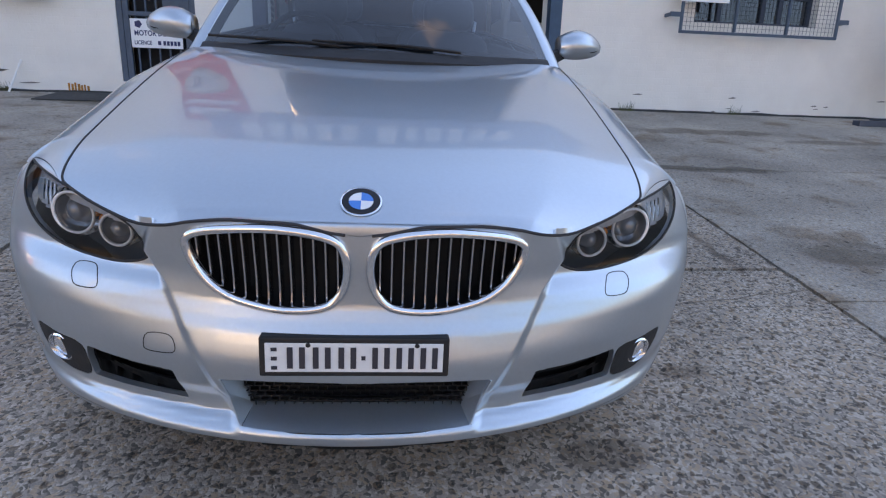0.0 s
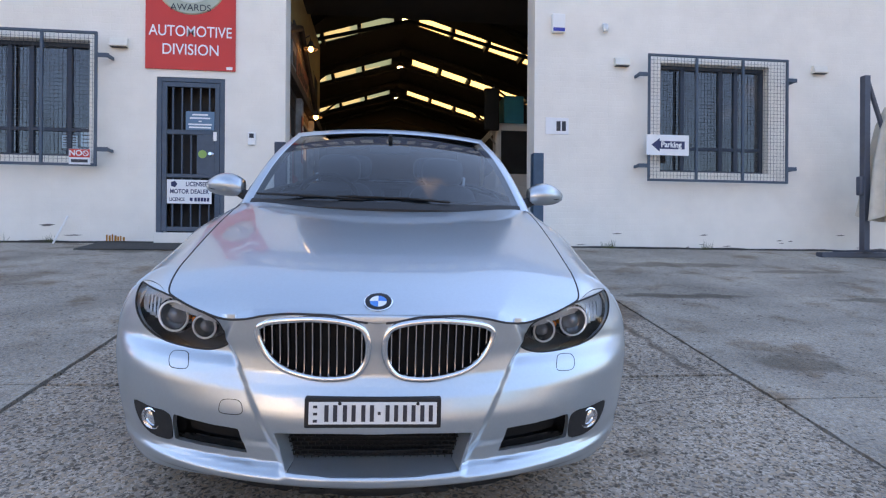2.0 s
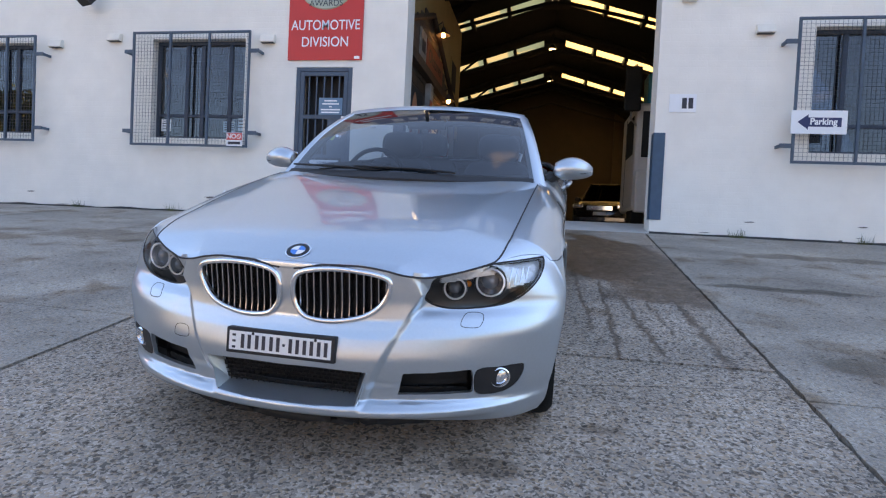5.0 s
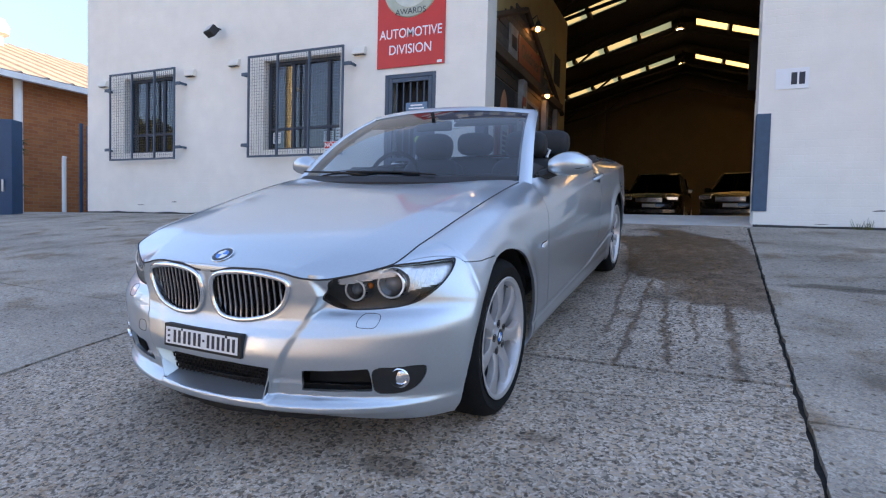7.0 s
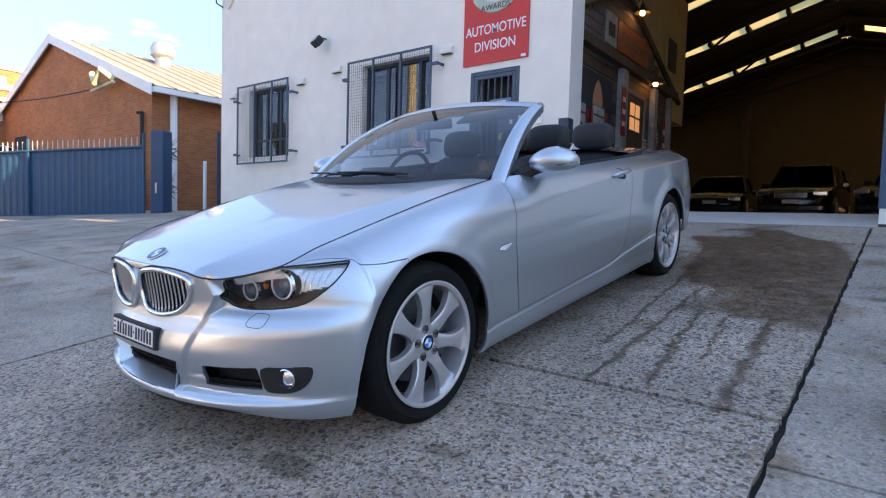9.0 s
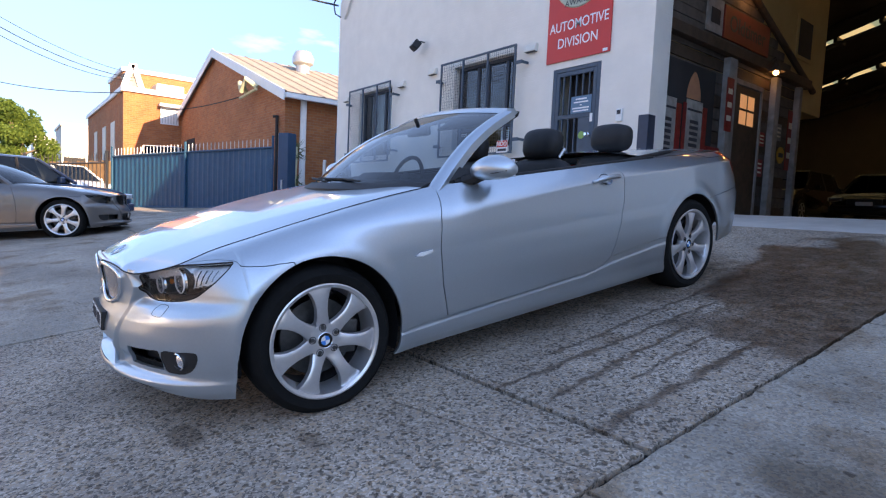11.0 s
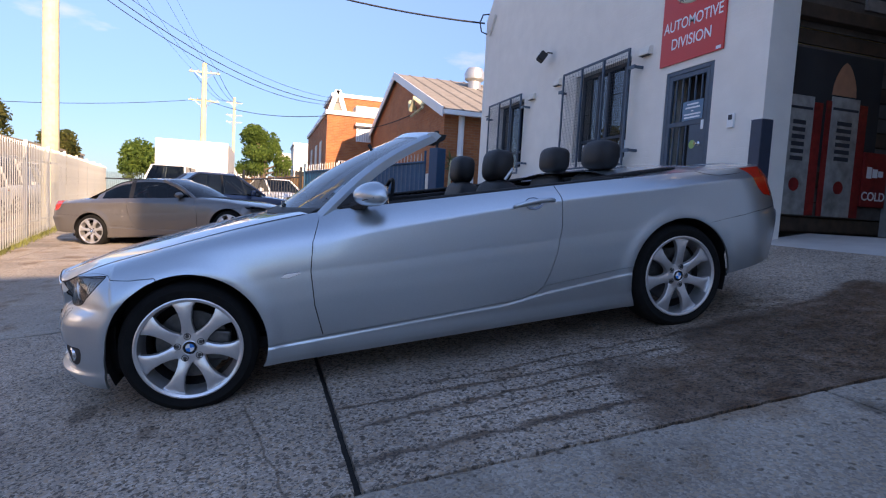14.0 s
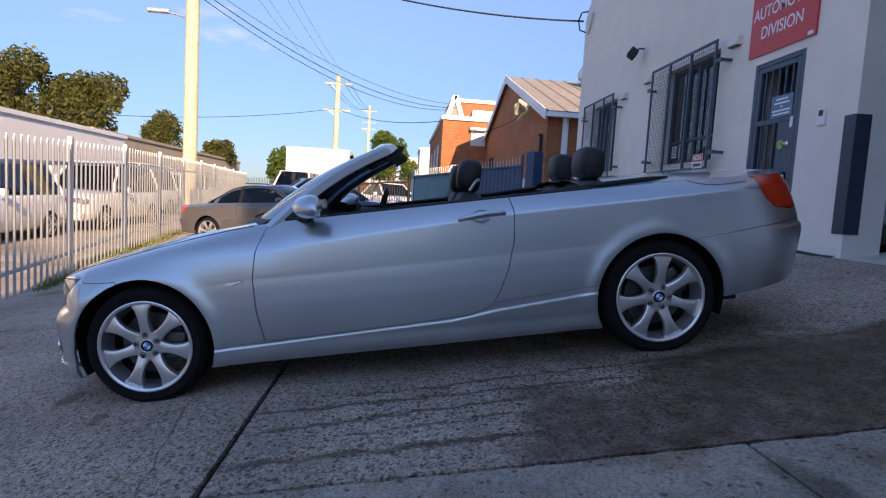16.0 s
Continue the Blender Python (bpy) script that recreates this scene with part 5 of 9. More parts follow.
af = chart(ARCH_F, "s")
region("arch", [(af[0][0], -0.2)] + af + [(af[-1][0], -0.2)])
ar_ = chart(ARCH_R, "s")
region("arch", [(ar_[0][0], -0.2)] + ar_ + [(ar_[-1][0], -0.2)])
region("kidney", chart(KIDNEY, "f"))
region("headlamp", chart(HEADLAMP, "f"))
region("fog", chart(FOG, "f"))
region("intake", chart(SIDE_INTAKE, "f"))
MID_INTAKE = [(0.02, 0.376), (0.12, 0.376), (0.274, 0.367), (0.262, 0.33), (0.240, 0.256), (0.12, 0.252), (0.02, 0.252)]
mi_ = chart(MID_INTAKE, "f")
region("intake", [(-0.1, mi_[0][1])] + mi_ + [(-0.1, mi_[-1][1])])
tl = chart([(3.385, 0.905), (3.365, 0.86), (3.395, 0.80), (3.45, 0.752), (3.56, 0.733)], "s")
region("tail", [(tl[0][0], 1.985)] + tl + chart([(0.42, 0.735), (0.40, 0.82)], "r") + [(2.72, 1.985)])
door_c = chart(DOOR, "s")
door_c[5], door_c[6] = (door_c[5][0], 2.2), (door_c[6][0], 2.2)
region("door", door_c)
region("sill", [(s_of_y(0.20), -0.2)] + chart(SILL[1:-1], "s") + [(s_of_y(2.6), -0.2)])
bl = chart([(-0.22, BUMPER_LINE), (-0.10, BUMPER_LINE)], "s")
hl = chart([(0.78, 0.70)], "f")[0]
region("bumper_front", [(-0.1, -0.2), (-0.1, 2.3), (0.28, 2.3), (0.42, 2.02), (hl[0], hl[1]), bl[0], bl[1], (s_of_y(0.05), -0.2)])
rb = chart([(2.95, 0.620), (3.12, 0.634), (3.35, 0.655), (3.62, 0.668)], "s")
region("bumper_rear", [(s_of_y(2.9), -0.2), (rb[0][0] - 0.02, rb[0][1])] + rb + [(3.2, rb[-1][1]), (3.2, -0.2)])
region("fender", [(-0.2, 2.3), (-0.2, -0.3), (s_of_y(1.2), -0.3), (s_of_y(1.2), 2.3)])

su = np.concatenate([np.linspace(0, 0.11, 13), np.linspace(0.11, 0.36, 76)[1:], np.linspace(0.36, 1, 70)[1:], np.linspace(1, 2, 190)[1:], np.linspace(2, 3, 60)[1:]])
qv = np.concatenate([np.linspace(0, 0.32, 28), np.linspace(0.32, 1, 40)[1:], np.linspace(1, 1.6, 20)[1:], np.linspace(1.6, 2, 15)[1:]])
cp, cf, cl = split_chart(su, qv, polys)
skin = flank(np.clip(cp[:, 0], 0, 3), np.clip(cp[:, 1], 0, 2))


def skin_normal(c, e=1.5e-3):
    """Outward unit normals of the skin at chart places."""
    c = np.clip(c, 0, [3, 2])
    du = flank(np.clip(c[:, 0] + e, 0, 3), c[:, 1]) - flank(np.clip(c[:, 0] - e, 0, 3), c[:, 1])
    dv = flank(c[:, 0], np.clip(c[:, 1] + e, 0, 2)) - flank(c[:, 0], np.clip(c[:, 1] - e, 0, 2))
    n = np.cross(dv, du)
    n /= np.maximum(np.linalg.norm(n, axis=1, keepdims=True), 1e-12)
    return -n if (n * (flank(c[:, 0], c[:, 1]) - np.array([0, 1.4, 0.45]))).sum() < 0 else n


skin_n = skin_normal(cp)
groups = {}
for f, k in zip(cf, cl):
    groups.setdefault(names[k] if k >= 0 else "quarter", []).append(f)

M_lens = glass_mat("lamp_lens", (0.95, 0.97, 0.98), 0.95)
M_lamphouse = mat("dark_lamp_housing", (0.06, 0.06, 0.065), 0.3, 0.2, vary=0.1, scale=40)
M_redlens = mat("red_lamp_lens", (0.58, 0.022, 0.008), 0.16, vary=0.1, scale=120, coat=0.25)
PANELS = {"door": ("door", "silver painted car door"), "sill": ("sill", "silver side sill"), "bumper_front": ("front_bumper", "silver front bumper"),
          "bumper_rear": ("rear_bumper", "silver rear bumper"), "fender": ("fender", "silver front wing"), "quarter": ("rear_quarter_panel", "silver rear quarter panel")}
CARPARTS = {}
for key, (nm, lb) in PANELS.items():
    if key.startswith("bumper"):
        k0 = len(skin)
        both = np.concatenate([skin, skin * np.array([-1, 1, 1])])
        mid = {v for f in groups[key] for v in f if abs(skin[v][0]) < 1e-6}
        fs2 = list(groups[key]) + [tuple(v if v in mid else v + k0 for v in f[::-1]) for f in groups[key]]
        CARPARTS[key] = panel(nm, both, fs2, M_silver, CAR, label=lb, normals=np.concatenate([skin_n, skin_n * np.array([-1, 1, 1])]))
        continue
    for mir in (False, True):
        CARPARTS[key, mir] = panel(nm, skin, groups[key], M_silver, CAR, mirror=mir, label=lb, normals=skin_n)
for mir in (False, True):
    CARPARTS["headlamp", mir] = panel("headlamp_lens", skin, groups["headlamp"], M_lens, CAR, depth=0, mirror=mir, label="clear headlamp cover")
    CARPARTS["headlamp", mir].visible_shadow = False
    CARPARTS["tail", mir] = panel("tail_lamp", skin, groups["tail"], M_redlens, CAR, depth=0.01, mirror=mir, label="red and amber tail lamp")
    CARPARTS["fog", mir] = panel("fog_lamp_surround", skin, groups["fog"], M_black, CAR, depth=0.02, mirror=mir, label="black fog lamp surround")


def shell(name, offset, keys, material, mirror, top=9.0, keep=None, parent=None, label=""):
    """A skin set in behind the panels, to close the gaps or to line a recess."""
    fs = [f for k in keys for f in groups.get(k, []) if max(skin[v][2] for v in f) < top and (keep is None or keep(*np.mean([skin[v] for v in f], 0)))]
    used = sorted({v for f in fs for v in f})
    idx = {v: i for i, v in enumerate(used)}
    P = skin[used] - skin_n[used] * offset
    F = [[idx[v] for v in f] for f in fs]
    if mirror:
        P = P * np.array([-1, 1, 1])
    return mesh_object(name, P, F, material, True, parent or CAR, label)


for mir in (False, True):
    shell("inner_body", 0.012, ["door", "sill", "bumper_rear", "fender", "quarter"], M_black, mir)
    shell("bumper_backing", 0.10, ["bumper_front", "intake", "fog"], M_black, mir, 0.46)
    shell("grille_backing", 0.075, ["kidney"], M_black, mir)
    shell("intake_backing", 0.062, ["intake"], M_black, mir)
    shell("fog_lamp_backing", 0.05, ["fog"], M_black, mir)
    shell("headlamp_housing", 0.075, ["headlamp"], M_lamphouse, mir)
part("radiator_support", box(-0.40, 0.40, -0.585, -0.56, 0.22, 0.63), M_black, CAR)
part("underbody", box(-0.62, 0.62, -0.45, 3.30, 0.22, 0.27), M_black, CAR)

# bonnet: from the leading edge back to the windscreen, crowned, with two soft ridges
hs = np.concatenate([np.linspace(0.0, 0.66, 46), np.linspace(0.70, s_of_y(0.62), 40)])
tops = flank(hs, np.full_like(hs, 2.0))


def bonnet_z(x, xe, y, ze):
    """Crowned between two creases that run from the grille's corners to the pillars, falling to the gaps outside them."""
    zc = float(smooth_interp(y, [-0.70, -0.66, -0.617, -0.50, -0.30, 0.0, 0.30, 0.66], [0.668, 0.690, 0.708, 0.748, 0.790, 0.842, 0.882, 0.918]))
    d = max(zc, ze) - ze
    u, c = abs(x) / max(xe, 1e-6), crease_x(y) / max(xe, 1e-6)
    plain = 1 - u**2.3
    if c >= 0.97:
        return ze + d * plain
    k = min(1, (0.97 - c) / 0.12)
    fall = 0.20 + 0.10 * min(1, max(0, (0.2 - y) / 0.6))
    v = (u - c) / (1 - c)
    creased = 1 - fall * (u / c) ** 2 if u < c else (1 - fall) * (1 - 0.80 * v - 0.20 * v * v)
    return ze + d * (plain + (creased - plain) * k)


def crease_x(y):
    return interp(y, [-0.66, -0.55, -0.30, 0.0, 0.50], [0.330, 0.385, 0.455, 0.520, 0.620])


hv, hf, HN = [], [], 61
for i in range(len(hs)):
    xe, y, ze = tops[i]
    back = 0.16 * np.clip((y - 0.2) / 0.42, 0, 1)
    c = min(0.97, crease_x(y) / max(xe, 1e-6))
    for j in range(HN):
        w = -1 + 2 * j / (HN - 1)
        # two thirds of the columns lie between the creases
        u = math.copysign(abs(w) * 1.5 * c if abs(w) < 2 / 3 else c + (abs(w) * 3 - 2) * (1 - c), w)
        x = u * max(xe - 0.0025, 0.0)
        yy = y - back * (1 - u * u)
        hv.append((x, yy, float(bonnet_z(x, xe, yy if back else y, ze)) + 0.001))
for i in range(len(hs) - 1):
    for j in range(HN - 1):
        hf.append((i * HN + j, i * HN + j + 1, (i + 1) * HN + j + 1, (i + 1) * HN + j))
hood = mesh_object("bonnet", hv, hf, M_silver, True, CAR, "silver bonnet")
bm = bmesh.new()
bm.from_mesh(hood.data)
bmesh.ops.remove_doubles(bm, verts=bm.verts, dist=1e-5)
bmesh.ops.recalc_face_normals(bm, faces=bm.faces)
bm.to_mesh(hood.data)
bm.free()
hood.data.polygons.foreach_set("use_smooth", [True] * len(hood.data.polygons))

# boot deck between the waist lines, behind the rear seats
ds = np.concatenate([np.linspace(s_of_y(2.42), 2, 14), np.linspace(2.06, 3, 24)])
dt = flank(ds, np.full_like(ds, 2.0))
dv, df, DN = [], [], 31
for i in range(len(ds)):
    xe, y, ze = dt[i]
    for j in range(DN):
        u = -1 + 2 * j / (DN - 1)
        dv.append((u * xe, y, ze + (0.060 if y < 3.0 else 0.060 - 0.045 * (y - 3.0) / 0.72) * (1 - abs(u) ** 2.6) * min(1, xe / 0.4)))
for i in range(len(ds) - 1):
    for j in range(DN - 1):
        df.append((i * DN + j, i * DN + j + 1, (i + 1) * DN + j + 1, (i + 1) * DN + j))
mesh_object("boot_lid", dv, df, M_silver, True, CAR, "silver boot lid")

# windscreen, its frame and the header rail
def screen(u, v):
    """u across (-1..1), v up (0..1)."""
    xb, yb, zb_ = 0.675 * u, 0.47 + 0.22 * u * u, 0.925 - 0.012 * u * u
    xt, yt, zt = 0.535 * u, 1.255 + 0.05 * u * u, 1.296 - 0.035 * u * u
    b = 0.035 * math.sin(math.pi * v)
    return Vector((xb + (xt - xb) * v, yb + (yt - yb) * v - b * 0.45, zb_ + (zt - zb_) * v + b))


sv = [screen(-1 + 2 * i / 28, j / 14) for j in range(15) for i in range(29)]
sf = [(j * 29 + i, j * 29 + i + 1, (j + 1) * 29 + i + 1, (j + 1) * 29 + i) for j in range(14) for i in range(28)]
M_screen = glass_mat("windscreen_glass", (0.60, 0.78, 0.92), 0.55, ior=1.85)
mesh_object("windscreen", sv, sf, M_screen, True, CAR, "clear raked windscreen").visible_shadow = False


def beam(path, section, caps=True):
    """Sweeps a closed section, given for each path point as a list of 3D points."""
    bm = bmesh.new()
    rings = [[bm.verts.new(p) for p in sec] for sec in section]
    n = len(rings[0])
    for A, B in zip(rings, rings[1:]):
        for j in range(n):
            bm.faces.new((A[j], A[(j + 1) % n], B[(j + 1) % n], B[j]))
    if caps:
        bm.faces.new(rings[0])
        bm.faces.new(rings[-1])
    return bm


for sgn in (1, -1):
    secs = []
    for v in np.linspace(-0.16, 1.0, 16):
        p = screen(1, max(v, 0)) if v >= 0 else screen(1, 0) + (screen(1, 0.05) - screen(1, 0)) * (v / 0.05)
        w = 0.055 - 0.010 * v
        off = [(0.0, 0.004, 0.006), (w * 0.55, 0.010, 0.010), (w, 0.045, 0.0), (w * 0.85, 0.075, -0.03), (0.0, 0.06, -0.035), (-0.02, 0.02, -0.015)]
        secs.append([((p.x + a) * sgn, p.y + b, p.z + c) for a, b, c in off])
    part("windscreen_pillar", beam(None, secs), M_silver, CAR, "silver windscreen pillar", auto=50)
secs = []
for u in np.linspace(-1.05, 1.05, 25):
    p = screen(u, 1.0)
    secs.append([(p.x, p.y + b, p.z + c) for b, c in ((-0.02, -0.004), (0.03, 0.022), (0.075, 0.022), (0.10, 0.0), (0.06, -0.03), (0.0, -0.02))])
part("header_rail", beam(None, secs), M_silver, CAR, "silver windscreen header", auto=50)
secs = []
for u in np.linspace(-1.0, 1.0, 25):
    p = screen(u, 1.0)
    secs.append([(p.x, p.y + b, p.z + c) for b, c in ((0.03, -0.022), (0.09, 0.012), (0.145, 0.002), (0.13, -0.025), (0.06, -0.055))])
part("header_trim", beam(None, secs), M_black, CAR, "black header trim", auto=50)
secs = []
for u in np.linspace(-1.0, 1.0, 25):
    p = screen(u, 0.0)
    secs.append([(p.x, p.y + b, p.z + c) for b, c in ((-0.07, -0.02), (-0.015, 0.004), (0.02, 0.006), (0.02, -0.05), (-0.07, -0.05))])
part("cowl", beam(None, secs), M_black, CAR, "black scuttle panel under the windscreen", auto=50)

# wheels
M_tyre = mat("tyre_rubber", (0.009, 0.009, 0.009), 0.85, spec=0.2, vary=0.25, scale=30, bump=0.15, bscale=90)
M_alloy = mat("silver_alloy", (0.65, 0.65, 0.66), 0.28, 0.78, vary=0.05, scale=60, coat=0.4)
M_steel = mat("brake_steel", (0.10, 0.10, 0.10), 0.45, 0.8, vary=0.3, scale=40)
M_steelrim = mat("dark_rim_barrel", (0.06, 0.06, 0.062), 0.6, 0.4, vary=0.2, scale=30)
RT_, RR = 0.317, 0.243


def wheel(x, y, turn):
    sgn = 1 if x > 0 else -1
    w = new("wheel")
    w.parent = CAR
    w.matrix_basis = Matrix.Translation((x, y, RT_)) @ (Matrix.Rotation(math.pi, 4, "Z") if sgn < 0 else Matrix.Identity(4)) @ Matrix.Rotation(turn, 4, "X")
    hw = 0.112
    prof = [(RR - 0.012, -hw + 0.01), (RR + 0.015, -hw), (RT_ - 0.035, -hw - 0.006), (RT_ - 0.012, -hw + 0.012), (RT_ - 0.002, -hw + 0.035), (RT_, -0.03), (RT_, 0.03), (RT_ - 0.002, hw - 0.035), (RT_ - 0.012, hw - 0.012), (RT_ - 0.035, hw + 0.006), (RR + 0.015, hw + 0.002), (RR - 0.004, hw - 0.006)]
    bm = bmesh.new()
    add_lathe(bm, prof, 72, "x")
    tyre = part("tyre", bm, M_tyre, w, "black tyre", auto=40)
    prof = [(RR - 0.006, hw - 0.004), (RR + 0.002, hw + 0.004), (RR - 0.004, hw + 0.006), (RR - 0.016, hw + 0.001), (RR - 0.020, hw - 0.02), (RR - 0.034, 0.012)]
    bm = bmesh.new()
    add_lathe(bm, prof, 72, "x")
    part("rim", bm, M_alloy, w, "silver alloy rim", auto=40)
    part("rim_barrel", lathe([(RR - 0.035, 0.01), (RR - 0.036, -hw)], 48, "x", (0, 0, 0), False), M_steelrim, w, "dark inner rim")
    # seven flared spokes in one casting with the hub
    bm = bmesh.new()
    for k in range(7):
        a = 2 * math.pi * k / 7
        rs = [0.038, 0.070, 0.085, 0.105, 0.140, 0.175, 0.200, 0.217, 0.231]
        ws = [0.022, 0.0335, 0.0300, 0.0265, 0.0262, 0.0330, 0.0430, 0.0545, 0.0720]
        hs_ = [hw - 0.022, hw - 0.020, hw - 0.017, hw - 0.012, hw - 0.007, hw - 0.006, hw - 0.007, hw - 0.009, hw - 0.013]
        rings = []
        for r, ww, hx in zip(rs, ws, hs_):
            ring = []
            for o, dx in ((-1, -0.030), (-0.92, -0.006), (-0.5, 0.0), (0, -0.0035), (0.5, 0.0), (0.92, -0.006), (1, -0.030)):
                ring.append(bm.verts.new((hx + dx, r * math.cos(a) - o * ww * math.sin(a), r * math.sin(a) + o * ww * math.cos(a))))
            rings.append(ring)
        for A, B in zip(rings, rings[1:]):
            for j in range(6):
                bm.faces.new((A[j], A[j + 1], B[j + 1], B[j]))
            bm.faces.new((A[6], A[0], B[0], B[6]))
        bm.faces.new(rings[-1])
    add_lathe(bm, [(0.0, hw - 0.020), (0.040, hw - 0.020), (0.072, hw - 0.022), (0.080, hw - 0.034), (0.080, hw - 0.06)], 42, "x")
    part("spokes", bm, M_alloy, w, "seven flared alloy spokes", auto=42)
    for k in range(5):
        a = 2 * math.pi * (k + 0.5) / 5
        cy, cz = 0.056 * math.cos(a), 0.056 * math.sin(a)
        part("bolt_well", lathe([(0.0, hw - 0.0215), (0.0155, hw - 0.0215), (0.0165, hw - 0.0190), (0.0140, hw - 0.0188), (0.0130, hw - 0.0205)], 14, "x", (0, cy, cz), False), M_black, w)
        part("wheel_bolt", lathe([(0.0095, hw - 0.021), (0.0095, hw - 0.0160), (0.0, hw - 0.0150)], 6, "x", (0, cy, cz), False), M_steel, w)
    cap_badge(w, Matrix.Translation((hw - 0.0185, 0, 0)) @ Matrix.Rotation(math.pi / 2, 4, "Y") @ Matrix.Rotation(math.pi / 2 - turn, 4, "Z"), 0.034)
    part("brake_disc", lathe([(0.05, 0.012), (0.165, 0.012), (0.165, -0.012), (0.05, -0.012)], 48, "x"), M_steel, w, "grey brake disc", auto=30)
    part("brake_caliper", box(-0.03, 0.045, 0.06, 0.175, -0.07, 0.08, 0.012), M_steel, w)
    part("valve", tube([(hw - 0.012, 0.0, RR - 0.035), (hw + 0.002, 0.0, RR - 0.042)], 0.003, 6), M_black, w)
    return w


M_bblack = mat("badge_black", (0.01, 0.01, 0.012), 0.25, vary=0.05)
M_bblue = mat("badge_blue", (0.02, 0.22, 0.62), 0.25, vary=0.05)
M_bwhite = mat("badge_white", (0.75, 0.76, 0.77), 0.3, vary=0.03)


def cap_badge(parent, m, r):
    """A plain roundel: chrome ring, black band, blue and white quarters. Faces +z of m."""
    bm = bmesh.new()
    add_lathe(bm, [(0.0, 0.0), (r, 0.0), (r, 0.0022), (r * 0.95, 0.0032), (r * 0.92, 0.0026)], 40)
    bmesh.ops.transform(bm, matrix=m, verts=bm.verts)
    b = part("badge", bm, M_chrome, parent, "round badge with blue and white quarters", auto=40)
    bm = bmesh.new()
    add_lathe(bm, [(r * 0.93, 0.0024), (r * 0.60, 0.0032), (r * 0.58, 0.0024)], 40)
    bmesh.ops.transform(bm, matrix=m, verts=bm.verts)
    host = b if parent is CAR else parent
    part("badge_band", bm, M_bblack, host, "black band")
    for k in range(4):
        bm = bmesh.new()
        c = bm.verts.new((0, 0, 0.0040))
        ring = [bm.verts.new((r * 0.59 * math.cos(math.pi / 2 * (k + i / 8)), r * 0.59 * math.sin(math.pi / 2 * (k + i / 8)), 0.0030)) for i in range(9)]
        for i in range(8):
            bm.faces.new((c, ring[i], ring[i + 1]))
        bmesh.ops.transform(bm, matrix=m, verts=bm.verts)
        part("badge_quarter", bm, M_bblue if k % 2 == 0 else M_bwhite, host)
    return b


for wx, wy, tn in ((0.725, 0.0, -0.219), (0.725, 2.76, 0.527), (-0.725, 0.0, 0.5), (-0.725, 2.76, 0.2)):
    wheel(wx, wy, tn)
    sgn = 1 if wx > 0 else -1
    bm = bmesh.new()
    outer, inner = [], []
    for i in range(33):
        a = radians(-22 + 224 * i / 32)
        yy, zz = wy + 0.375 * math.cos(a), 0.317 + 0.372 * math.sin(a)
        outer.append(bm.verts.new((sgn * (0.79 if abs(a - 1.5) > 1.2 else 0.82), yy, zz)))
        inner.append(bm.verts.new((sgn * 0.50, yy, zz)))
    for i in range(32):
        bm.faces.new((outer[i], outer[i + 1], inner[i + 1], inner[i]))
    bm.faces.new(inner)
    part("wheel_arch_liner", bm, M_black, CAR, "black wheel arch liner")


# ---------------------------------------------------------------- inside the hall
# near-black base colours put the hall's dimness into its walls, roof and steel
M_hallwall = mat("dimmed_hall_wall", (0.08, 0.066, 0.05), 0.85, vary=0.12, scale=2)
M_rooft = mat("dimmed_roof_sheet", (0.04, 0.036, 0.033), 0.8, vary=0.2, scale=3)
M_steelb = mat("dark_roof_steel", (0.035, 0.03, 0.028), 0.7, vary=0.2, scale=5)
M_ochre = mat("ochre_wall_paint", (0.48, 0.36, 0.17), 0.8, vary=0.1, scale=3)
# weathered pub front; its colours are darkened to hold the hall's weak light
M_plank = mat("dimmed_weathered_planks", (0.10, 0.085, 0.075), 0.8, vary=0.35, scale=9, bump=0.3)
M_plank2 = mat("dimmed_brown_planks", (0.07, 0.045, 0.03), 0.75, vary=0.35, scale=9, bump=0.3)
M_post = mat("dimmed_pale_post", (0.24, 0.24, 0.235), 0.7, vary=0.35, scale=8)
M_bulb = mat("warm_bulb", (1, 0.8, 0.5), 0.4, vary=0, emit=(1.0, 0.50, 0.16), strength=9.0)
M_bay = mat("high_bay_lamp", (1, 0.9, 0.7), 0.4, vary=0, emit=(1.0, 0.74, 0.36), strength=6.0)
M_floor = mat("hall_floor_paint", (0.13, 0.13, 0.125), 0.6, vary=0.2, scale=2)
M_sheet = bpy.data.materials.new("yellowed_roof_light")
M_sheet.use_nodes = True
_n, _l = M_sheet.node_tree.nodes, M_sheet.node_tree.links
_n.remove(_n["Principled BSDF"])
_t = _n.new("ShaderNodeBsdfTranslucent")
_t.inputs[0].default_value = (0.66, 0.46, 0.17, 1)
_l.new(_t.outputs[0], _n["Material Output"].inputs[0])

HX0, HX1, HY0, HY1 = -9.7, 13.9, WY0 + 0.4, 33.0
tagged(part("floor", box(HX0, HX1, 9.0, HY1, FLOOR - 0.12, FLOOR), M_floor), "grey painted hall floor", "floor", kind="structure")
bm = bmesh.new()
vs = [bm.verts.new(p) for p in ((OPEN_L - 0.1, WY0 - 0.02, 1.392), (OPEN_R + 0.1, WY0 - 0.02, 1.386), (OPEN_R + 0.1, 8.985, FLOOR + 0.004), (OPEN_L - 0.1, 8.985, FLOOR + 0.004), (OPEN_L - 0.1, WY0 - 0.02, 1.30), (OPEN_R + 0.1, WY0 - 0.02, 1.30), (OPEN_R + 0.1, 8.985, 1.30), (OPEN_L - 0.1, 8.985, 1.30))]
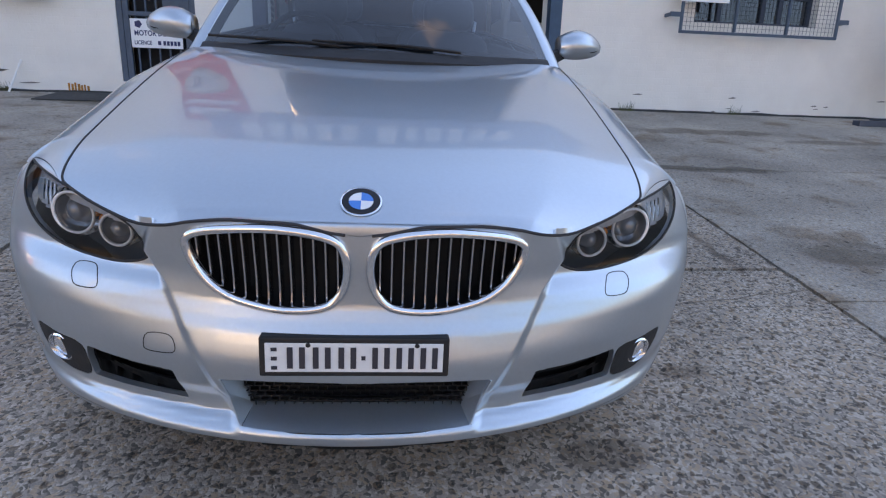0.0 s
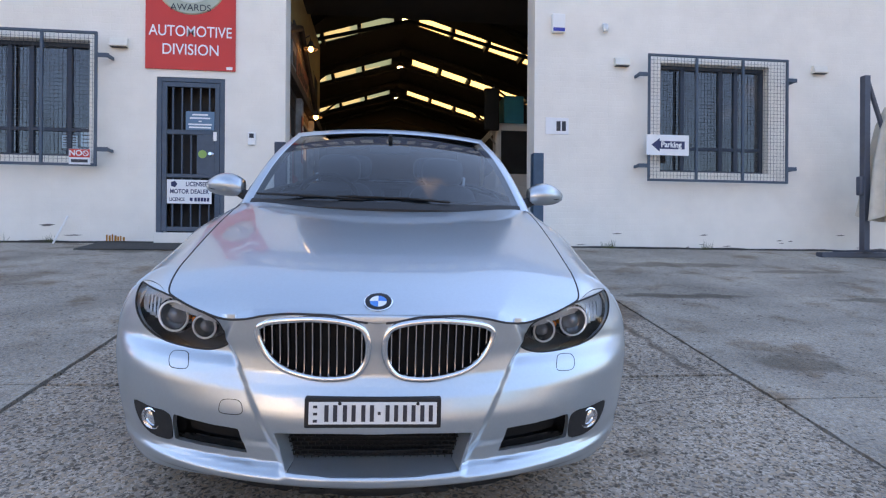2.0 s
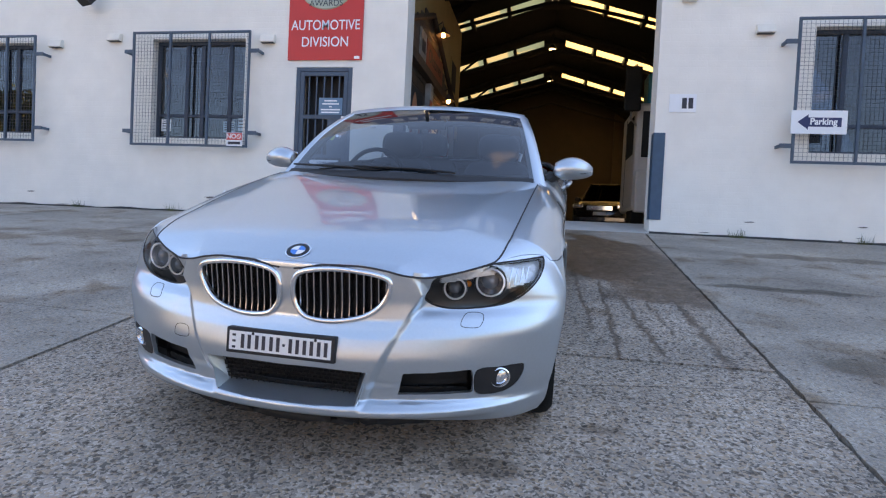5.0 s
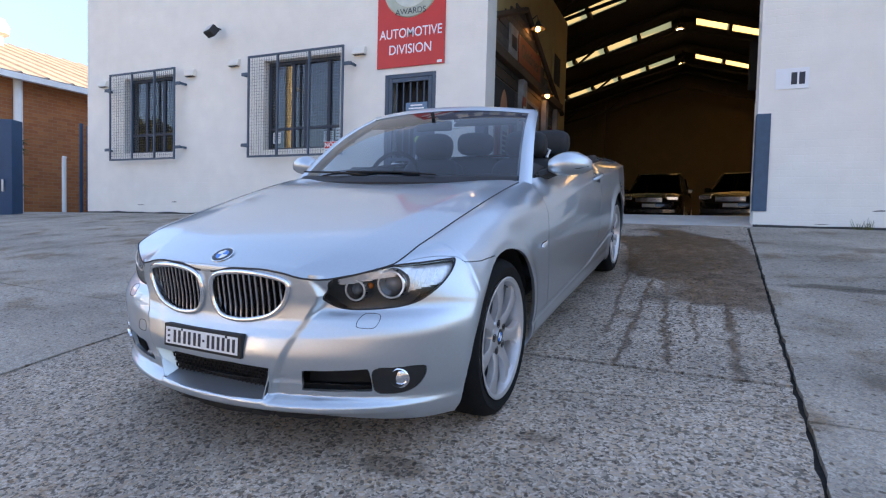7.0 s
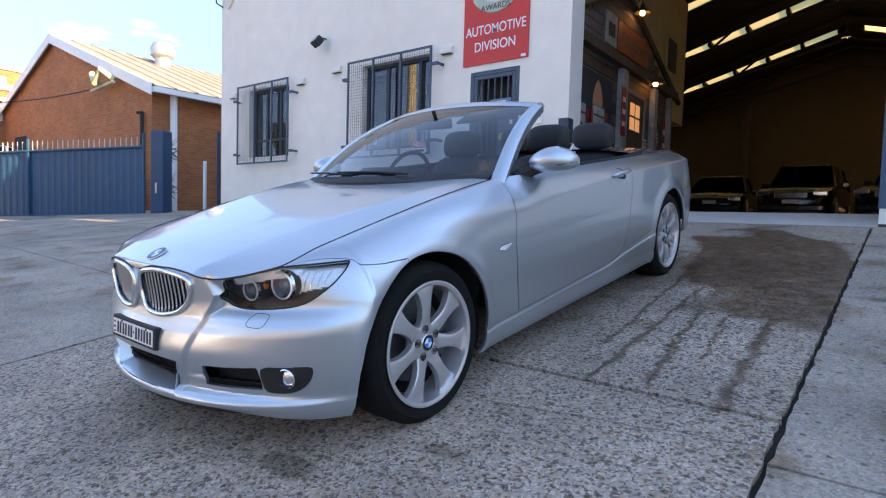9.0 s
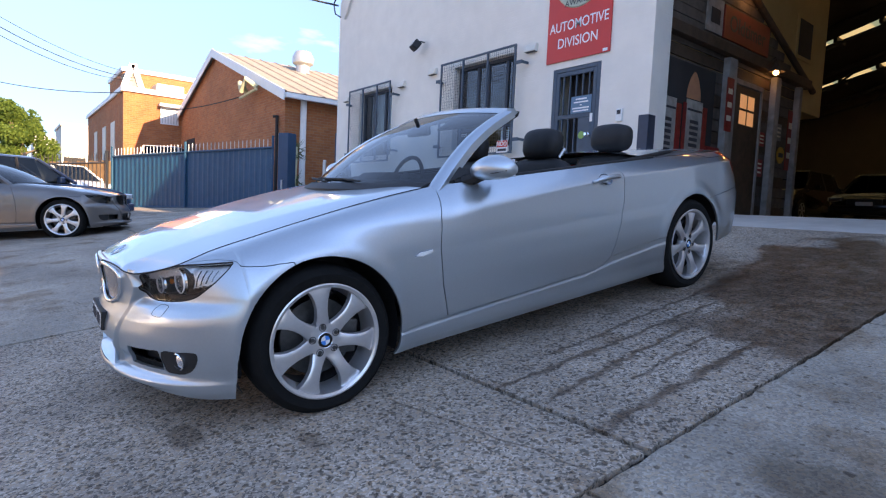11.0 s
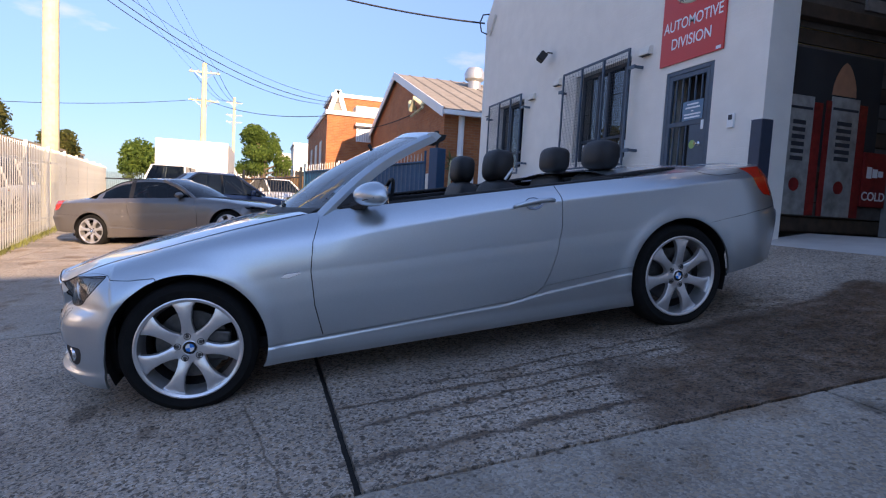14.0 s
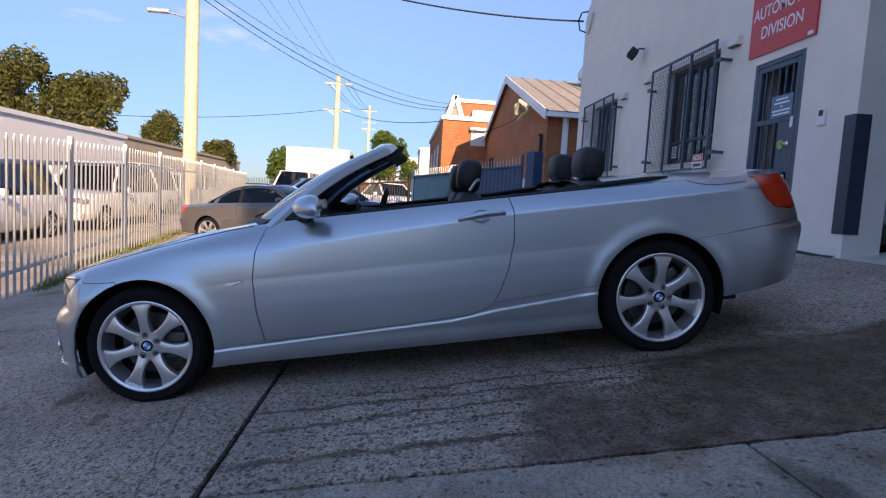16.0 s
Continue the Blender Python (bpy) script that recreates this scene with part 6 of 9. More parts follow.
for f in ((0, 1, 2, 3), (4, 7, 6, 5), (0, 4, 5, 1), (2, 6, 7, 3), (1, 5, 6, 2), (0, 3, 7, 4)):
    bm.faces.new([vs[i] for i in f])
tagged(part("pavement_apron", bm, M_apron), "pale trowelled concrete apron in the doorway", "apron", kind="structure")
tagged(part("wall_hall_back", box(HX0, HX1, HY1, HY1 + 0.3, 0.9, 9.8), M_hallwall), "brown hall back wall, darkened in colour to look dim", "wall", kind="structure")
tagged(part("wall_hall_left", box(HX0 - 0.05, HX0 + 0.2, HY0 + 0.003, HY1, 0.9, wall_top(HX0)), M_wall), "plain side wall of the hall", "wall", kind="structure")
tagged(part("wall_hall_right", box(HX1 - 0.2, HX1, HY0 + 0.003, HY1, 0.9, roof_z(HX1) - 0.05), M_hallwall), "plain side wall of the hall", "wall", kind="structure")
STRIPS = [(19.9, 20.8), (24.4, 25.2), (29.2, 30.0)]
rf = thing("ceiling", "gable roof darkened in colour, with yellowed translucent strips", "roof", kind="structure")
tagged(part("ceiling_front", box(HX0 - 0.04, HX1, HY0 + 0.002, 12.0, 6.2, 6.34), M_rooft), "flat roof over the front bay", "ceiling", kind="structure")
for x0, x1 in ((HX0 - 0.04, 1.2), (1.2, HX1)):
    bm = bmesh.new()
    e = x0 if x0 < 1 else x1
    vs = [bm.verts.new(p) for p in ((e, 12.0, 6.25), (1.2, 12.0, 6.25), (1.2, 17.0, roof_z(1.2) + 0.05), (e, 17.0, roof_z(e) + 0.05))]
    bm.faces.new(vs)
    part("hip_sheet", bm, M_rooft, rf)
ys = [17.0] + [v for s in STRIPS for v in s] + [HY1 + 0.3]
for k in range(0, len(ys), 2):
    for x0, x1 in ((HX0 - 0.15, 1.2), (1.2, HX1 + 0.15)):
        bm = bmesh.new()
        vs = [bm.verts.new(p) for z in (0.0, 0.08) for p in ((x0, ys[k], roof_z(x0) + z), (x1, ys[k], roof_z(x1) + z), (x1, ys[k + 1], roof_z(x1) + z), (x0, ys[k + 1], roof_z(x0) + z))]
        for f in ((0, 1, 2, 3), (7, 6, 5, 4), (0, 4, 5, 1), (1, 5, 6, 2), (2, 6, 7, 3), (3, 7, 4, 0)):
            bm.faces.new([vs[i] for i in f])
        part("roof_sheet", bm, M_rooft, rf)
for y0, y1 in STRIPS:
    for sgn in (-1, 1):
        for k in range(8):
            xa, xb = 1.2 + sgn * (0.45 + k * 1.28), 1.2 + sgn * (0.45 + k * 1.28 + 1.16)
            if not HX0 < xb < HX1:
                continue
            bm = bmesh.new()
            bm.faces.new([bm.verts.new((x, y, roof_z(x) + 0.03)) for x, y in ((xa, y0), (xb, y0), (xb, y1), (xa, y1))])
            part("roof_light", bm, M_sheet, rf, "yellowed translucent roof light")
            bm = bmesh.new()
            xc = xb + sgn * 0.12
            vs = [bm.verts.new(p) for z in (-0.12, 0.07) for p in ((xb, y0 - 0.01, roof_z(xb) + z), (xc, y0 - 0.01, roof_z(xc) + z), (xc, y1 + 0.01, roof_z(xc) + z), (xb, y1 + 0.01, roof_z(xb) + z))]
            for f in ((0, 1, 2, 3), (7, 6, 5, 4), (0, 4, 5, 1), (1, 5, 6, 2), (2, 6, 7, 3), (3, 7, 4, 0)):
                bm.faces.new([vs[i] for i in f])
            part("purlin_end", bm, M_steelb, rf)
    bm = bmesh.new()
    add_box(bm, 0.75, 1.65, y0 - 0.01, y1 + 0.01, roof_z(1.2) - 0.25, roof_z(1.2) + 0.07)
    part("ridge_cap", bm, M_steelb, rf)
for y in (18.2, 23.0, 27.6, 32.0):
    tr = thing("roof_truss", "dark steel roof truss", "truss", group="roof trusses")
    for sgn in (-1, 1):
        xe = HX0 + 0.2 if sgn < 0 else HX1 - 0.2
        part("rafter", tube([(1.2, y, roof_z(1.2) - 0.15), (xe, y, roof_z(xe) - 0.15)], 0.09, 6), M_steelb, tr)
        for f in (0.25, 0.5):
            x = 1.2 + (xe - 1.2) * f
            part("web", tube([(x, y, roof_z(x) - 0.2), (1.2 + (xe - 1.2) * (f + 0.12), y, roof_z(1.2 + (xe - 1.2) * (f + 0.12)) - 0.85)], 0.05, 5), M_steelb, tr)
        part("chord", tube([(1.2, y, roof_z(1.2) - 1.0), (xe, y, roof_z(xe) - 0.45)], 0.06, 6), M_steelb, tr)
for y in (18.8, 23.8, 28.7):
    lp = thing("high_bay_lamp", "lit high bay lamp under the ridge", "lamp", group="high bay lamps")
    part("stem", tube([(1.1, y, 9.66), (1.1, y, 9.2)], 0.03, 6), M_steelb, lp)
    part("reflector", lathe([(0.06, 9.20), (0.17, 9.03), (0.18, 9.03)], 20, "z", (1.1, y, 0), False), M_steelb, lp)
    part("bulb", lathe([(0.0, 8.95), (0.10, 8.97), (0.12, 9.01), (0.0, 9.04)], 20, "z", (1.1, y, 0), False), M_bay, lp)
for x in (-3.0, 4.9):
    tagged(part("wall_column", box(x - 0.15, x + 0.15, HY1 - 0.35, HY1 - 0.003, FLOOR, 9.0), M_hallwall), "steel column at the back wall", "column", kind="structure")

# ochre office block inside, with a mock pub front
tagged(part("wall_ochre_block", box(-2.85, -1.22, HY0 + 0.005, 14.5, FLOOR + 2.1, 6.4), M_ochre), "ochre painted office block inside the hall", "wall", kind="structure")
tagged(part("wall_block_lower", box(-2.85, -1.30, HY0 + 0.006, 13.2, FLOOR, FLOOR + 2.1), M_plank2), "dark lower wall behind the pub front", "wall", kind="structure")
ow = thing("window_4", "small dark window in the ochre wall", "window", kind="structure")
part("window_frame", box(-1.218, -1.19, 13.0, 13.75, 4.55, 5.35, 0.004), M_ochre, ow)
part("pane", box(-1.188, -1.184, 13.07, 13.68, 4.62, 5.28), M_dark, ow)
pf = thing("timber_pub_facade", "mock timber pub front with posters, gable and porch", "pub front")
PX = -1.21
for k in range(14):
    z = FLOOR + 0.02 + k * 0.185
    part("plank", box(PX, PX + 0.022, HY0 + 0.1, 13.15, z, z + 0.168, 0.004), M_plank if k % 3 else M_plank2, pf)
for k in range(7):
    z = 4.20 + k * 0.158
    half = 2.3 * (1 - k / 7.4)
    part("gable_plank", box(PX, PX + 0.03, max(HY0 + 0.05, 10.5 - half), 10.5 + half, z, z + 0.148, 0.004), M_plank, pf)
for sgn in (-1, 1):
    part("gable_board", tube([(PX + 0.08, 10.5, 5.32), (PX + 0.08, 10.5 + sgn * (2.05 if sgn < 0 else 3.3), 5.32 - (0.82 if sgn < 0 else 1.30))], 0.055, 6), M_plank2, pf)
part("porch_beam", box(PX + 0.03, PX + 0.16, HY0 + 0.05, 13.5, 4.02, 4.18, 0.01), M_plank2, pf)
for y, w_ in ((10.42, 0.13), (12.12, 0.10), (13.12, 0.06)):
    part("post", box(PX + 0.022, PX + 0.13, y - w_, y + w_, FLOOR, 4.0, 0.01), M_post, pf, "pale porch post")
dr2 = new("pub_door")
dr2.parent = pf
dr2["label"] = "dark pub door with four lit panes"
part("leaf", box(PX + 0.024, PX + 0.06, 10.68, 11.58, FLOOR + 0.02, 3.66, 0.005), M_plank2, dr2)
for y0, y1, z0, z1 in ((10.60, 10.67, FLOOR, 3.75), (11.59, 11.66, FLOOR, 3.75), (10.60, 11.66, 3.67, 3.75)):
    part("door_frame", box(PX + 0.023, PX + 0.075, y0, y1, z0, z1, 0.005), M_post, dr2)
M_lit = mat("lit_pane", (0.8, 0.45, 0.2), 0.4, vary=0.1, scale=10, emit=(1.0, 0.50, 0.22), strength=0.12)
for yy in (10.86, 11.14):
    for zz in (3.05, 3.31):
        part("pane", box(PX + 0.061, PX + 0.066, yy, yy + 0.23, zz, zz + 0.22), M_lit, dr2)
part("shop_window", box(PX + 0.024, PX + 0.04, 8.62, 10.05, 2.35, 3.72, 0.004), M_dark, pf, "dark shop window")
M_arch = mat("peach_paint", (0.42, 0.20, 0.12), 0.5, vary=0.15, scale=9)
bm = bmesh.new()
half_ = [(0.0, 0.40), (0.05, 0.37), (0.10, 0.31), (0.15, 0.22), (0.185, 0.12), (0.20, 0.0)]
bm.faces.new([bm.verts.new((PX + 0.045, 9.42 + a, 3.22 + b)) for a, b in half_ + [(-a, b) for a, b in half_[:0:-1]]])
bm.normal_update()
bmesh.ops.solidify(bm, geom=bm.faces, thickness=0.006)
part("arched_picture", bm, M_arch, pf, "pointed peach-coloured picture")
sb = thing("pub_sign", "red painted pub sign with script lettering", "sign")
# the plate's red is darkened for the dim hall
part("plate", box(PX + 0.031, PX + 0.06, 10.15, 11.75, 4.28, 4.78, 0.004), mat("dimmed_sign_red", (0.22, 0.03, 0.02), 0.5, vary=0.15, scale=8), sb)
part("picture", box(PX + 0.031, PX + 0.06, 9.62, 10.10, 4.28, 4.80, 0.004), M_post, sb)
part("car_shape", box(PX + 0.061, PX + 0.065, 9.72, 10.0, 4.42, 4.64, 0.001), M_dark, sb)
text_mesh("lettering", "Oldtimer", 0.34, M_plank, Matrix.Translation((PX + 0.062, 10.95, 4.53)) @ Matrix.Rotation(math.pi / 2, 4, "Z"), sb, 0.001, bold=0.004)
# worn prints, with the hall's dimness put into their colours as well
M_pred = mat("dimmed_poster_red", (0.22, 0.016, 0.014), 0.5, vary=0.35, scale=14)
M_fade = mat("dimmed_faded_print", (0.30, 0.29, 0.27), 0.6, vary=0.4, scale=9)
for y0, y1, z0, z1 in ((8.52, 8.94, 1.75, 3.16), (9.22, 9.68, 1.75, 3.20)):
    pp = thing("fuel_pump_picture", "picture of an old fuel pump in red and cream", "picture", group="pump pictures")
    part("panel", box(PX + 0.05, PX + 0.065, y0, y1, z0, z1, 0.003), M_fade, pp)
    part("side", box(PX + 0.05, PX + 0.066, y1 + 0.001, y1 + 0.14, z0, z1 - 0.06, 0.003), M_pred, pp)
    part("side", box(PX + 0.05, PX + 0.066, y0 - 0.08, y0 - 0.001, z0, z1 - 0.06, 0.003), M_pred, pp)
    part("cap_band", box(PX + 0.066, PX + 0.069, y0 + 0.02, y1 - 0.02, z1 - 0.16, z1 - 0.13), M_ink, pp)
    for j in range(6):
        part("print", box(PX + 0.066, PX + 0.068, y0 + 0.11, y1 - 0.11, z1 - 0.34 - j * 0.085, z1 - 0.29 - j * 0.085), M_ink, pp)
    part("crest", lathe([(0.0, PX + 0.066), (0.08, PX + 0.066), (0.08, PX + 0.069)], 16, "x", (0, (y0 + y1) / 2, z0 + 0.36), False), M_pred, pp)
ck = thing("drinks_sign", "red drinks panel with white script band", "sign")
part("panel", box(PX + 0.05, PX + 0.075, 9.84, 10.26, 1.90, 2.58, 0.004), M_pred, ck)
for k in range(3):
    part("script_band", box(PX + 0.076, PX + 0.079, 9.90 + 0.10 * k, 9.985 + 0.10 * k, 2.26 + 0.012 * k, 2.40 - 0.02 * k), M_paper, ck, "white script band")
text_mesh("lettering", "COLD", 0.15, M_paper, Matrix.Translation((PX + 0.077, 10.05, 2.03)) @ Matrix.Rotation(math.pi / 2, 4, "Z"), ck, 0.001, bold=0.003)
yr_ = thing("enamel_disc", "round yellow enamel sign with dark print", "sign")
part("plate", lathe([(0.0, PX + 0.040), (0.15, PX + 0.040), (0.15, PX + 0.023)], 24, "x", (0, 12.66, 2.70), False), M_yellow, yr_)
part("print", box(PX + 0.0405, PX + 0.043, 12.56, 12.76, 2.66, 2.74), M_ink, yr_)
for y, z0, z1, mt in ((10.33, 2.85, 3.68, M_pred), (11.82, 2.25, 2.55, M_pred), (11.82, 2.78, 3.02, M_pred), (12.98, 2.45, 3.55, M_pred), (12.5, 2.95, 3.25, M_post)):
    ps = thing("enamel_sign", "small old enamel advertising sign on the planks", "sign", group="enamel signs")
    part("plate", box(PX + 0.132 if y < 10.4 else PX + 0.024, PX + 0.142 if y < 10.4 else PX + 0.036, y - 0.10, y + 0.12, z0, z1, 0.003), mt, ps)
    bars_n = 3
    for j in range(bars_n):
        zz = z0 + (z1 - z0) * (0.2 + 0.25 * j)
        part("print", box(PX + (0.1425 if y < 10.4 else 0.0365), PX + (0.145 if y < 10.4 else 0.039), y - 0.06, y + 0.08, zz, zz + (z1 - z0) * 0.1), M_cream, ps)


def barn_lamp(x, y, z, reach):
    b = thing("barn_lamp", "small black gooseneck lamp, lit warm", "lamp", group="barn lamps")
    part("arm", tube([(PX, y, z + 0.12), (x - 0.02, y, z + 0.25), (x, y, z + 0.14)], 0.012, 6), M_steelb, b)
    part("shade", lathe([(0.03, z + 0.14), (0.05, z + 0.08), (0.13, z + 0.0), (0.135, z - 0.01)], 18, "z", (x, y, 0), False), M_steelb, b, auto=40)
    part("bulb", lathe([(0.0, z - 0.06), (0.035, z - 0.045), (0.045, z - 0.01), (0.03, z + 0.03), (0.0, z + 0.04)], 14, "z", (x, y, 0), False), M_bulb, b, auto=60)


barn_lamp(-1.0, 10.85, 5.08, 0.2)
barn_lamp(-1.0, 11.75, 4.02, 0.2)

# tip of a parked lorry just inside the doorway
lo = thing("parked_lorry", "parked white lorry with a tall black door mirror", "lorry", Matrix.Translation((0.72, 3.9, 0)))
part("cab", box(2.36, 4.40, 9.65, 11.8, FLOOR + 0.45, 4.45, 0.08), M_white, lo)
part("bonnet", box(2.38, 4.38, 9.48, 9.66, FLOOR + 0.40, 2.9, 0.05), M_white, lo)
part("side_window", box(2.350, 2.358, 9.95, 11.0, 3.3, 4.2), M_dark, lo)
part("windscreen", box(2.50, 4.26, 9.640, 9.648, 3.2, 4.25), M_dark, lo)
part("door_seam", box(2.350, 2.357, 11.08, 11.10, FLOOR + 0.6, 4.3), M_ink, lo)
for x in (2.55, 4.2):
    part("tyre", lathe([(0.22, -0.14), (0.46, -0.14), (0.50, -0.10), (0.50, 0.10), (0.46, 0.14), (0.22, 0.14)], 32, "x", (x, 10.4, FLOOR + 0.50)), M_black, lo, auto=40)
part("mirror_arm", tube([(2.40, 9.75, 3.9), (2.22, 9.55, 4.05), (2.20, 9.48, 4.2), (2.20, 9.48, 5.2), (2.30, 9.6, 5.3), (2.45, 9.8, 4.4)], 0.02, 8), M_galv, lo, "grey mirror arm")
part("mirror", box(2.03, 2.40, 9.36, 9.46, 4.19, 5.20, 0.04), M_black, lo, "tall black mirror")
part("roof_box", box(2.60, 3.1, 9.8, 10.4, 4.452, 5.15, 0.02), mat("teal_paint", (0.02, 0.28, 0.38), 0.5, vary=0.1), lo, "teal box on the cab")


# ---------------------------------------------------------------- other vehicles
M_carblack = mat("black_car_paint", (0.012, 0.012, 0.014), 0.25, vary=0.05, coat=1.0)
M_carwhite = mat("white_car_paint", (0.78, 0.78, 0.77), 0.3, vary=0.03, coat=0.8)
M_cargrey = mat("brown_grey_car_paint", (0.17, 0.155, 0.145), 0.35, 0.6, vary=0.03, scale=600, coat=1.0)
M_carblue = mat("dark_blue_car_paint", (0.03, 0.05, 0.10), 0.3, 0.4, vary=0.03, coat=1.0)
M_tint = glass_mat("tinted_car_glass", (0.30, 0.36, 0.36), 0.28)
M_lampw = mat("lamp_reflector", (0.75, 0.77, 0.8), 0.15, 0.9, vary=0.05, scale=60)


def simple_car(name, label, m, L, W, H, belt, paint, style="suv", group=""):
    """A parked car: shaped body, glazed cabin, wheels, lamps, mirrors, plate. Nose towards -y, ground at z = 0."""
    c = thing(name, label, "car", m, group)
    hw = W / 2
    ys = [-L / 2, -L / 2 + 0.12, -L / 2 + 0.45, -L * 0.22, 0, L * 0.25, L / 2 - 0.4, L / 2 - 0.1, L / 2]
    hood = belt - 0.02
    zt = [belt - 0.32, belt - 0.20, belt - 0.10, hood, belt, belt + 0.02, belt + 0.02, belt - 0.05, belt - 0.2]
    wd = [hw * 0.72, hw * 0.88, hw * 0.97, hw, hw, hw, hw * 0.97, hw * 0.9, hw * 0.8]
    bm = bmesh.new()
    rings = []
    for y, z, w in zip(ys, zt, wd):
        prof = [(w * 0.86, 0.24), (w * 0.97, 0.34), (w, belt * 0.55), (w * 0.985, z - 0.12), (w * 0.93, z - 0.03), (w * 0.75, z), (0, z + 0.03)]
        ring = [bm.verts.new((x, y, zz)) for x, zz in prof] + [bm.verts.new((-x, y, zz)) for x, zz in prof[-2::-1]]
        rings.append(ring)
    n = len(rings[0])
    for A, B in zip(rings, rings[1:]):
        for j in range(n - 1):
            bm.faces.new((A[j], A[j + 1], B[j + 1], B[j]))
        bm.faces.new((A[n - 1], A[0], B[0], B[n - 1]))
    bm.faces.new(rings[0])
    bm.faces.new(rings[-1])
    part("body", bm, paint, c, auto=45)
    tail = L / 2 - (0.25 if style in ("suv", "van") else 0.75)
    f0, f1 = -L * 0.20, -L * 0.20 + (0.75 if style != "van" else 0.5)
    r1 = tail - (0.25 if style in ("suv", "van") else 0.7)
    bw, tw = hw * 0.90, hw * 0.70
    base = [(-bw, f0), (bw, f0), (bw, tail), (-bw, tail)]
    top = [(-tw, f1), (tw, f1), (tw, r1), (-tw, r1)]
    zb_, zt_ = belt - 0.02, H - 0.05
    B = [Vector((x, y, zb_)) for x, y in base]
    T = [Vector((x, y, zt_)) for x, y in top]
    bm = bmesh.new()
    rr = []
    for f, z in ((1.0, zt_), (0.96, zt_ + 0.03), (0.8, zt_ + 0.05)):
        cx, cy = 0, (f1 + r1) / 2
        rr.append([bm.verts.new((cx + (t.x - cx) * f, cy + (t.y - cy) * f, z)) for t in T])
    for A, C in zip(rr, rr[1:]):
        for j in range(4):
            bm.faces.new((A[j], A[(j + 1) % 4], C[(j + 1) % 4], C[j]))
    bm.faces.new(rr[-1])
    bm.faces.new(rr[0])
    part("roof", bm, paint, c, auto=45)
    for i, nm in enumerate(("windscreen", "side_window", "rear_window", "side_window")):
        a, b_, t0, t1 = B[i], B[(i + 1) % 4], T[i], T[(i + 1) % 4]
        bm = bmesh.new()
        q = [a.lerp(b_, 0.04).lerp(t0.lerp(t1, 0.06), 0.03), a.lerp(b_, 0.96).lerp(t0.lerp(t1, 0.94), 0.03), t0.lerp(t1, 0.94), t0.lerp(t1, 0.06)]
        bm.faces.new([bm.verts.new(p) for p in q])
        face_out(part(nm, bm, M_tint, c, "dark tinted glass"), (0, (f0 + tail) / 2, belt))
    for i in range(4):
        part("pillar", tube([B[i], T[i]], 0.035, 6), paint, c)
    for sx in (-1, 1):
        ym = (f1 + r1) / 2 - 0.1
        part("pillar", tube([(sx * bw, ym, zb_), (sx * tw, ym, zt_)], 0.03, 6), M_black, c)
        part("mirror", box(min(sx * hw, sx * (hw + 0.18)), max(sx * hw, sx * (hw + 0.18)), f0 + 0.35, f0 + 0.47, belt - 0.02, belt + 0.12, 0.03), paint, c)
        part("headlamp", box(sx * hw * 0.72 - 0.17, sx * hw * 0.72 + 0.17, -L / 2 + 0.02, -L / 2 + 0.22, belt - 0.34, belt - 0.20, 0.03), M_lampw, c, "bright headlamp")
        part("tail_lamp", box(sx * hw * 0.78 - 0.08, sx * hw * 0.78 + 0.08, L / 2 - 0.2, L / 2 - 0.02, belt - 0.28, belt - 0.06, 0.02), M_redlens, c, "red tail lamp")
        for yw in (-L * 0.31, L * 0.29):
            part("tyre", lathe([(0.20, -0.10), (0.31, -0.10), (0.33, -0.06), (0.33, 0.06), (0.31, 0.10), (0.20, 0.10)], 28, "x", (sx * (hw - 0.09), yw, 0.33)), M_black, c, auto=40)
            rm = bmesh.new()
            for k in range(6):
                a = 2 * math.pi * k / 6
                add_box(rm, -0.02, 0.015, 0.03, 0.215, -0.028, 0.028, 0.0, m=Matrix.Translation((sx * (hw + 0.005), yw, 0.33)) @ Matrix.Rotation(a, 4, "X"))
            add_lathe(rm, [(0.20, sx * (hw + 0.01)), (0.225, sx * (hw + 0.014)), (0.225, sx * (hw - 0.05))], 28, "x", (0, yw, 0.33))
            part("rim", rm, M_alloy, c, "silver rim")
    part("grille", box(-hw * 0.42, hw * 0.42, -L / 2 - 0.015, -L / 2 + 0.05, belt - 0.40, belt - 0.24, 0.02), M_chrome if style == "suv" else M_black, c)
    part("number_plate", box(-0.19, 0.19, -L / 2 - 0.025, -L / 2 - 0.005, 0.48, 0.58, 0.003), M_paper, c, "white number plate")
    part("bumper", box(-hw * 0.86, hw * 0.86, -L / 2 - 0.05, -L / 2 + 0.2, 0.26, 0.46, 0.05), paint, c)
    return c


def on_floor(x, y, rz):
    return pose(x, y, FLOOR, 0, 0, rz)


for x, y, rz, st, L, H in ((0.75, 20.9, -4, "suv", 4.7, 1.72), (-1.7, 21.4, 3, "sedan", 4.5, 1.48), (-4.2, 21.2, 0, "suv", 4.5, 1.62), (3.35, 20.1, -14, "suv", 4.7, 1.66), (6.0, 21.0, 0, "sedan", 4.5, 1.46)):
    simple_car("stored_car", "dark car parked in the dim hall", on_floor(x, y, rz), L, 1.86, H, 1.02 if st == "suv" else 0.9, M_carblack, st, "cars stored in the hall")


# ---------------------------------------------------------------- grey coupe parked in the yard: same bodywork under a fixed roof
cy_ = Vector((-0.382, -0.925, -0.083)).normalized()
cx_ = Vector((-0.925, 0.382, 0)).normalized()
GREY_M = Matrix.Translation((-8.13, 2.42, 0.675)) @ Matrix((cx_, cy_, cx_.cross(cy_))).transposed().to_4x4()
coupe = copy_thing(CAR, GREY_M)
coupe.name = "coupe_car"
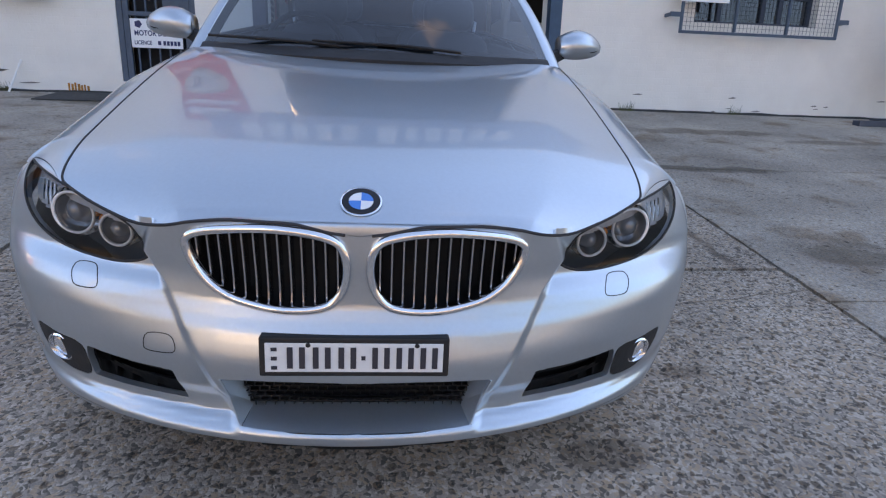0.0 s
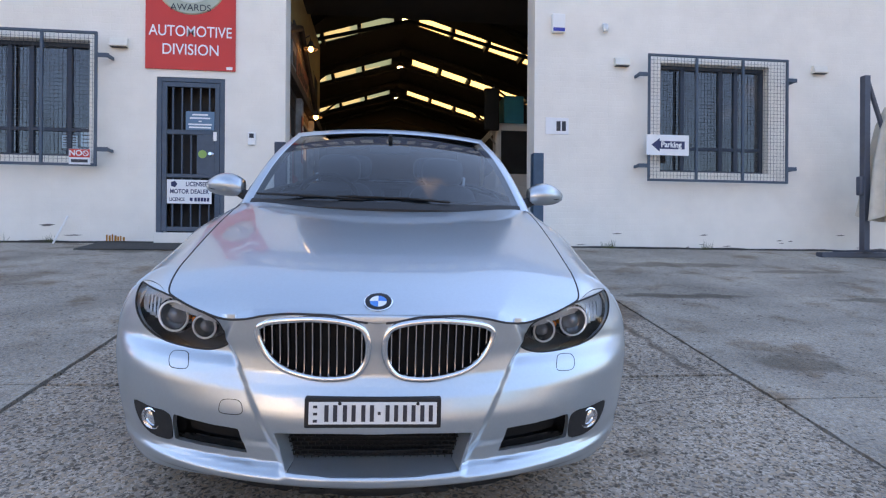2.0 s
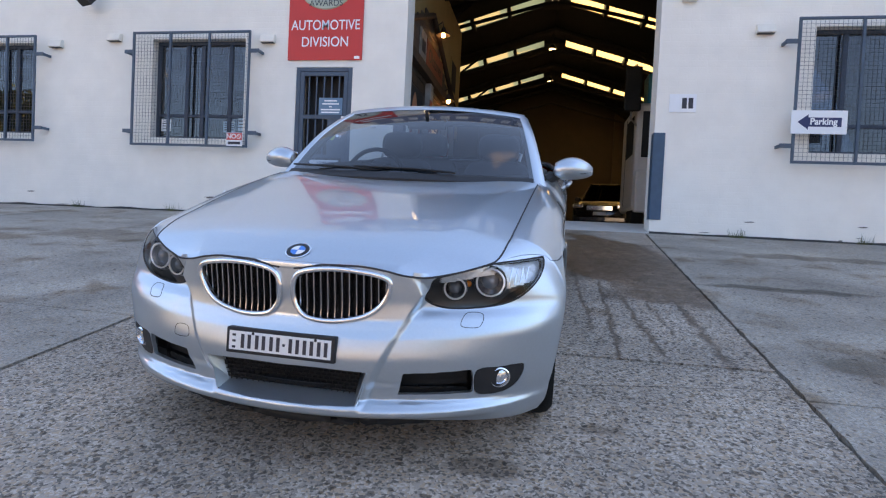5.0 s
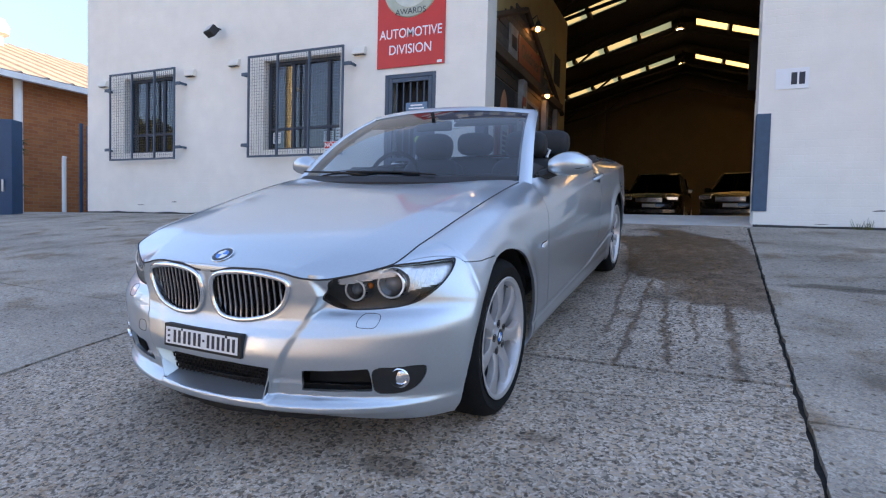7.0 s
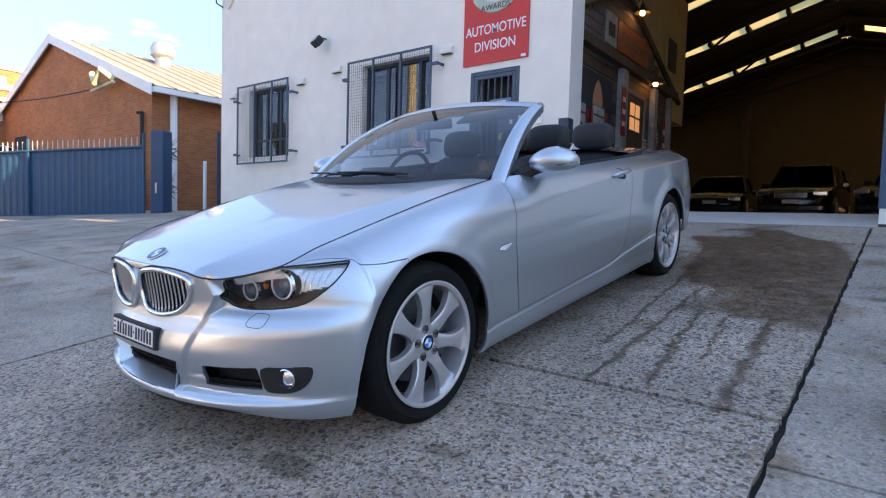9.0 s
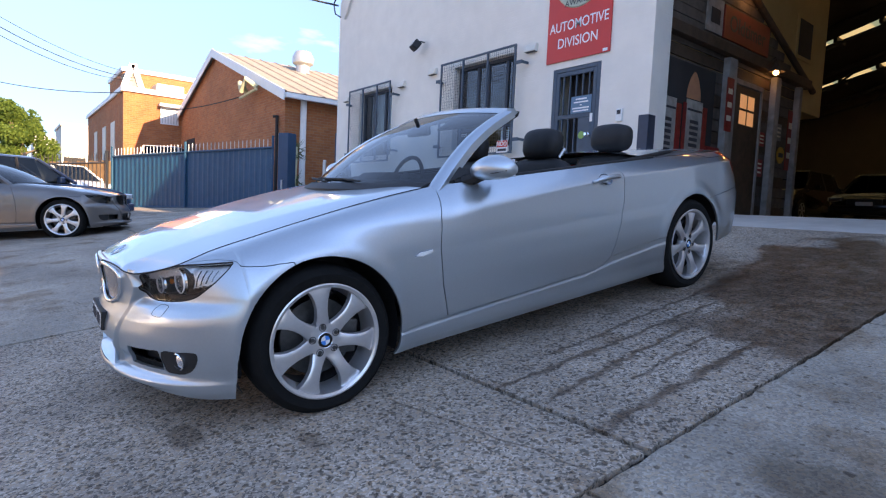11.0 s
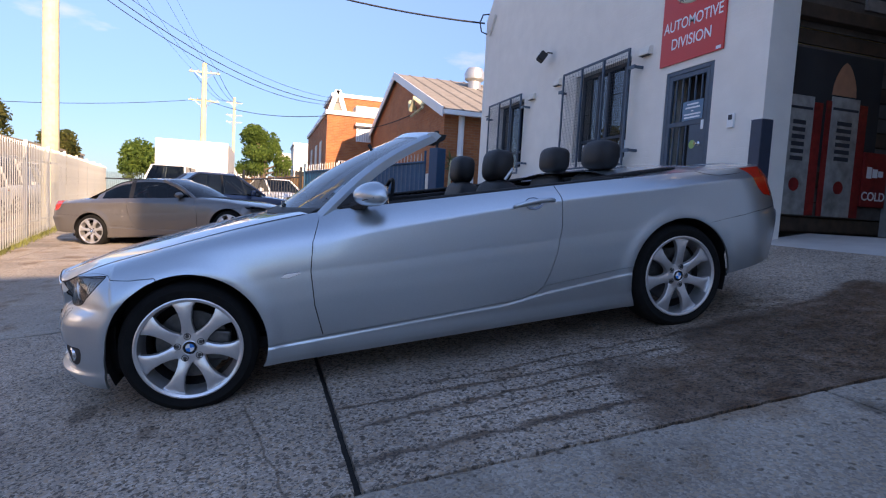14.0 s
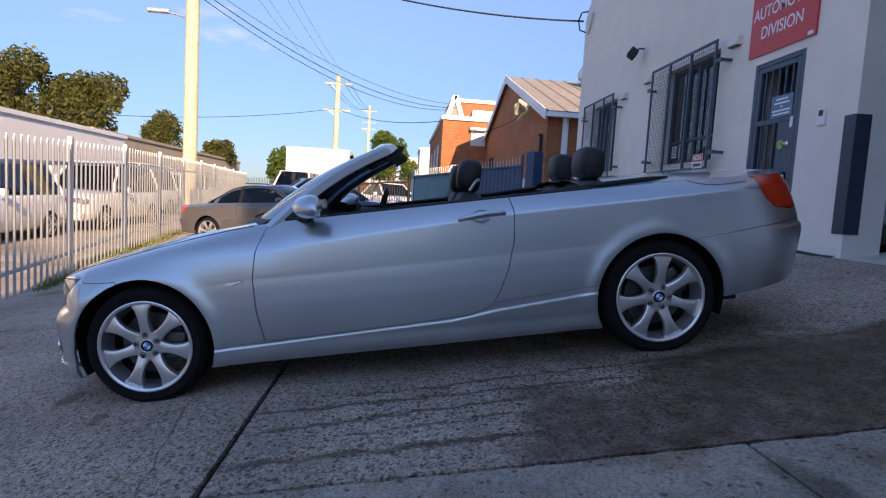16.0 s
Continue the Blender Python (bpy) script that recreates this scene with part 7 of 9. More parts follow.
tagged(coupe, "brown-grey two-door coupe with alloy wheels parked across the yard", "car")
for ob in coupe.children_recursive:
    if ob.type == "MESH" and ob.data.materials and ob.data.materials[0] == M_silver:
        ob.data = ob.data.copy()
        ob.data.materials[0] = M_cargrey
        if "label" in ob:
            ob["label"] = ob["label"].replace("silver", "brown-grey")


def coupe_roof(u, v):
    """v from the windscreen's head (0) to the boot (1)."""
    y = 1.30 + 1.75 * v
    z = float(smooth_interp(v, [0, 0.12, 0.28, 0.5, 0.75, 1.0], [1.292, 1.325, 1.335, 1.295, 1.13, 0.94]))
    hw = float(smooth_interp(v, [0, 0.3, 0.6, 1.0], [0.56, 0.575, 0.565, 0.60]))
    return Vector((hw * u, y + 0.04 * u * u * (1 - v), z - 0.035 * u * u))


def patch(f, u0, u1, v0, v1, nu=16, nv=10):
    vs = [f(u0 + (u1 - u0) * i / nu, v0 + (v1 - v0) * j / nv) for j in range(nv + 1) for i in range(nu + 1)]
    fs = [(j * (nu + 1) + i, j * (nu + 1) + i + 1, (j + 1) * (nu + 1) + i + 1, (j + 1) * (nu + 1) + i) for j in range(nv) for i in range(nu)]
    return vs, fs


mesh_object("roof", *patch(coupe_roof, -1, 1, 0, 0.46), M_cargrey, True, coupe, "brown-grey roof")
face_out(mesh_object("rear_window", *patch(coupe_roof, -0.86, 0.86, 0.47, 0.93), M_tint, True, coupe, "dark rear window"), (0, 1.6, 0.8))
for s in (-1, 1):
    mesh_object("rear_pillar", *patch(coupe_roof, 0.86 * s, s, 0.46, 1.0, 3, 10), M_cargrey, True, coupe)

    def side(u, v, s=s):
        """u from front to rear, v from the waist to the roof."""
        y = 0.86 + 1.84 * u
        top = coupe_roof(s, min(1, max(0, (y - 1.30) / 1.75)))
        if y < 1.30:
            sc = screen(s, max(0, (y - 0.69) / 0.65))
            top = Vector((sc.x + s * 0.03, y, sc.z - 0.01))
        low = Vector((s * 0.73, y, 0.915))
        return low.lerp(Vector((top.x, y, max(top.z - 0.02, 0.93))), v)

    face_out(mesh_object("side_window", *patch(side, 0.02, 0.58, 0.04, 0.90), M_tint, True, coupe, "dark side window"), (0, 1.6, 0.8))
    face_out(mesh_object("quarter_window", *patch(side, 0.63, 0.93, 0.06, 0.84), M_tint, True, coupe, "dark quarter window"), (0, 1.6, 0.8))
    mesh_object("centre_pillar", *patch(side, 0.58, 0.63, 0.0, 1.0, 3, 8), M_black, True, coupe)
    mesh_object("window_rail", *patch(side, 0.0, 1.0, 0.90, 1.02, 20, 2), M_cargrey, True, coupe)
    mesh_object("quarter_pillar", *patch(side, 0.93, 1.0, 0.0, 1.0, 4, 8), M_cargrey, True, coupe)
    mesh_object("door_mirror", [Vector((s * (0.80 + 0.10 * math.cos(a) * math.sin(b)), 0.95 + 0.07 * math.cos(b), 0.955 + 0.06 * math.sin(a) * math.sin(b))) for a in np.linspace(0, 2 * math.pi, 14, endpoint=False) for b in np.linspace(0.1, 3.04, 8)],
                [(i * 8 + j, ((i + 1) % 14) * 8 + j, ((i + 1) % 14) * 8 + j + 1, i * 8 + j + 1) for i in range(14) for j in range(7)], M_cargrey, True, coupe, "brown-grey door mirror")
for s in (-1, 1):
    part("front_seat", box(s * 0.36 - 0.23, s * 0.36 + 0.23, 1.55, 1.75, 0.5, 1.16, 0.06), M_dark, coupe)
part("cabin_floor", box(-0.68, 0.68, 0.7, 2.6, 0.35, 0.40), M_dark, coupe)
part("headlining", box(-0.50, 0.50, 1.35, 2.1, 1.24, 1.262, 0.005), M_dark, coupe)
part("rear_bench", box(-0.60, 0.60, 2.2, 2.6, 0.4, 0.98, 0.06), M_dark, coupe)


def yard(x, y, rz):
    return pose(x, y, ground_z(x, y), 0, 0, rz)


simple_car("saloon_car", "dark blue saloon car parked behind the coupe", yard(-13.2, 1.6, 200), 4.6, 1.8, 1.45, 0.9, M_carblue, "sedan")
simple_car("hatchback_car", "white hatchback car behind the picket fence", yard(-21.5, 3.2, 120), 4.2, 1.75, 1.48, 0.92, M_carwhite, "sedan")
for x, y, rz, st, L, H in ((-7.6, -4.9, 95, "suv", 4.8, 1.72), (-12.6, -4.9, 92, "suv", 4.9, 1.80), (-17.6, -6.4, 88, "van", 5.0, 1.95), (-22.5, -7.0, 96, "suv", 4.7, 1.7), (-29.0, -8.0, 90, "van", 5.0, 2.0)):
    simple_car("street_car", "white car parked in the sun beyond the fence", yard(x, y, rz), L, 1.85, H, 1.0, M_carwhite, st, "cars beyond the fence")
vn = simple_car("delivery_van", "white van behind the blue gate", yard(-24.0, 7.0, 62), 5.2, 2.0, 2.35, 1.3, M_carwhite, "van")

# white box lorry beyond the pickets
bx = thing("box_lorry", "white box lorry parked beyond the picket fence", "lorry", pose(-24.0, -0.47, ground_z(-24.0, -0.47), 0, 0, 0))
gl_ = ground_z(-24.0, -0.47)
part("box", box(-6.0, -0.02, -1.53, 1.53, 1.30, 3.98 - gl_, 0.04), M_white, bx, "white cargo box")
part("tail_lift", box(-0.015, 0.05, -1.45, 1.45, 0.75, 1.28, 0.03), M_white, bx)
part("chassis", box(-8.4, -0.1, -0.9, 0.9, 0.55, 0.99, 0.03), M_black, bx)
part("cab", box(-8.3, -6.3, -1.15, 1.15, 0.75, 2.6, 0.12), M_white, bx)
part("cab_window", box(-7.9, -6.9, -1.16, 1.16, 1.6, 2.3, 0.03), M_dark, bx)
for sx in (-1.05, 1.05):
    for yw in (-7.4, -1.6):
        part("tyre", lathe([(0.2, -0.13), (0.42, -0.13), (0.44, -0.1), (0.44, 0.1), (0.42, 0.13), (0.2, 0.13)], 24, "y", (yw, sx, 0.44)), M_black, bx, auto=40)
simple_car("white_minibus", "white minibus with dark windows before the lorry", yard(-21.6, -1.0, 82), 3.9, 1.8, 2.05, 1.25, M_carwhite, "van")


# ---------------------------------------------------------------- fences and gate
M_pal = mat("pale_galvanised", (0.60, 0.60, 0.55), 0.5, 0.3, vary=0.1, scale=10)
M_picket = mat("black_picket", (0.03, 0.032, 0.035), 0.5, vary=0.1)
M_bluepost = mat("blue_post_paint", (0.012, 0.055, 0.115), 0.45, vary=0.12, scale=5)


def palisade(a, b, height, material, label, post_every=2.35, pitch=0.155, pale_w=0.065, spear=True, base=0.06):
    """A palisade of pales on two rails between a and b."""
    a, b = Vector(a), Vector(b)
    d = (b - a)
    length = d.length
    d.normalize()
    ang = math.atan2(d.y, d.x)
    nposts = max(2, round(length / post_every) + 1)
    for k in range(nposts - 1):
        s0, s1 = length * k / (nposts - 1), length * (k + 1) / (nposts - 1)
        f = thing("fence_panel", label, "fence", group="fence panels")
        p0, p1 = a + d * s0, a + d * s1
        z0, z1 = ground_z(p0.x, p0.y), ground_z(p1.x, p1.y)
        bm = bmesh.new()
        add_box(bm, -0.035, 0.035, -0.035, 0.035, -0.1, height + 0.06, 0.006, m=pose(p0.x, p0.y, z0, 0, 0, math.degrees(ang)))
        part("post", bm, material, f)
        for h in (0.35, height - 0.32):
            part("rail", tube([(p0.x, p0.y, z0 + h), (p1.x, p1.y, z1 + h)], 0.028, 6), material, f)
        nn = int((s1 - s0 - 0.12) / pitch)
        for i in range(nn):
            t = (i + 0.8) / (nn + 0.6)
            q = p0.lerp(p1, t)
            zz = z0 + (z1 - z0) * t
            me = PALES.get((material.name, height))
            if me is None:
                w = pale_w / 2
                vs = [(-w, -0.03, base), (-w * 0.35, -0.045, base), (w * 0.35, -0.045, base), (w, -0.03, base)]
                prof = vs + [(x, y, height - 0.10) for x, y, _ in vs] + [(x * 0.12, y, height) for x, y, _ in vs]
                fs = [(r * 4 + i_, r * 4 + i_ + 1, (r + 1) * 4 + i_ + 1, (r + 1) * 4 + i_) for r in range(2) for i_ in range(3)]
                me = bpy.data.meshes.new("pale")
                me.from_pydata(prof, [], fs)
                me.materials.append(material)
                PALES[(material.name, height)] = me
            o = new("pale", me)
            o.parent = f
            o.matrix_basis = pose(q.x, q.y, zz, 0, 0, math.degrees(ang))


PALES = {}
palisade((-1.9, -0.66, 0), (-26.0, -4.4, 0), 1.95, M_pal, "pale galvanised palisade fence in sunlight")
palisade((-17.8, 4.0, 0), (-25.5, -4.3, 0), 1.75, M_picket, "black steel picket fence", 2.6, 0.13, 0.03)
# weedy strip of grass along the fence
M_grass = mat("dry_grass", (0.16, 0.17, 0.05), 0.9, vary=0.4, scale=8)
gv_, gf_ = [], []
rg = random.Random(5)
for k in range(2600):
    t = rg.random()
    x, y = -3.3 - 14 * t + rg.gauss(0, 0.05), -0.86 - 2.18 * t + rg.gauss(0, 0.07)
    z, a, h = ground_z(x, y), rg.random() * 6.28, 0.05 + 0.12 * rg.random()
    i = len(gv_)
    gv_ += [(x - 0.008 * math.cos(a), y - 0.008 * math.sin(a), z), (x + 0.008 * math.cos(a), y + 0.008 * math.sin(a), z), (x + rg.gauss(0, 0.03), y + rg.gauss(0, 0.03), z + h)]
    gf_.append((i, i + 1, i + 2))
tagged(mesh_object("grass", gv_, gf_, M_grass), "dry grass tufts along the fence", "grass", kind="stuff")

# timber fence behind the pickets
tf = thing("timber_fence", "brown weathered timber fence", "fence")
M_tf = mat("brown_fence_timber", (0.20, 0.12, 0.06), 0.85, vary=0.35, scale=5)
for k in range(46):
    p = Vector((-22.0, 5.2, 0)).lerp(Vector((-28.5, -0.8, 0)), k / 45)
    z = ground_z(p.x, p.y)
    bm = bmesh.new()
    add_box(bm, -0.09, 0.09, -0.012, 0.012, 0.02, 1.62 + 0.03 * (k % 3), 0.003, m=pose(p.x, p.y, z, 0, 0, 42.7))
    part("board", bm, M_tf, tf)
for h in (0.4, 1.3):
    part("rail", tube([(-22.0 - 0.03, 5.24, ground_z(-22, 5.2) + h), (-28.53, -0.76, ground_z(-28.5, -0.8) + h)], 0.04, 4), M_tf, tf)

# blue sheet-metal sliding gate
gt = thing("sliding_gate", "blue corrugated sheet steel sliding gate", "gate")
ga, gb = Vector((-11.55, 7.08, 0)), Vector((-17.6, 4.15, 0))
gd = (gb - ga).normalized()
gnrm = Vector((gd.y, -gd.x, 0))
if gnrm.y > 0:
    gnrm = -gnrm
glen = (gb - ga).length
for k in range(2):
    bm = bmesh.new()
    prev = None
    for i in range(int(glen / 2 / 0.04) + 1):
        s = glen / 2 * k + i * 0.04
        off = 0.016 if (i % 5) in (0, 1) else 0.0
        p = ga + gd * min(s, glen / 2 * (k + 1)) + gnrm * off
        z = interp(s, [0, glen], [1.22, 0.98])
        cur = (bm.verts.new((p.x, p.y, z)), bm.verts.new((p.x, p.y, z + 1.66)))
        if prev:
            bm.faces.new((prev[0], cur[0], cur[1], prev[1]))
        prev = cur
    part("sheet", bm, M_blue, gt, "blue corrugated sheet")
for s in (0.0, glen / 2, glen):
    p = ga + gd * s + gnrm * 0.035
    z = interp(s, [0, glen], [1.22, 0.98])
    part("post", tube([(p.x, p.y, z - 0.05), (p.x, p.y, z + 1.95)], 0.035, 6), M_blue, gt)
for h in (0.02, 1.64):
    p0, p1 = ga + gnrm * 0.03, gb + gnrm * 0.03
    part("rail", tube([(p0.x, p0.y, 1.22 + h), (p1.x, p1.y, 0.98 + h)], 0.03, 6), M_blue, gt)
for i in range(44):
    s = glen * (i + 0.5) / 44
    p = ga + gd * s - gnrm * 0.02
    z = interp(s, [0, glen], [1.22, 0.98])
    part("spike", tube([(p.x, p.y, z + 1.55), (p.x, p.y, z + 1.85), (p.x, p.y, z + 1.90)], [0.012, 0.012, 0.002], 5), M_galv, gt)
gp = thing("gate_post", "dark blue steel gate post box", "post")
bm = bmesh.new()
add_box(bm, -0.17, 0.17, -0.16, 0.16, 0.0, 1.98, 0.015, m=pose(-11.18, 7.30, 1.25, 0, 0, 26))
part("box", bm, M_bluepost, gp)
bm = bmesh.new()
add_box(bm, -0.02, 0.02, -0.2, -0.17, 0.5, 0.75, 0.004, m=pose(-11.18, 7.30, 1.25, 0, 0, 26))
part("lock", bm, M_galv, gp)
sg2 = thing("side_gate", "dark blue steel side gate beside the hall", "gate")
part("leaf", box(-10.62, -9.80, 8.55, 8.60, 1.42, 3.3, 0.006), M_bluepost, sg2)
part("post", tube([(-10.72, 8.5, 1.3), (-10.72, 8.5, 3.35)], 0.04, 8), M_bluepost, sg2)
wp = thing("bollard_pipe", "white painted steel pipe bollard", "bollard")
part("pipe", tube([(-11.0, 8.3, 1.3), (-11.0, 8.3, 2.55), (-10.98, 8.3, 2.60)], 0.045, 10), M_white, wp)

# ---------------------------------------------------------------- brick workshop and block
def brick_mat(name, c1, c2, mortar):
    m = bpy.data.materials.new(name)
    m.use_nodes = True
    n, l = m.node_tree.nodes, m.node_tree.links
    b = n["Principled BSDF"]
    b.inputs["Roughness"].default_value = 0.85
    g = n.new("ShaderNodeNewGeometry")
    s = n.new("ShaderNodeSeparateXYZ")
    l.new(g.outputs["Position"], s.inputs[0])
    a = n.new("ShaderNodeMath")
    a.operation = "ADD"
    l.new(s.outputs[0], a.inputs[0])
    l.new(s.outputs[1], a.inputs[1])
    c = n.new("ShaderNodeCombineXYZ")
    l.new(a.outputs[0], c.inputs[0])
    l.new(s.outputs[2], c.inputs[1])
    br = n.new("ShaderNodeTexBrick")
    br.inputs["Scale"].default_value = 1
    br.inputs["Brick Width"].default_value, br.inputs["Row Height"].default_value, br.inputs["Mortar Size"].default_value = 0.24, 0.086, 0.005
    br.inputs["Color1"].default_value, br.inputs["Color2"].default_value, br.inputs["Mortar"].default_value = (*c1, 1), (*c2, 1), (*mortar, 1)
    l.new(c.outputs[0], br.inputs["Vector"])
    nz = n.new("ShaderNodeTexNoise")
    nz.inputs["Scale"].default_value, nz.inputs["Detail"].default_value = 0.8, 6
    l.new(g.outputs["Position"], nz.inputs["Vector"])
    r = n.new("ShaderNodeMapRange")
    r.inputs["To Min"].default_value, r.inputs["To Max"].default_value = 0.7, 1.3
    l.new(nz.outputs[0], r.inputs["Value"])
    mx = n.new("ShaderNodeMix")
    mx.data_type, mx.blend_type = "RGBA", "MULTIPLY"
    mx.inputs["Factor"].default_value = 1
    l.new(br.outputs["Color"], mx.inputs["A"])
    l.new(r.outputs[0], mx.inputs["B"])
    l.new(mx.outputs["Result"], b.inputs["Base Color"])
    bp = n.new("ShaderNodeBump")
    bp.inputs["Distance"].default_value, bp.inputs["Strength"].default_value = 0.008, 0.6
    bp.invert = True
    l.new(br.outputs["Fac"], bp.inputs["Height"])
    l.new(bp.outputs[0], b.inputs["Normal"])
    return m


M_brickw = brick_mat("orange_brickwork", (0.46, 0.16, 0.055), (0.36, 0.11, 0.04), (0.36, 0.22, 0.13))
ws = thing("brick_workshop", "orange brick workshop with a gabled grey sheet roof", "building")
bx0, bx1, by0, by1 = -28.0, -13.6, 8.20, 24.0
EAVE, RIDGE = 4.75, 7.25
bm = bmesh.new()
xm = (bx0 + bx1) / 2
f = [bm.verts.new(p) for p in ((bx0, by0, 0.9), (bx1, by0, 0.9), (bx1, by0, EAVE), (xm, by0, RIDGE), (bx0, by0, EAVE))]
bk = [bm.verts.new((v.co.x, by1, v.co.z)) for v in f]
bm.faces.new(f)
bm.faces.new(bk[::-1])
for i in range(5):
    bm.faces.new((f[i], f[(i + 1) % 5], bk[(i + 1) % 5], bk[i]))
part("wall", bm, M_brickw, ws, "orange brick wall")
for x0, x1 in ((xm, bx1 + 0.35), (bx0 - 0.2, xm)):
    rid = new("roof_slope")
    rid.parent = ws
    rid["label"] = "weathered grey corrugated roof"
    sl = (RIDGE - EAVE) / (bx1 - xm)
    for k in range(26):
        ya, yb = by0 - 0.155 + k * 0.63, by0 - 0.155 + (k + 1) * 0.63
        bm = bmesh.new()
        pts = []
        for fy_, hz in ((0.0, 0.10), (0.04, 0.145), (0.08, 0.10), (0.63, 0.10)):
            pts.append((ya + fy_, hz))
        row = []
        for y, hz in pts:
            row.append([bm.verts.new((x, y, RIDGE - sl * abs(x - xm) + hz)) for x in (x0, x1)])
        for A, B in zip(row, row[1:]):
            bm.faces.new((A[0], A[1], B[1], B[0]))
        part("roof_sheet", bm, M_roof, rid)
for x1 in (bx1 + 0.35, bx0 - 0.35):
    bm = bmesh.new()
    sl = (RIDGE - EAVE) / abs(bx1 - xm)
    zz = RIDGE - sl * abs(x1 - xm)
    vs = [bm.verts.new(p) for y in (by0 - 0.20, by0 - 0.16) for p in ((xm, y, RIDGE + 0.16), (x1, y, zz + 0.16), (x1, y, zz - 0.16), (xm, y, RIDGE - 0.16))]
    for q in ((0, 1, 2, 3), (7, 6, 5, 4), (0, 4, 5, 1), (2, 6, 7, 3), (1, 5, 6, 2)):
        bm.faces.new([vs[i] for i in q])
    part("barge_board", bm, M_white, ws, "white barge board")
part("gutter", box(bx1 + 0.30, bx1 + 0.45, by0 - 0.15, by1, EAVE - 0.20, EAVE - 0.05, 0.01), M_white, ws, "white gutter")
part("downpipe", tube([(bx1 + 0.10, by0 + 0.56, EAVE - 0.15), (bx1 + 0.10, by0 + 0.56, 1.2)], 0.10, 10), M_white, ws, "white downpipe")
part("drain_pipe", tube([(-14.3, by0 - 0.07, 4.1), (-14.05, by0 - 0.07, 4.1), (-14.05, by0 - 0.07, 1.3)], 0.05, 8), M_dark, ws)
part("dark_door", box(-25.2, -23.9, by0 - 0.03, by0 - 0.005, 1.0, 4.1, 0.004), M_dark, ws, "dark doorway")
for x0, x1 in ((-20.6, -18.9), (-17.0, -14.6)):
    wn_ = new("window")
    wn_.parent = ws
    part("frame", box(x0, x1, by0 - 0.05, by0 - 0.004, 1.7, 2.75, 0.005), M_cream, wn_)
    for k in range(5):
        xx = x0 + 0.12 + k * (x1 - x0 - 0.2) / 5
        part("louvre", box(xx, xx + (x1 - x0 - 0.2) / 5 - 0.04, by0 - 0.07, by0 - 0.051, 1.78, 2.68), M_cream, wn_)
for x in (-18.0, -19.3):
    part("wall_bracket", box(x, x + 0.14, by0 - 0.2, by0 - 0.004, 2.95, 3.15, 0.01), M_dark, ws)
bm = bmesh.new()
add_tube(bm, [(-16.6, by0 - 0.15, 5.10), (-16.3, by0 - 0.5, 5.35), (-16.0, by0 - 0.55, 5.05), (-15.7, by0 - 0.5, 5.40), (-15.5, by0 - 0.2, 5.15)], 0.09, 7)
add_tube(bm, [(-16.9, by0 - 0.3, 4.95), (-15.3, by0 - 0.3, 5.05)], 0.05, 6)
part("cable_bracket", bm, M_timber, ws, "weathered cable bracket")
for x, y in ((-19.2, 11.2), (-18.2, 19.0)):
    zz = RIDGE - (RIDGE - EAVE) / (bx1 - xm) * abs(x - xm)
    part("roof_vent", lathe([(0.0, zz - 0.1), (0.28, zz), (0.28, zz + 0.35), (0.42, zz + 0.45), (0.45, zz + 0.68), (0.32, zz + 0.92), (0.0, zz + 0.98)], 20, "z", (x, y, 0), False), M_galv, ws, "round galvanised roof vent", auto=40)
bk_ = thing("brick_block", "flat-roofed orange brick block with a barred window", "building")
part("wall", box(-40.0, -26.52, 5.75, 22.0, 0.8, 6.15), M_brickw, bk_, "orange brick wall")
part("coping", box(-40.1, -26.42, 5.65, 22.1, 6.152, 6.38, 0.01), M_white, bk_, "white coping")
part("upstand", box(-38.0, -33.0, 6.7, 12.5, 6.385, 8.25), M_brickw, bk_)
part("upstand_coping", box(-38.1, -32.9, 6.6, 12.6, 8.252, 8.48, 0.01), M_white, bk_)
part("plant_box", box(-30.2, -28.9, 7.6, 8.9, 6.385, 7.15, 0.02), M_galv, bk_)
for s in (-1, 1):
    bm = bmesh.new()
    add_box(bm, -0.10, 0.10, -0.13, 0.13, 0, 1.72, m=pose(-29.6, 6.62 + s * 0.56, 6.385, s * 18, 0, 0))
    part("gable_edge", bm, M_white, bk_, "white sloping gable edge")
bm = bmesh.new()
bm.faces.new([bm.verts.new(p) for p in ((-29.6, 6.06, 6.385), (-29.6, 7.18, 6.385), (-29.6, 6.62, 7.95))])
bm.normal_update()
bmesh.ops.solidify(bm, geom=bm.faces, thickness=0.08)
part("dormer_gable", bm, M_roof, bk_)
bm = bmesh.new()
ra = [bm.verts.new(p) for p in ((-29.7, 7.18, 6.40), (-33.0, 7.18, 6.40), (-33.0, 6.62, 7.95), (-29.7, 6.62, 7.95))]
bm.faces.new(ra)
bm.normal_update()
bmesh.ops.solidify(bm, geom=bm.faces, thickness=0.06)
part("dormer_roof", bm, M_roof, bk_)
wn_ = new("window")
wn_.parent = bk_
wn_["label"] = "white barred window"
part("frame", box(-26.515, -26.47, 7.30, 8.10, 4.85, 5.65, 0.004), M_white, wn_)
part("hood", box(-26.515, -26.2, 7.22, 8.12, 5.65, 5.80, 0.01), M_white, wn_)
for k in range(6):
    part("bar", box(-26.466, -26.44, 7.36 + k * 0.125, 7.40 + k * 0.125, 4.90, 5.60), M_galv, wn_)
for x in (-29.5, -32.5, -36.0):
    part("window_strip", box(x - 0.6, x + 0.6, 5.71, 5.745, 2.2, 5.0, 0.004), M_cream, bk_)
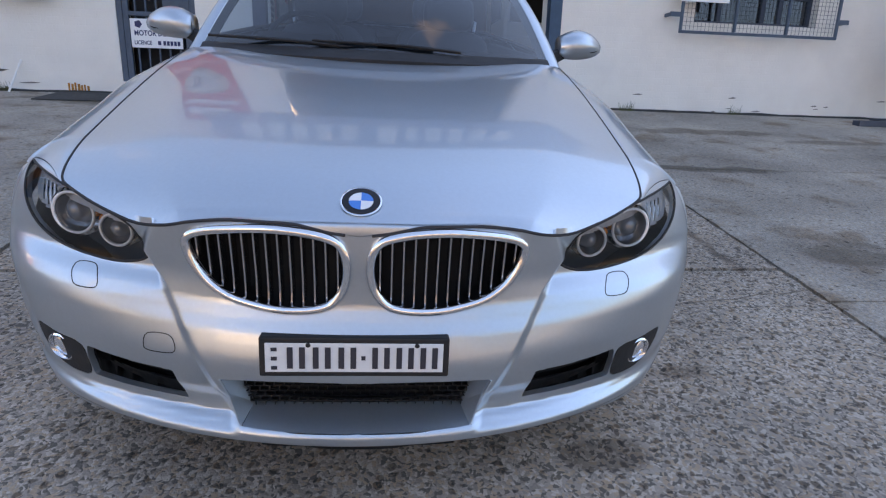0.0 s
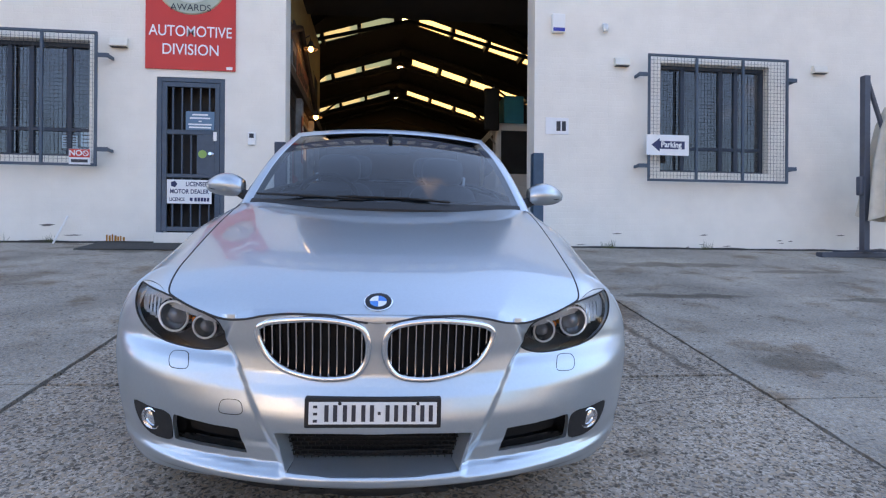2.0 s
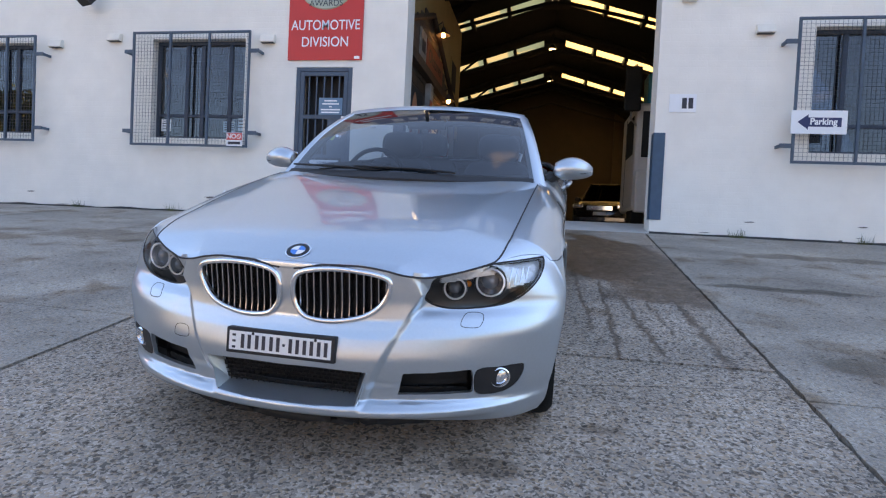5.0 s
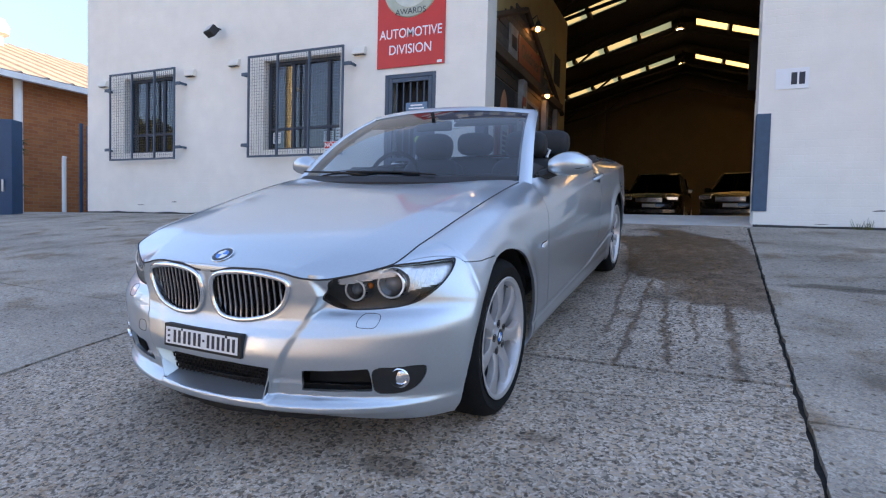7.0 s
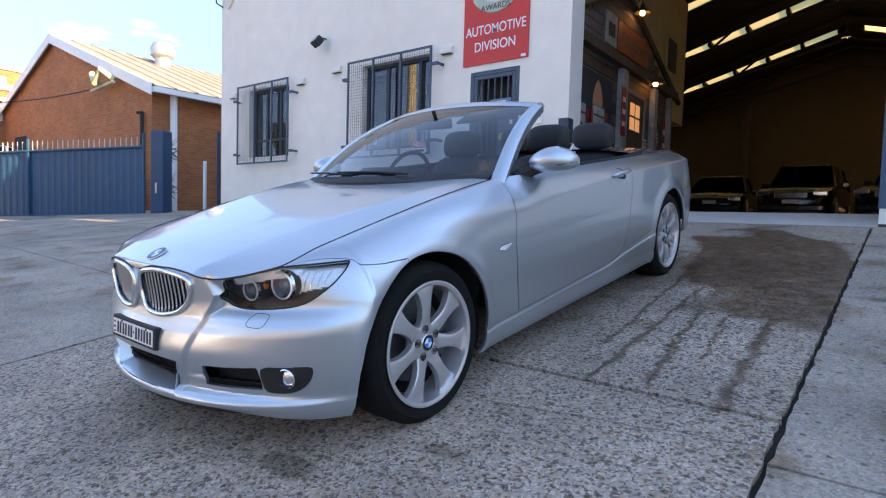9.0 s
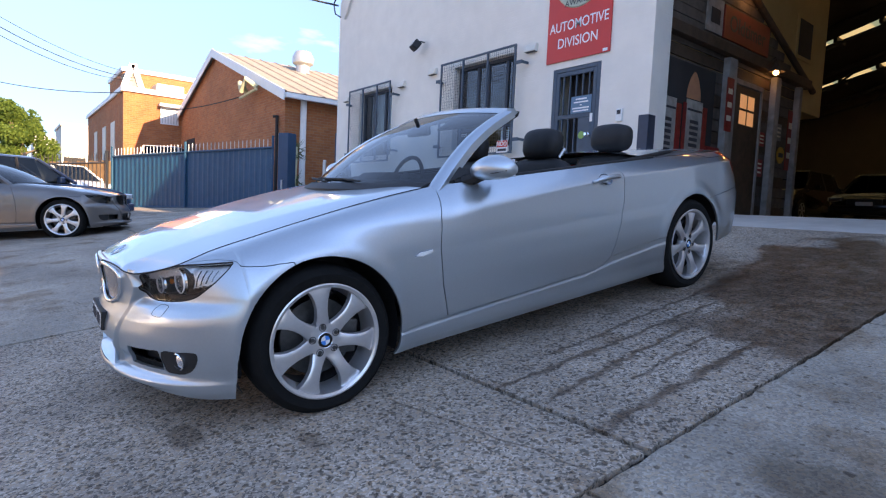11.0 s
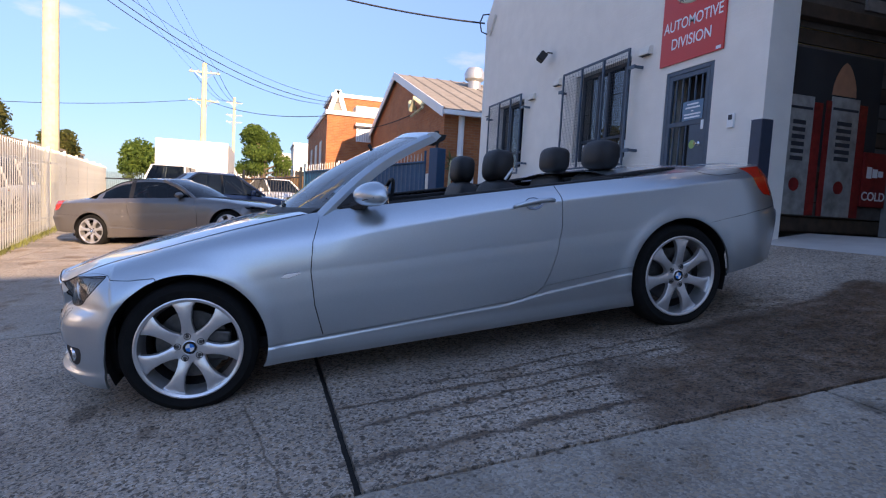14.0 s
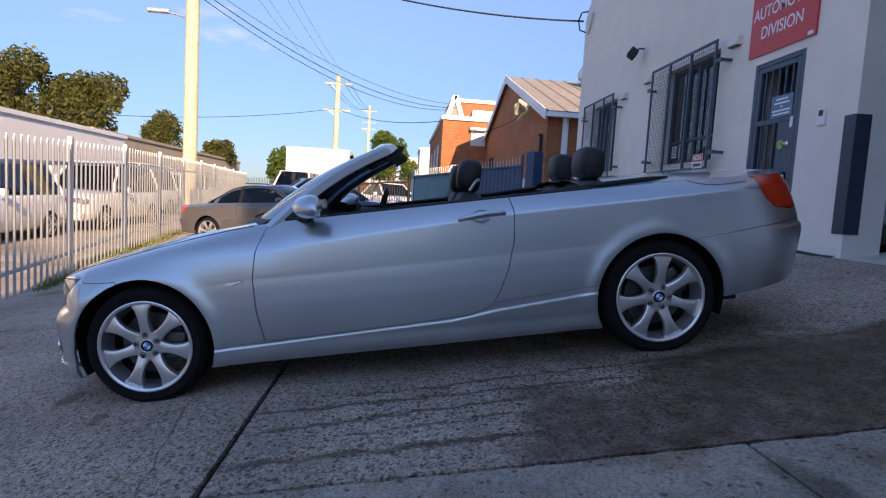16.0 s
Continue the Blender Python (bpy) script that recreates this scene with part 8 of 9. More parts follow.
# shrub at the downpipe's foot
yu = thing("yucca_plant", "scruffy green and brown yucca by the gate", "plant")
part("trunk", tube([(-12.6, 8.16, 1.28), (-12.58, 8.14, 2.1), (-12.55, 8.16, 3.05)], [0.07, 0.05, 0.04], 7), M_timber, yu)
M_leaf2 = mat("yucca_leaf", (0.07, 0.09, 0.03), 0.7, vary=0.4, scale=6)
bm = bmesh.new()
rg = random.Random(9)
for zc in (2.05, 3.0):
    for k in range(46):
        a, e = rg.random() * 6.28, rg.uniform(-0.9, 1.3)
        L = rg.uniform(0.25, 0.48)
        d = Vector((math.cos(a) * math.cos(e), math.sin(a) * math.cos(e), math.sin(e)))
        o = Vector((-12.57, 8.15, zc + rg.uniform(-0.25, 0.1)))
        sd = d.orthogonal().normalized() * 0.02
        bm.faces.new([bm.verts.new(p) for p in (o - sd, o + sd, o + d * L + Vector((0, 0, -0.1 * L)))])
part("crown", bm, M_leaf2, yu)

# ---------------------------------------------------------------- street poles and wires
def street_pole(name, x, y, top, r, arms, label):
    z0 = ground_z(x, y)
    p = thing(name, label, "pole")
    part("shaft", tube([(x, y, z0 - 0.3), (x + 0.02, y, (z0 + top) / 2), (x, y, top)], [r, r * 0.9, r * 0.75], 16), M_timber, p)
    for z in arms:
        part("crossarm", box(x - 0.06, x + 0.06, y - 1.1, y + 1.1, z - 0.06, z + 0.06, 0.008), M_timber, p)
        for k in (-0.95, -0.45, 0.45, 0.95):
            part("insulator", lathe([(0.03, z + 0.06), (0.05, z + 0.10), (0.03, z + 0.14), (0.045, z + 0.17), (0.0, z + 0.21)], 10, "z", (x, y + k, 0), False), M_galv, p, auto=40)
        part("strut", tube([(x + 0.05, y - 0.7, z), (x + 0.05, y, z - 0.6)], 0.02, 5), M_galv, p)
        part("strut", tube([(x + 0.05, y + 0.7, z), (x + 0.05, y, z - 0.6)], 0.02, 5), M_galv, p)
    return p


P1, P2, P3 = (-13.6, -2.75), (-43.7, -1.95), (-85.8, -1.9)
pl1 = street_pole("power_pole", *P1, 11.5, 0.21, (10.9,), "sunlit weathered timber power pole beside the fence")
part("lamp_arm", tube([(P1[0] - 0.1, P1[1], 6.7), (P1[0] - 0.3, P1[1] - 0.5, 6.85), (P1[0] - 0.4, P1[1] - 0.9, 6.95)], 0.03, 6), M_galv, pl1)
part("street_lamp", box(P1[0] - 0.52, P1[0] - 0.34, P1[1] - 1.5, P1[1] - 0.85, 6.92, 7.04, 0.03), M_galv, pl1, "grey street lamp head")
street_pole("power_pole", *P2, 11.6, 0.24, (8.75, 10.9), "distant timber power pole with cross arms")
street_pole("power_pole", *P3, 16.0, 0.25, (12.4, 13.4, 15.2), "distant timber power pole with cross arms")
M_wireb = mat("black_cable", (0.02, 0.02, 0.022), 0.7, vary=0)


def cable(a, b, sag, r=0.007, n=18):
    a, b = Vector(a), Vector(b)
    pts = [a.lerp(b, t) - Vector((0, 0, sag * 4 * t * (1 - t))) for t in np.linspace(0, 1, n)]
    c = thing("overhead_cable", "thin black overhead cable between poles", "cable", group="overhead cables")
    part("strand", tube(pts, r, 5), M_wireb, c)


CORNER = (-9.72, 7.93, 6.32)
cable((P1[0] + 0.1, P1[1] + 0.1, 9.2), CORNER, 0.55, 0.022)
for k, z in ((-0.95, 11.1), (-0.45, 11.1), (0.45, 11.1), (0.95, 11.1)):
    cable((P1[0], P1[1] + k, z), (P2[0], P2[1] + k, 11.1), 0.5)
    cable((P2[0], P2[1] + k, 11.1), (P3[0], P3[1] + k, 15.4), 0.8, 0.02)
    cable((P1[0], P1[1] + k, z), (-25.0, -30.0 + k, 10.5), 0.5)
    cable((P1[0], P1[1] + k, z), (26.0, -7.0 + k, 12.0), 0.8)
for z, z2, y2, r in ((7.55, 6.9, 6.6, 0.014), (7.35, 6.75, 6.2, 0.012), (7.8, 7.1, 7.0, 0.009)):
    cable((P1[0], P1[1] + 0.2, z), (-27.0, y2, z2), 0.9, r)
cable((P2[0], P2[1], 8.9), (-26.6, 5.9, 6.1), 0.5, 0.02)
cable((P2[0], P2[1], 8.9), (-34.0, -18.0, 6.0), 0.5, 0.02)
cable((-16.9, 7.85, 4.98), (-26.4, 7.4, 5.5), 0.12, 0.02)
cb = thing("cable_bracket", "bent steel cable bracket at the wall's corner", "bracket")
part("hoop", tube([(-9.70, 7.995, 6.05), (-9.72, 7.85, 6.10), (-9.72, 7.80, 6.32), (-9.66, 7.85, 6.5), (-9.6, 7.995, 6.52)], 0.018, 6), M_dark, cb)
part("pipe", tube([(-9.45, 7.96, 5.95), (-9.1, 7.96, 6.35)], 0.03, 6), M_wall, cb)

# ---------------------------------------------------------------- far buildings and trees
M_far = mat("pale_render", (0.72, 0.68, 0.62), 0.8, vary=0.08, scale=1)
M_tan = mat("tan_sheeting", (0.46, 0.37, 0.26), 0.8, vary=0.12, scale=1)
M_farw = mat("white_render", (0.80, 0.78, 0.75), 0.8, vary=0.05, scale=1)


def far_building(label, x0, x1, y0, y1, z1, m, roof=None, windows=0):
    z0 = -0.6
    b = thing("far_building", label, "building")
    part("wall", box(x0, x1, y0, y1, z0, z1), m, b)
    part("parapet", box(x0 - 0.1, x1 + 0.1, y0 - 0.1, y1 + 0.1, z1 + 0.002, z1 + 0.22, 0.01), M_roof if roof is None else roof, b)
    for k in range(windows):
        yy = y0 + (y1 - y0) * (k + 0.5) / windows
        part("window", box(x1 + 0.01, x1 + 0.05, yy - 0.8, yy + 0.8, z1 * 0.35, z1 * 0.62), M_dark, b)
        xx = x0 + (x1 - x0) * (k + 0.5) / windows
        part("window", box(xx - 0.8, xx + 0.8, y1 + 0.01, y1 + 0.05, z1 * 0.35, z1 * 0.62), M_dark, b)
    return b


far_building("long white shed wall beyond the fence", -33.5, -12.0, -26.0, -14.0, 4.5, M_farw, M_farw)
far_building("long beige shed beyond the street", -68.0, -34.5, -34.0, -16.5, 5.0, M_tan, M_tan, 7)
far_building("white flat-roofed building far down the street", -64.0, -57.0, 5.5, 9.5, 7.2, M_farw, M_farw, 2)
far_building("pale building far down the street", -78.0, -70.0, 4.0, 8.5, 7.0, M_far, M_farw, 2)
far_building("pale low building at the street's end", -96.0, -90.0, -14.0, 3.0, 5.6, M_far, M_far, 4)
# unseen neighbours added to shade the yard, their white walls bouncing light back
far_building("unseen tall white block added to shade the yard", 14.2, 22.0, 3.7, 7.9, 8.75, M_neigh, None, 2)
far_building("unseen tall white block added beyond the hall for its shadow", 23.0, 24.6, 8.5, 13.5, 18.0, M_neigh, None, 3)
far_building("pale workshop across the street", -12.0, 12.0, -46.0, -30.0, 6.5, M_far, None, 6)


def leaf_mat(name, c, c2):
    m = bpy.data.materials.new(name)
    m.use_nodes = True
    n, l = m.node_tree.nodes, m.node_tree.links
    b = n["Principled BSDF"]
    b.inputs["Roughness"].default_value = 0.6
    g = n.new("ShaderNodeNewGeometry")
    mx = n.new("ShaderNodeMix")
    mx.data_type = "RGBA"
    mx.inputs["A"].default_value, mx.inputs["B"].default_value = (*c, 1), (*c2, 1)
    l.new(g.outputs["Random Per Island"], mx.inputs["Factor"])
    l.new(mx.outputs["Result"], b.inputs["Base Color"])
    tr = n.new("ShaderNodeBsdfTranslucent")
    l.new(mx.outputs["Result"], tr.inputs[0])
    ad = n.new("ShaderNodeMixShader")
    ad.inputs[0].default_value = 0.35
    l.new(b.outputs[0], ad.inputs[1])
    l.new(tr.outputs[0], ad.inputs[2])
    l.new(ad.outputs[0], n["Material Output"].inputs[0])
    return m


M_pine = leaf_mat("pine_foliage", (0.06, 0.085, 0.025), (0.24, 0.23, 0.07))
M_fig = leaf_mat("bright_foliage", (0.06, 0.12, 0.022), (0.20, 0.29, 0.06))
M_bark = mat("bark", (0.12, 0.09, 0.06), 0.9, vary=0.3, scale=5)


def tree(x, y, zb_, zt_, r, foliage, seed, count, leaf, label):
    rg = random.Random(seed)
    t = thing("tree", label, "tree")
    g0 = ground_z(x, y) - 0.5
    part("trunk", tube([(x, y, g0), (x + 0.2, y, (g0 + zb_) / 2), (x, y + 0.1, zb_ + 0.5), (x, y, (zb_ + zt_) / 2)], [0.45, 0.36, 0.26, 0.1], 9), M_bark, t)
    clumps = []
    for k in range(15):
        a, h = rg.random() * 6.28, rg.random()
        rr = r * (0.25 + 0.62 * rg.random()) * (1 - 0.45 * h)
        c = Vector((x + rr * math.cos(a), y + rr * math.sin(a), zb_ + (zt_ - zb_) * (0.12 + 0.74 * h)))
        clumps.append((c, r * rg.uniform(0.26, 0.44)))
        part("limb", tube([(x, y, zb_ + (c.z - zb_) * 0.4), (c.x * 0.5 + x * 0.5, c.y * 0.5 + y * 0.5, zb_ + (c.z - zb_) * 0.75), tuple(c)], [0.14, 0.09, 0.04], 5), M_bark, t)
    vs, fs = [], []
    for k in range(count):
        c, cr = rg.choice(clumps)
        d = Vector((rg.gauss(0, 1), rg.gauss(0, 1), rg.gauss(0, 0.75))).normalized() * cr * rg.uniform(0.55, 1.08)
        p = c + d
        u = Vector((rg.gauss(0, 1), rg.gauss(0, 1), rg.gauss(0, 1))).normalized()
        w = u.orthogonal().normalized()
        s1, s2 = leaf * rg.uniform(0.5, 1.2), leaf * rg.uniform(0.3, 0.7)
        i = len(vs)
        vs += [p - u * s1, p + w * s2, p + u * s1, p - w * s2 + u * s1 * 0.2]
        fs.append((i, i + 1, i + 2, i + 3))
    mesh_object("crown", vs, fs, foliage, False, t)


tree(-56.3, 2.4, 3.6, 8.7, 2.6, M_fig, 3, 9000, 0.19, "round bright green street tree")
tree(-64.5, -9.4, 3.2, 6.9, 3.4, M_fig, 4, 6000, 0.24, "broad green tree behind the lorry")
tree(-48.0, -30.5, 5.5, 12.4, 4.2, M_pine, 5, 6500, 0.28, "dark olive pine tree beyond the sheds")
tree(-50.6, -25.6, 5.6, 11.6, 4.3, M_pine, 6, 7000, 0.28, "dark olive pine tree beyond the sheds")
tree(-52.0, -34.5, 5.5, 11.8, 4.0, M_pine, 7, 4500, 0.3, "dark olive pine tree beyond the sheds")
tree(-57.0, -21.6, 5.4, 9.0, 2.9, M_pine, 8, 4500, 0.25, "low dark olive pine tree")
tree(-63.0, -17.5, 4.8, 7.0, 2.4, M_pine, 10, 3000, 0.25, "low dark olive pine tree")


# ---------------------------------------------------------------- details of the silver convertible
def surf(view, a, z, out=0.0, mirror=1):
    """A point on the skin, and its outward normal, from its front ('f') or side ('s') place."""
    s, q = chart([(a, z)], view)[0]
    e = 2e-3
    p = flank(np.array([s]), np.array([q]))[0]
    du = flank(np.array([min(s + e, 3)]), np.array([q]))[0] - flank(np.array([max(s - e, 0)]), np.array([q]))[0]
    dq = flank(np.array([s]), np.array([min(q + e, 2)]))[0] - flank(np.array([s]), np.array([max(q - e, 0)]))[0]
    n = np.cross(du, dq)
    n /= np.linalg.norm(n) + 1e-12
    if n.dot(p - np.array([0, 1.4, 0.45])) < 0:
        n = -n
    p = p + n * out
    return Vector((p[0] * mirror, p[1], p[2])), Vector((n[0] * mirror, n[1], n[2]))


M_lampring = mat("bright_lamp_ring", (0.88, 0.88, 0.88), 0.22, 0.25, vary=0.03, scale=60, coat=0.5)
M_lampchrome = mat("pressed_lamp_chrome", (0.86, 0.87, 0.88), 0.20, 0.55, vary=0.12, scale=90, bump=0.4, bscale=55)
M_amber = mat("amber_plastic", (0.75, 0.20, 0.02), 0.25, vary=0.1)
M_proj = mat("projector_glass", (0.22, 0.23, 0.25), 0.05, 0.3, vary=0, coat=1.0)
M_slat = mat("slat_chrome", (0.52, 0.52, 0.53), 0.22, 1.0, vary=0.05, scale=40)
M_darkchrome = mat("dark_chrome", (0.30, 0.31, 0.33), 0.18, 1.0, vary=0.05, scale=40)
for mr in (1, -1):
    # kidney grille: chrome ring and thirteen slats
    g = new("kidney_grille")
    g.parent = CAR
    g["label"] = "kidney-shaped grille with chrome ring and dark slats"
    ring = [surf("f", x, z, 0.004, mr)[0] for x, z in KIDNEY]
    part("chrome_ring", tube(ring, 0.0092, 8, True), M_chrome, g, "bright chrome ring", smooth=True)
    for k in range(13):
        x = 0.041 + (0.314 - 0.041) * k / 12
        # vertical extent of the opening at this x
        cut = []
        for i in range(len(KIDNEY)):
            (xa, za), (xb, zb_) = KIDNEY[i], KIDNEY[(i + 1) % len(KIDNEY)]
            if (xa - x) * (xb - x) <= 0 and xa != xb:
                cut.append(za + (zb_ - za) * (x - xa) / (xb - xa))
        if len(cut) < 2:
            continue
        lo_, hi_ = min(cut) + 0.004, max(cut) - 0.004
        secs = []
        for z in np.linspace(lo_, hi_, 7):
            p, nn = surf("f", x, z, -0.012, mr)
            secs.append([(p.x + a, p.y + b, p.z) for a, b in ((-0.0030, 0.0), (-0.0016, -0.004), (0.0016, -0.004), (0.0030, 0.0), (0.0024, 0.03), (-0.0024, 0.03))])
        part("slat", beam(None, secs), M_slat, g)
    # headlamp: two ringed projectors in bright bowls, chrome brow and indicator over a dark tray
    hl_ = new("headlamp")
    hl_.parent = CAR
    hl_["label"] = "twin round headlamp with bright rings over a dark tray"
    for x, y, z, r in ((0.506, -0.524, 0.613, 0.034), (0.613, -0.472, 0.630, 0.045)):
        d = Vector((0.16 * mr, -0.98, 0.05)).normalized()
        m_ = Matrix.Translation((x * mr, y, z)) @ d.to_track_quat("Z", "Y").to_matrix().to_4x4()
        bm = bmesh.new()
        add_tube(bm, [m_ @ Vector((r * math.cos(a), r * math.sin(a), 0.014)) for a in np.linspace(0, 2 * math.pi, 40, endpoint=False)], 0.0036, 8, True)
        part("light_ring", bm, M_lampring, hl_, "bright ring round the lamp", smooth=True)
        bm = bmesh.new()
        add_lathe(bm, [(r * 1.20, 0.004), (r * 1.04, 0.012), (r * 0.93, 0.0), (r * 0.86, -0.010), (r * 0.74, -0.018), (r * 0.64, -0.026)], 40)
        bmesh.ops.transform(bm, matrix=m_, verts=bm.verts)
        part("reflector_bowl", bm, M_chrome, hl_, "chrome reflector bowl", auto=25)
        bm = bmesh.new()
        add_lathe(bm, [(r * 0.68, -0.022), (r * 0.62, -0.004), (r * 0.46, 0.010), (r * 0.2, 0.016), (0.0, 0.017)], 28)
        bmesh.ops.transform(bm, matrix=m_, verts=bm.verts)
        part("projector_lens", bm, M_proj, hl_, "glass projector", smooth=True)
        part("lamp_barrel", lathe([(r * 1.22, 0.004), (r * 1.24, -0.05)], 32, "z", (0, 0, 0), False), M_lamphouse, hl_).matrix_basis = m_
    shell("indicator", 0.026, ["headlamp"], M_lampchrome, mr < 0, keep=lambda x, y, z: x > 0.662 and z > 0.600 + 0.3 * (x - 0.662), parent=hl_, label="bright fluted indicator bowl")
    shell("brow", 0.020, ["headlamp"], M_lampchrome, mr < 0, keep=lambda x, y, z: 0.475 < x < 0.68 and z > 0.620 + 0.20 * (x - 0.44), parent=hl_, label="chrome brow over the lamps")
    for k in range(4):
        xx = 0.684 + 0.017 * k
        part("reflector_rib", tube([surf("f", xx + 0.010 * (zz - 0.60) / 0.08, zz, -0.025, mr)[0] for zz in np.linspace(0.612 + 0.008 * k, 0.680, 5)], 0.0022, 5), M_chrome, hl_)
    part("lamp_seal", tube([surf("f", x, z, -0.001, mr)[0] for x, z in HEADLAMP], 0.0032, 6, True), M_black, hl_, "black seal round the lamp", smooth=True)
    part("amber_bulb", lathe([(0.0, -0.008), (0.009, -0.006), (0.011, 0.0), (0.008, 0.008), (0.0, 0.011)], 12, "y", tuple(surf("f", 0.562, 0.622, -0.035, mr)[0])), M_amber, hl_, "small amber bulb", smooth=True)
    # fog lamp
    p, nn = surf("f", 0.668, 0.332, -0.006, mr)
    q = (nn + Vector((0, -0.7, 0))).normalized().to_track_quat("Z", "Y").to_matrix().to_4x4()
    bm = bmesh.new()
    add_lathe(bm, [(0.031, -0.03), (0.035, 0.008), (0.031, 0.011), (0.029, 0.002)], 28)
    bmesh.ops.transform(bm, matrix=Matrix.Translation(p) @ q, verts=bm.verts)
    fg = part("fog_lamp", bm, M_chrome, CAR, "round fog lamp with chrome bezel", auto=40)
    bm = bmesh.new()
    add_lathe(bm, [(0.030, 0.000), (0.022, 0.007), (0.0, 0.010)], 28)
    bmesh.ops.transform(bm, matrix=Matrix.Translation(p) @ q, verts=bm.verts)
    part("lens", bm, M_lampw, fg, smooth=True)
    # headlamp washer cover: a fine seam
    pts = smooth_poly([(0.548, 0.505), (0.590, 0.502), (0.603, 0.512), (0.606, 0.530), (0.594, 0.540), (0.558, 0.542), (0.546, 0.534), (0.540, 0.516)], 4)
    part("washer_cover", tube([surf("f", x, z, -0.0003, mr)[0] for x, z in pts], 0.0013, 5, True), M_dark, CAR)
    # side repeater
    pts = [(0.455, 0.606), (0.475, 0.620), (0.545, 0.622), (0.552, 0.616), (0.505, 0.604), (0.490, 0.600)]
    bm = bmesh.new()
    bm.faces.new([bm.verts.new(surf("s", y, z, 0.004, mr)[0]) for y, z in pts])
    bm.normal_update()
    bmesh.ops.solidify(bm, geom=bm.faces, thickness=0.006)
    part("side_repeater", bm, M_lampring, CAR, "small clear side repeater")
    part("repeater_rim", tube([surf("s", y, z, 0.003, mr)[0] for y, z in pts], 0.0028, 5, True), M_darkchrome, CAR)
    # door handle: recess cup and bar
    p, nn = surf("s", 1.82, 0.842, 0.001, mr)
    bm = bmesh.new()
    add_lathe(bm, [(0.052, 0.0015), (0.045, -0.004), (0.0, -0.010)], 28)
    bmesh.ops.transform(bm, matrix=Matrix.Translation(p) @ nn.to_track_quat("Z", "Y").to_matrix().to_4x4() @ Matrix.Diagonal((1.0, 0.75, 1, 1)), verts=bm.verts)
    hd = part("door_handle", bm, M_darkchrome, CAR, "silver door handle over a dark cup", smooth=True)
    pts, rr = [], []
    for k, t in enumerate(np.linspace(0, 1, 13)):
        y = 1.70 + 0.245 * t
        pp, n2 = surf("s", y, 0.832 + 0.014 * t, 0.006 + 0.026 * math.sin(math.pi * min(1, max(0, (t - 0.02) / 0.96))) ** 0.5, mr)
        pts.append(pp)
        rr.append(0.007 + 0.0075 * math.sin(math.pi * (0.08 + 0.84 * t)) ** 0.6)
    part("bar", tube(pts, rr, 10), M_silver, hd, "silver bar", smooth=True)
    # door mirror
    mm_ = new("door_mirror")
    mm_.parent = CAR
    mm_["label"] = "silver door mirror on a black foot"
    bm = bmesh.new()
    rings = []
    for t in np.linspace(0, 1, 13):
        x = 0.775 + 0.205 * t
        ry = 0.100 * math.sin(math.pi * (0.16 + 0.80 * t)) ** 0.55
        rz = 0.060 * math.sin(math.pi * (0.14 + 0.82 * t)) ** 0.55
        cyy, czz = 0.930 + 0.045 * t, 0.963 + 0.012 * math.sin(math.pi * t)
        ring = []
        for j in range(20):
            a = 2 * math.pi * j / 20
            yy = math.cos(a)
            yy = yy if yy < 0 else yy * 0.55
            ring.append(bm.verts.new((x * mr, cyy + ry * yy, czz + rz * math.sin(a) - (0.006 if math.sin(a) < 0 else 0))))
        rings.append(ring)
    for A, B in zip(rings, rings[1:]):
        for j in range(20):
            bm.faces.new((A[j], A[(j + 1) % 20], B[(j + 1) % 20], B[j]))
    bm.faces.new(rings[0])
    bm.faces.new(rings[-1])
    part("housing", bm, M_silver, mm_, "silver housing", auto=60)
    bm = bmesh.new()
    add_box(bm, -0.075, 0.075, -0.002, 0.002, -0.042, 0.042, 0.001, m=pose(0.878 * mr, 1.008, 0.963, 0, 0, -6 * mr))
    part("glass", bm, M_chrome, mm_, "mirror glass")
    part("seam", tube([(0.790 * mr, 0.862, 0.952), (0.85 * mr, 0.860, 0.946), (0.93 * mr, 0.885, 0.948), (0.97 * mr, 0.93, 0.956)], 0.002, 5), M_dark, mm_)
    part("foot", tube([(0.72 * mr, 0.86, 0.905), (0.775 * mr, 0.905, 0.925), (0.82 * mr, 0.93, 0.938)], [0.035, 0.028, 0.022], 8), M_black, mm_, "black foot")
    bm = bmesh.new()
    tri_ = [(0.715, 0.72, 0.905), (0.742, 0.98, 0.915), (0.735, 0.93, 0.955), (0.695, 0.85, 0.985)]
    bm.faces.new([bm.verts.new((x * mr, y, z)) for x, y, z in tri_])
    bm.normal_update()
    bmesh.ops.solidify(bm, geom=bm.faces, thickness=0.015)
    part("sail_panel", bm, M_black, mm_, "black sail panel")
    # waist seal along the door and quarter
    seal = [flank(np.array([s_of_y(y)]), np.array([2.0]))[0] for y in np.linspace(0.80, 2.45, 20)]
    part("waist_seal", tube([((p[0] - 0.012) * mr, p[1], p[2] + 0.002) for p in seal], 0.011, 7), M_black, CAR, "black waist seal")
    # tonneau edge, tall black lip behind the door
    lip = [(0.748, 2.02, 0.928), (0.735, 2.30, 0.944), (0.70, 2.55, 0.956), (0.64, 2.80, 0.962), (0.58, 2.94, 0.962)]
    part("hood_cover_edge", tube([(x * mr, y, z) for x, y, z in lip], [0.008, 0.012, 0.013, 0.012, 0.006], 8), M_black, CAR, "black roof cover edge")
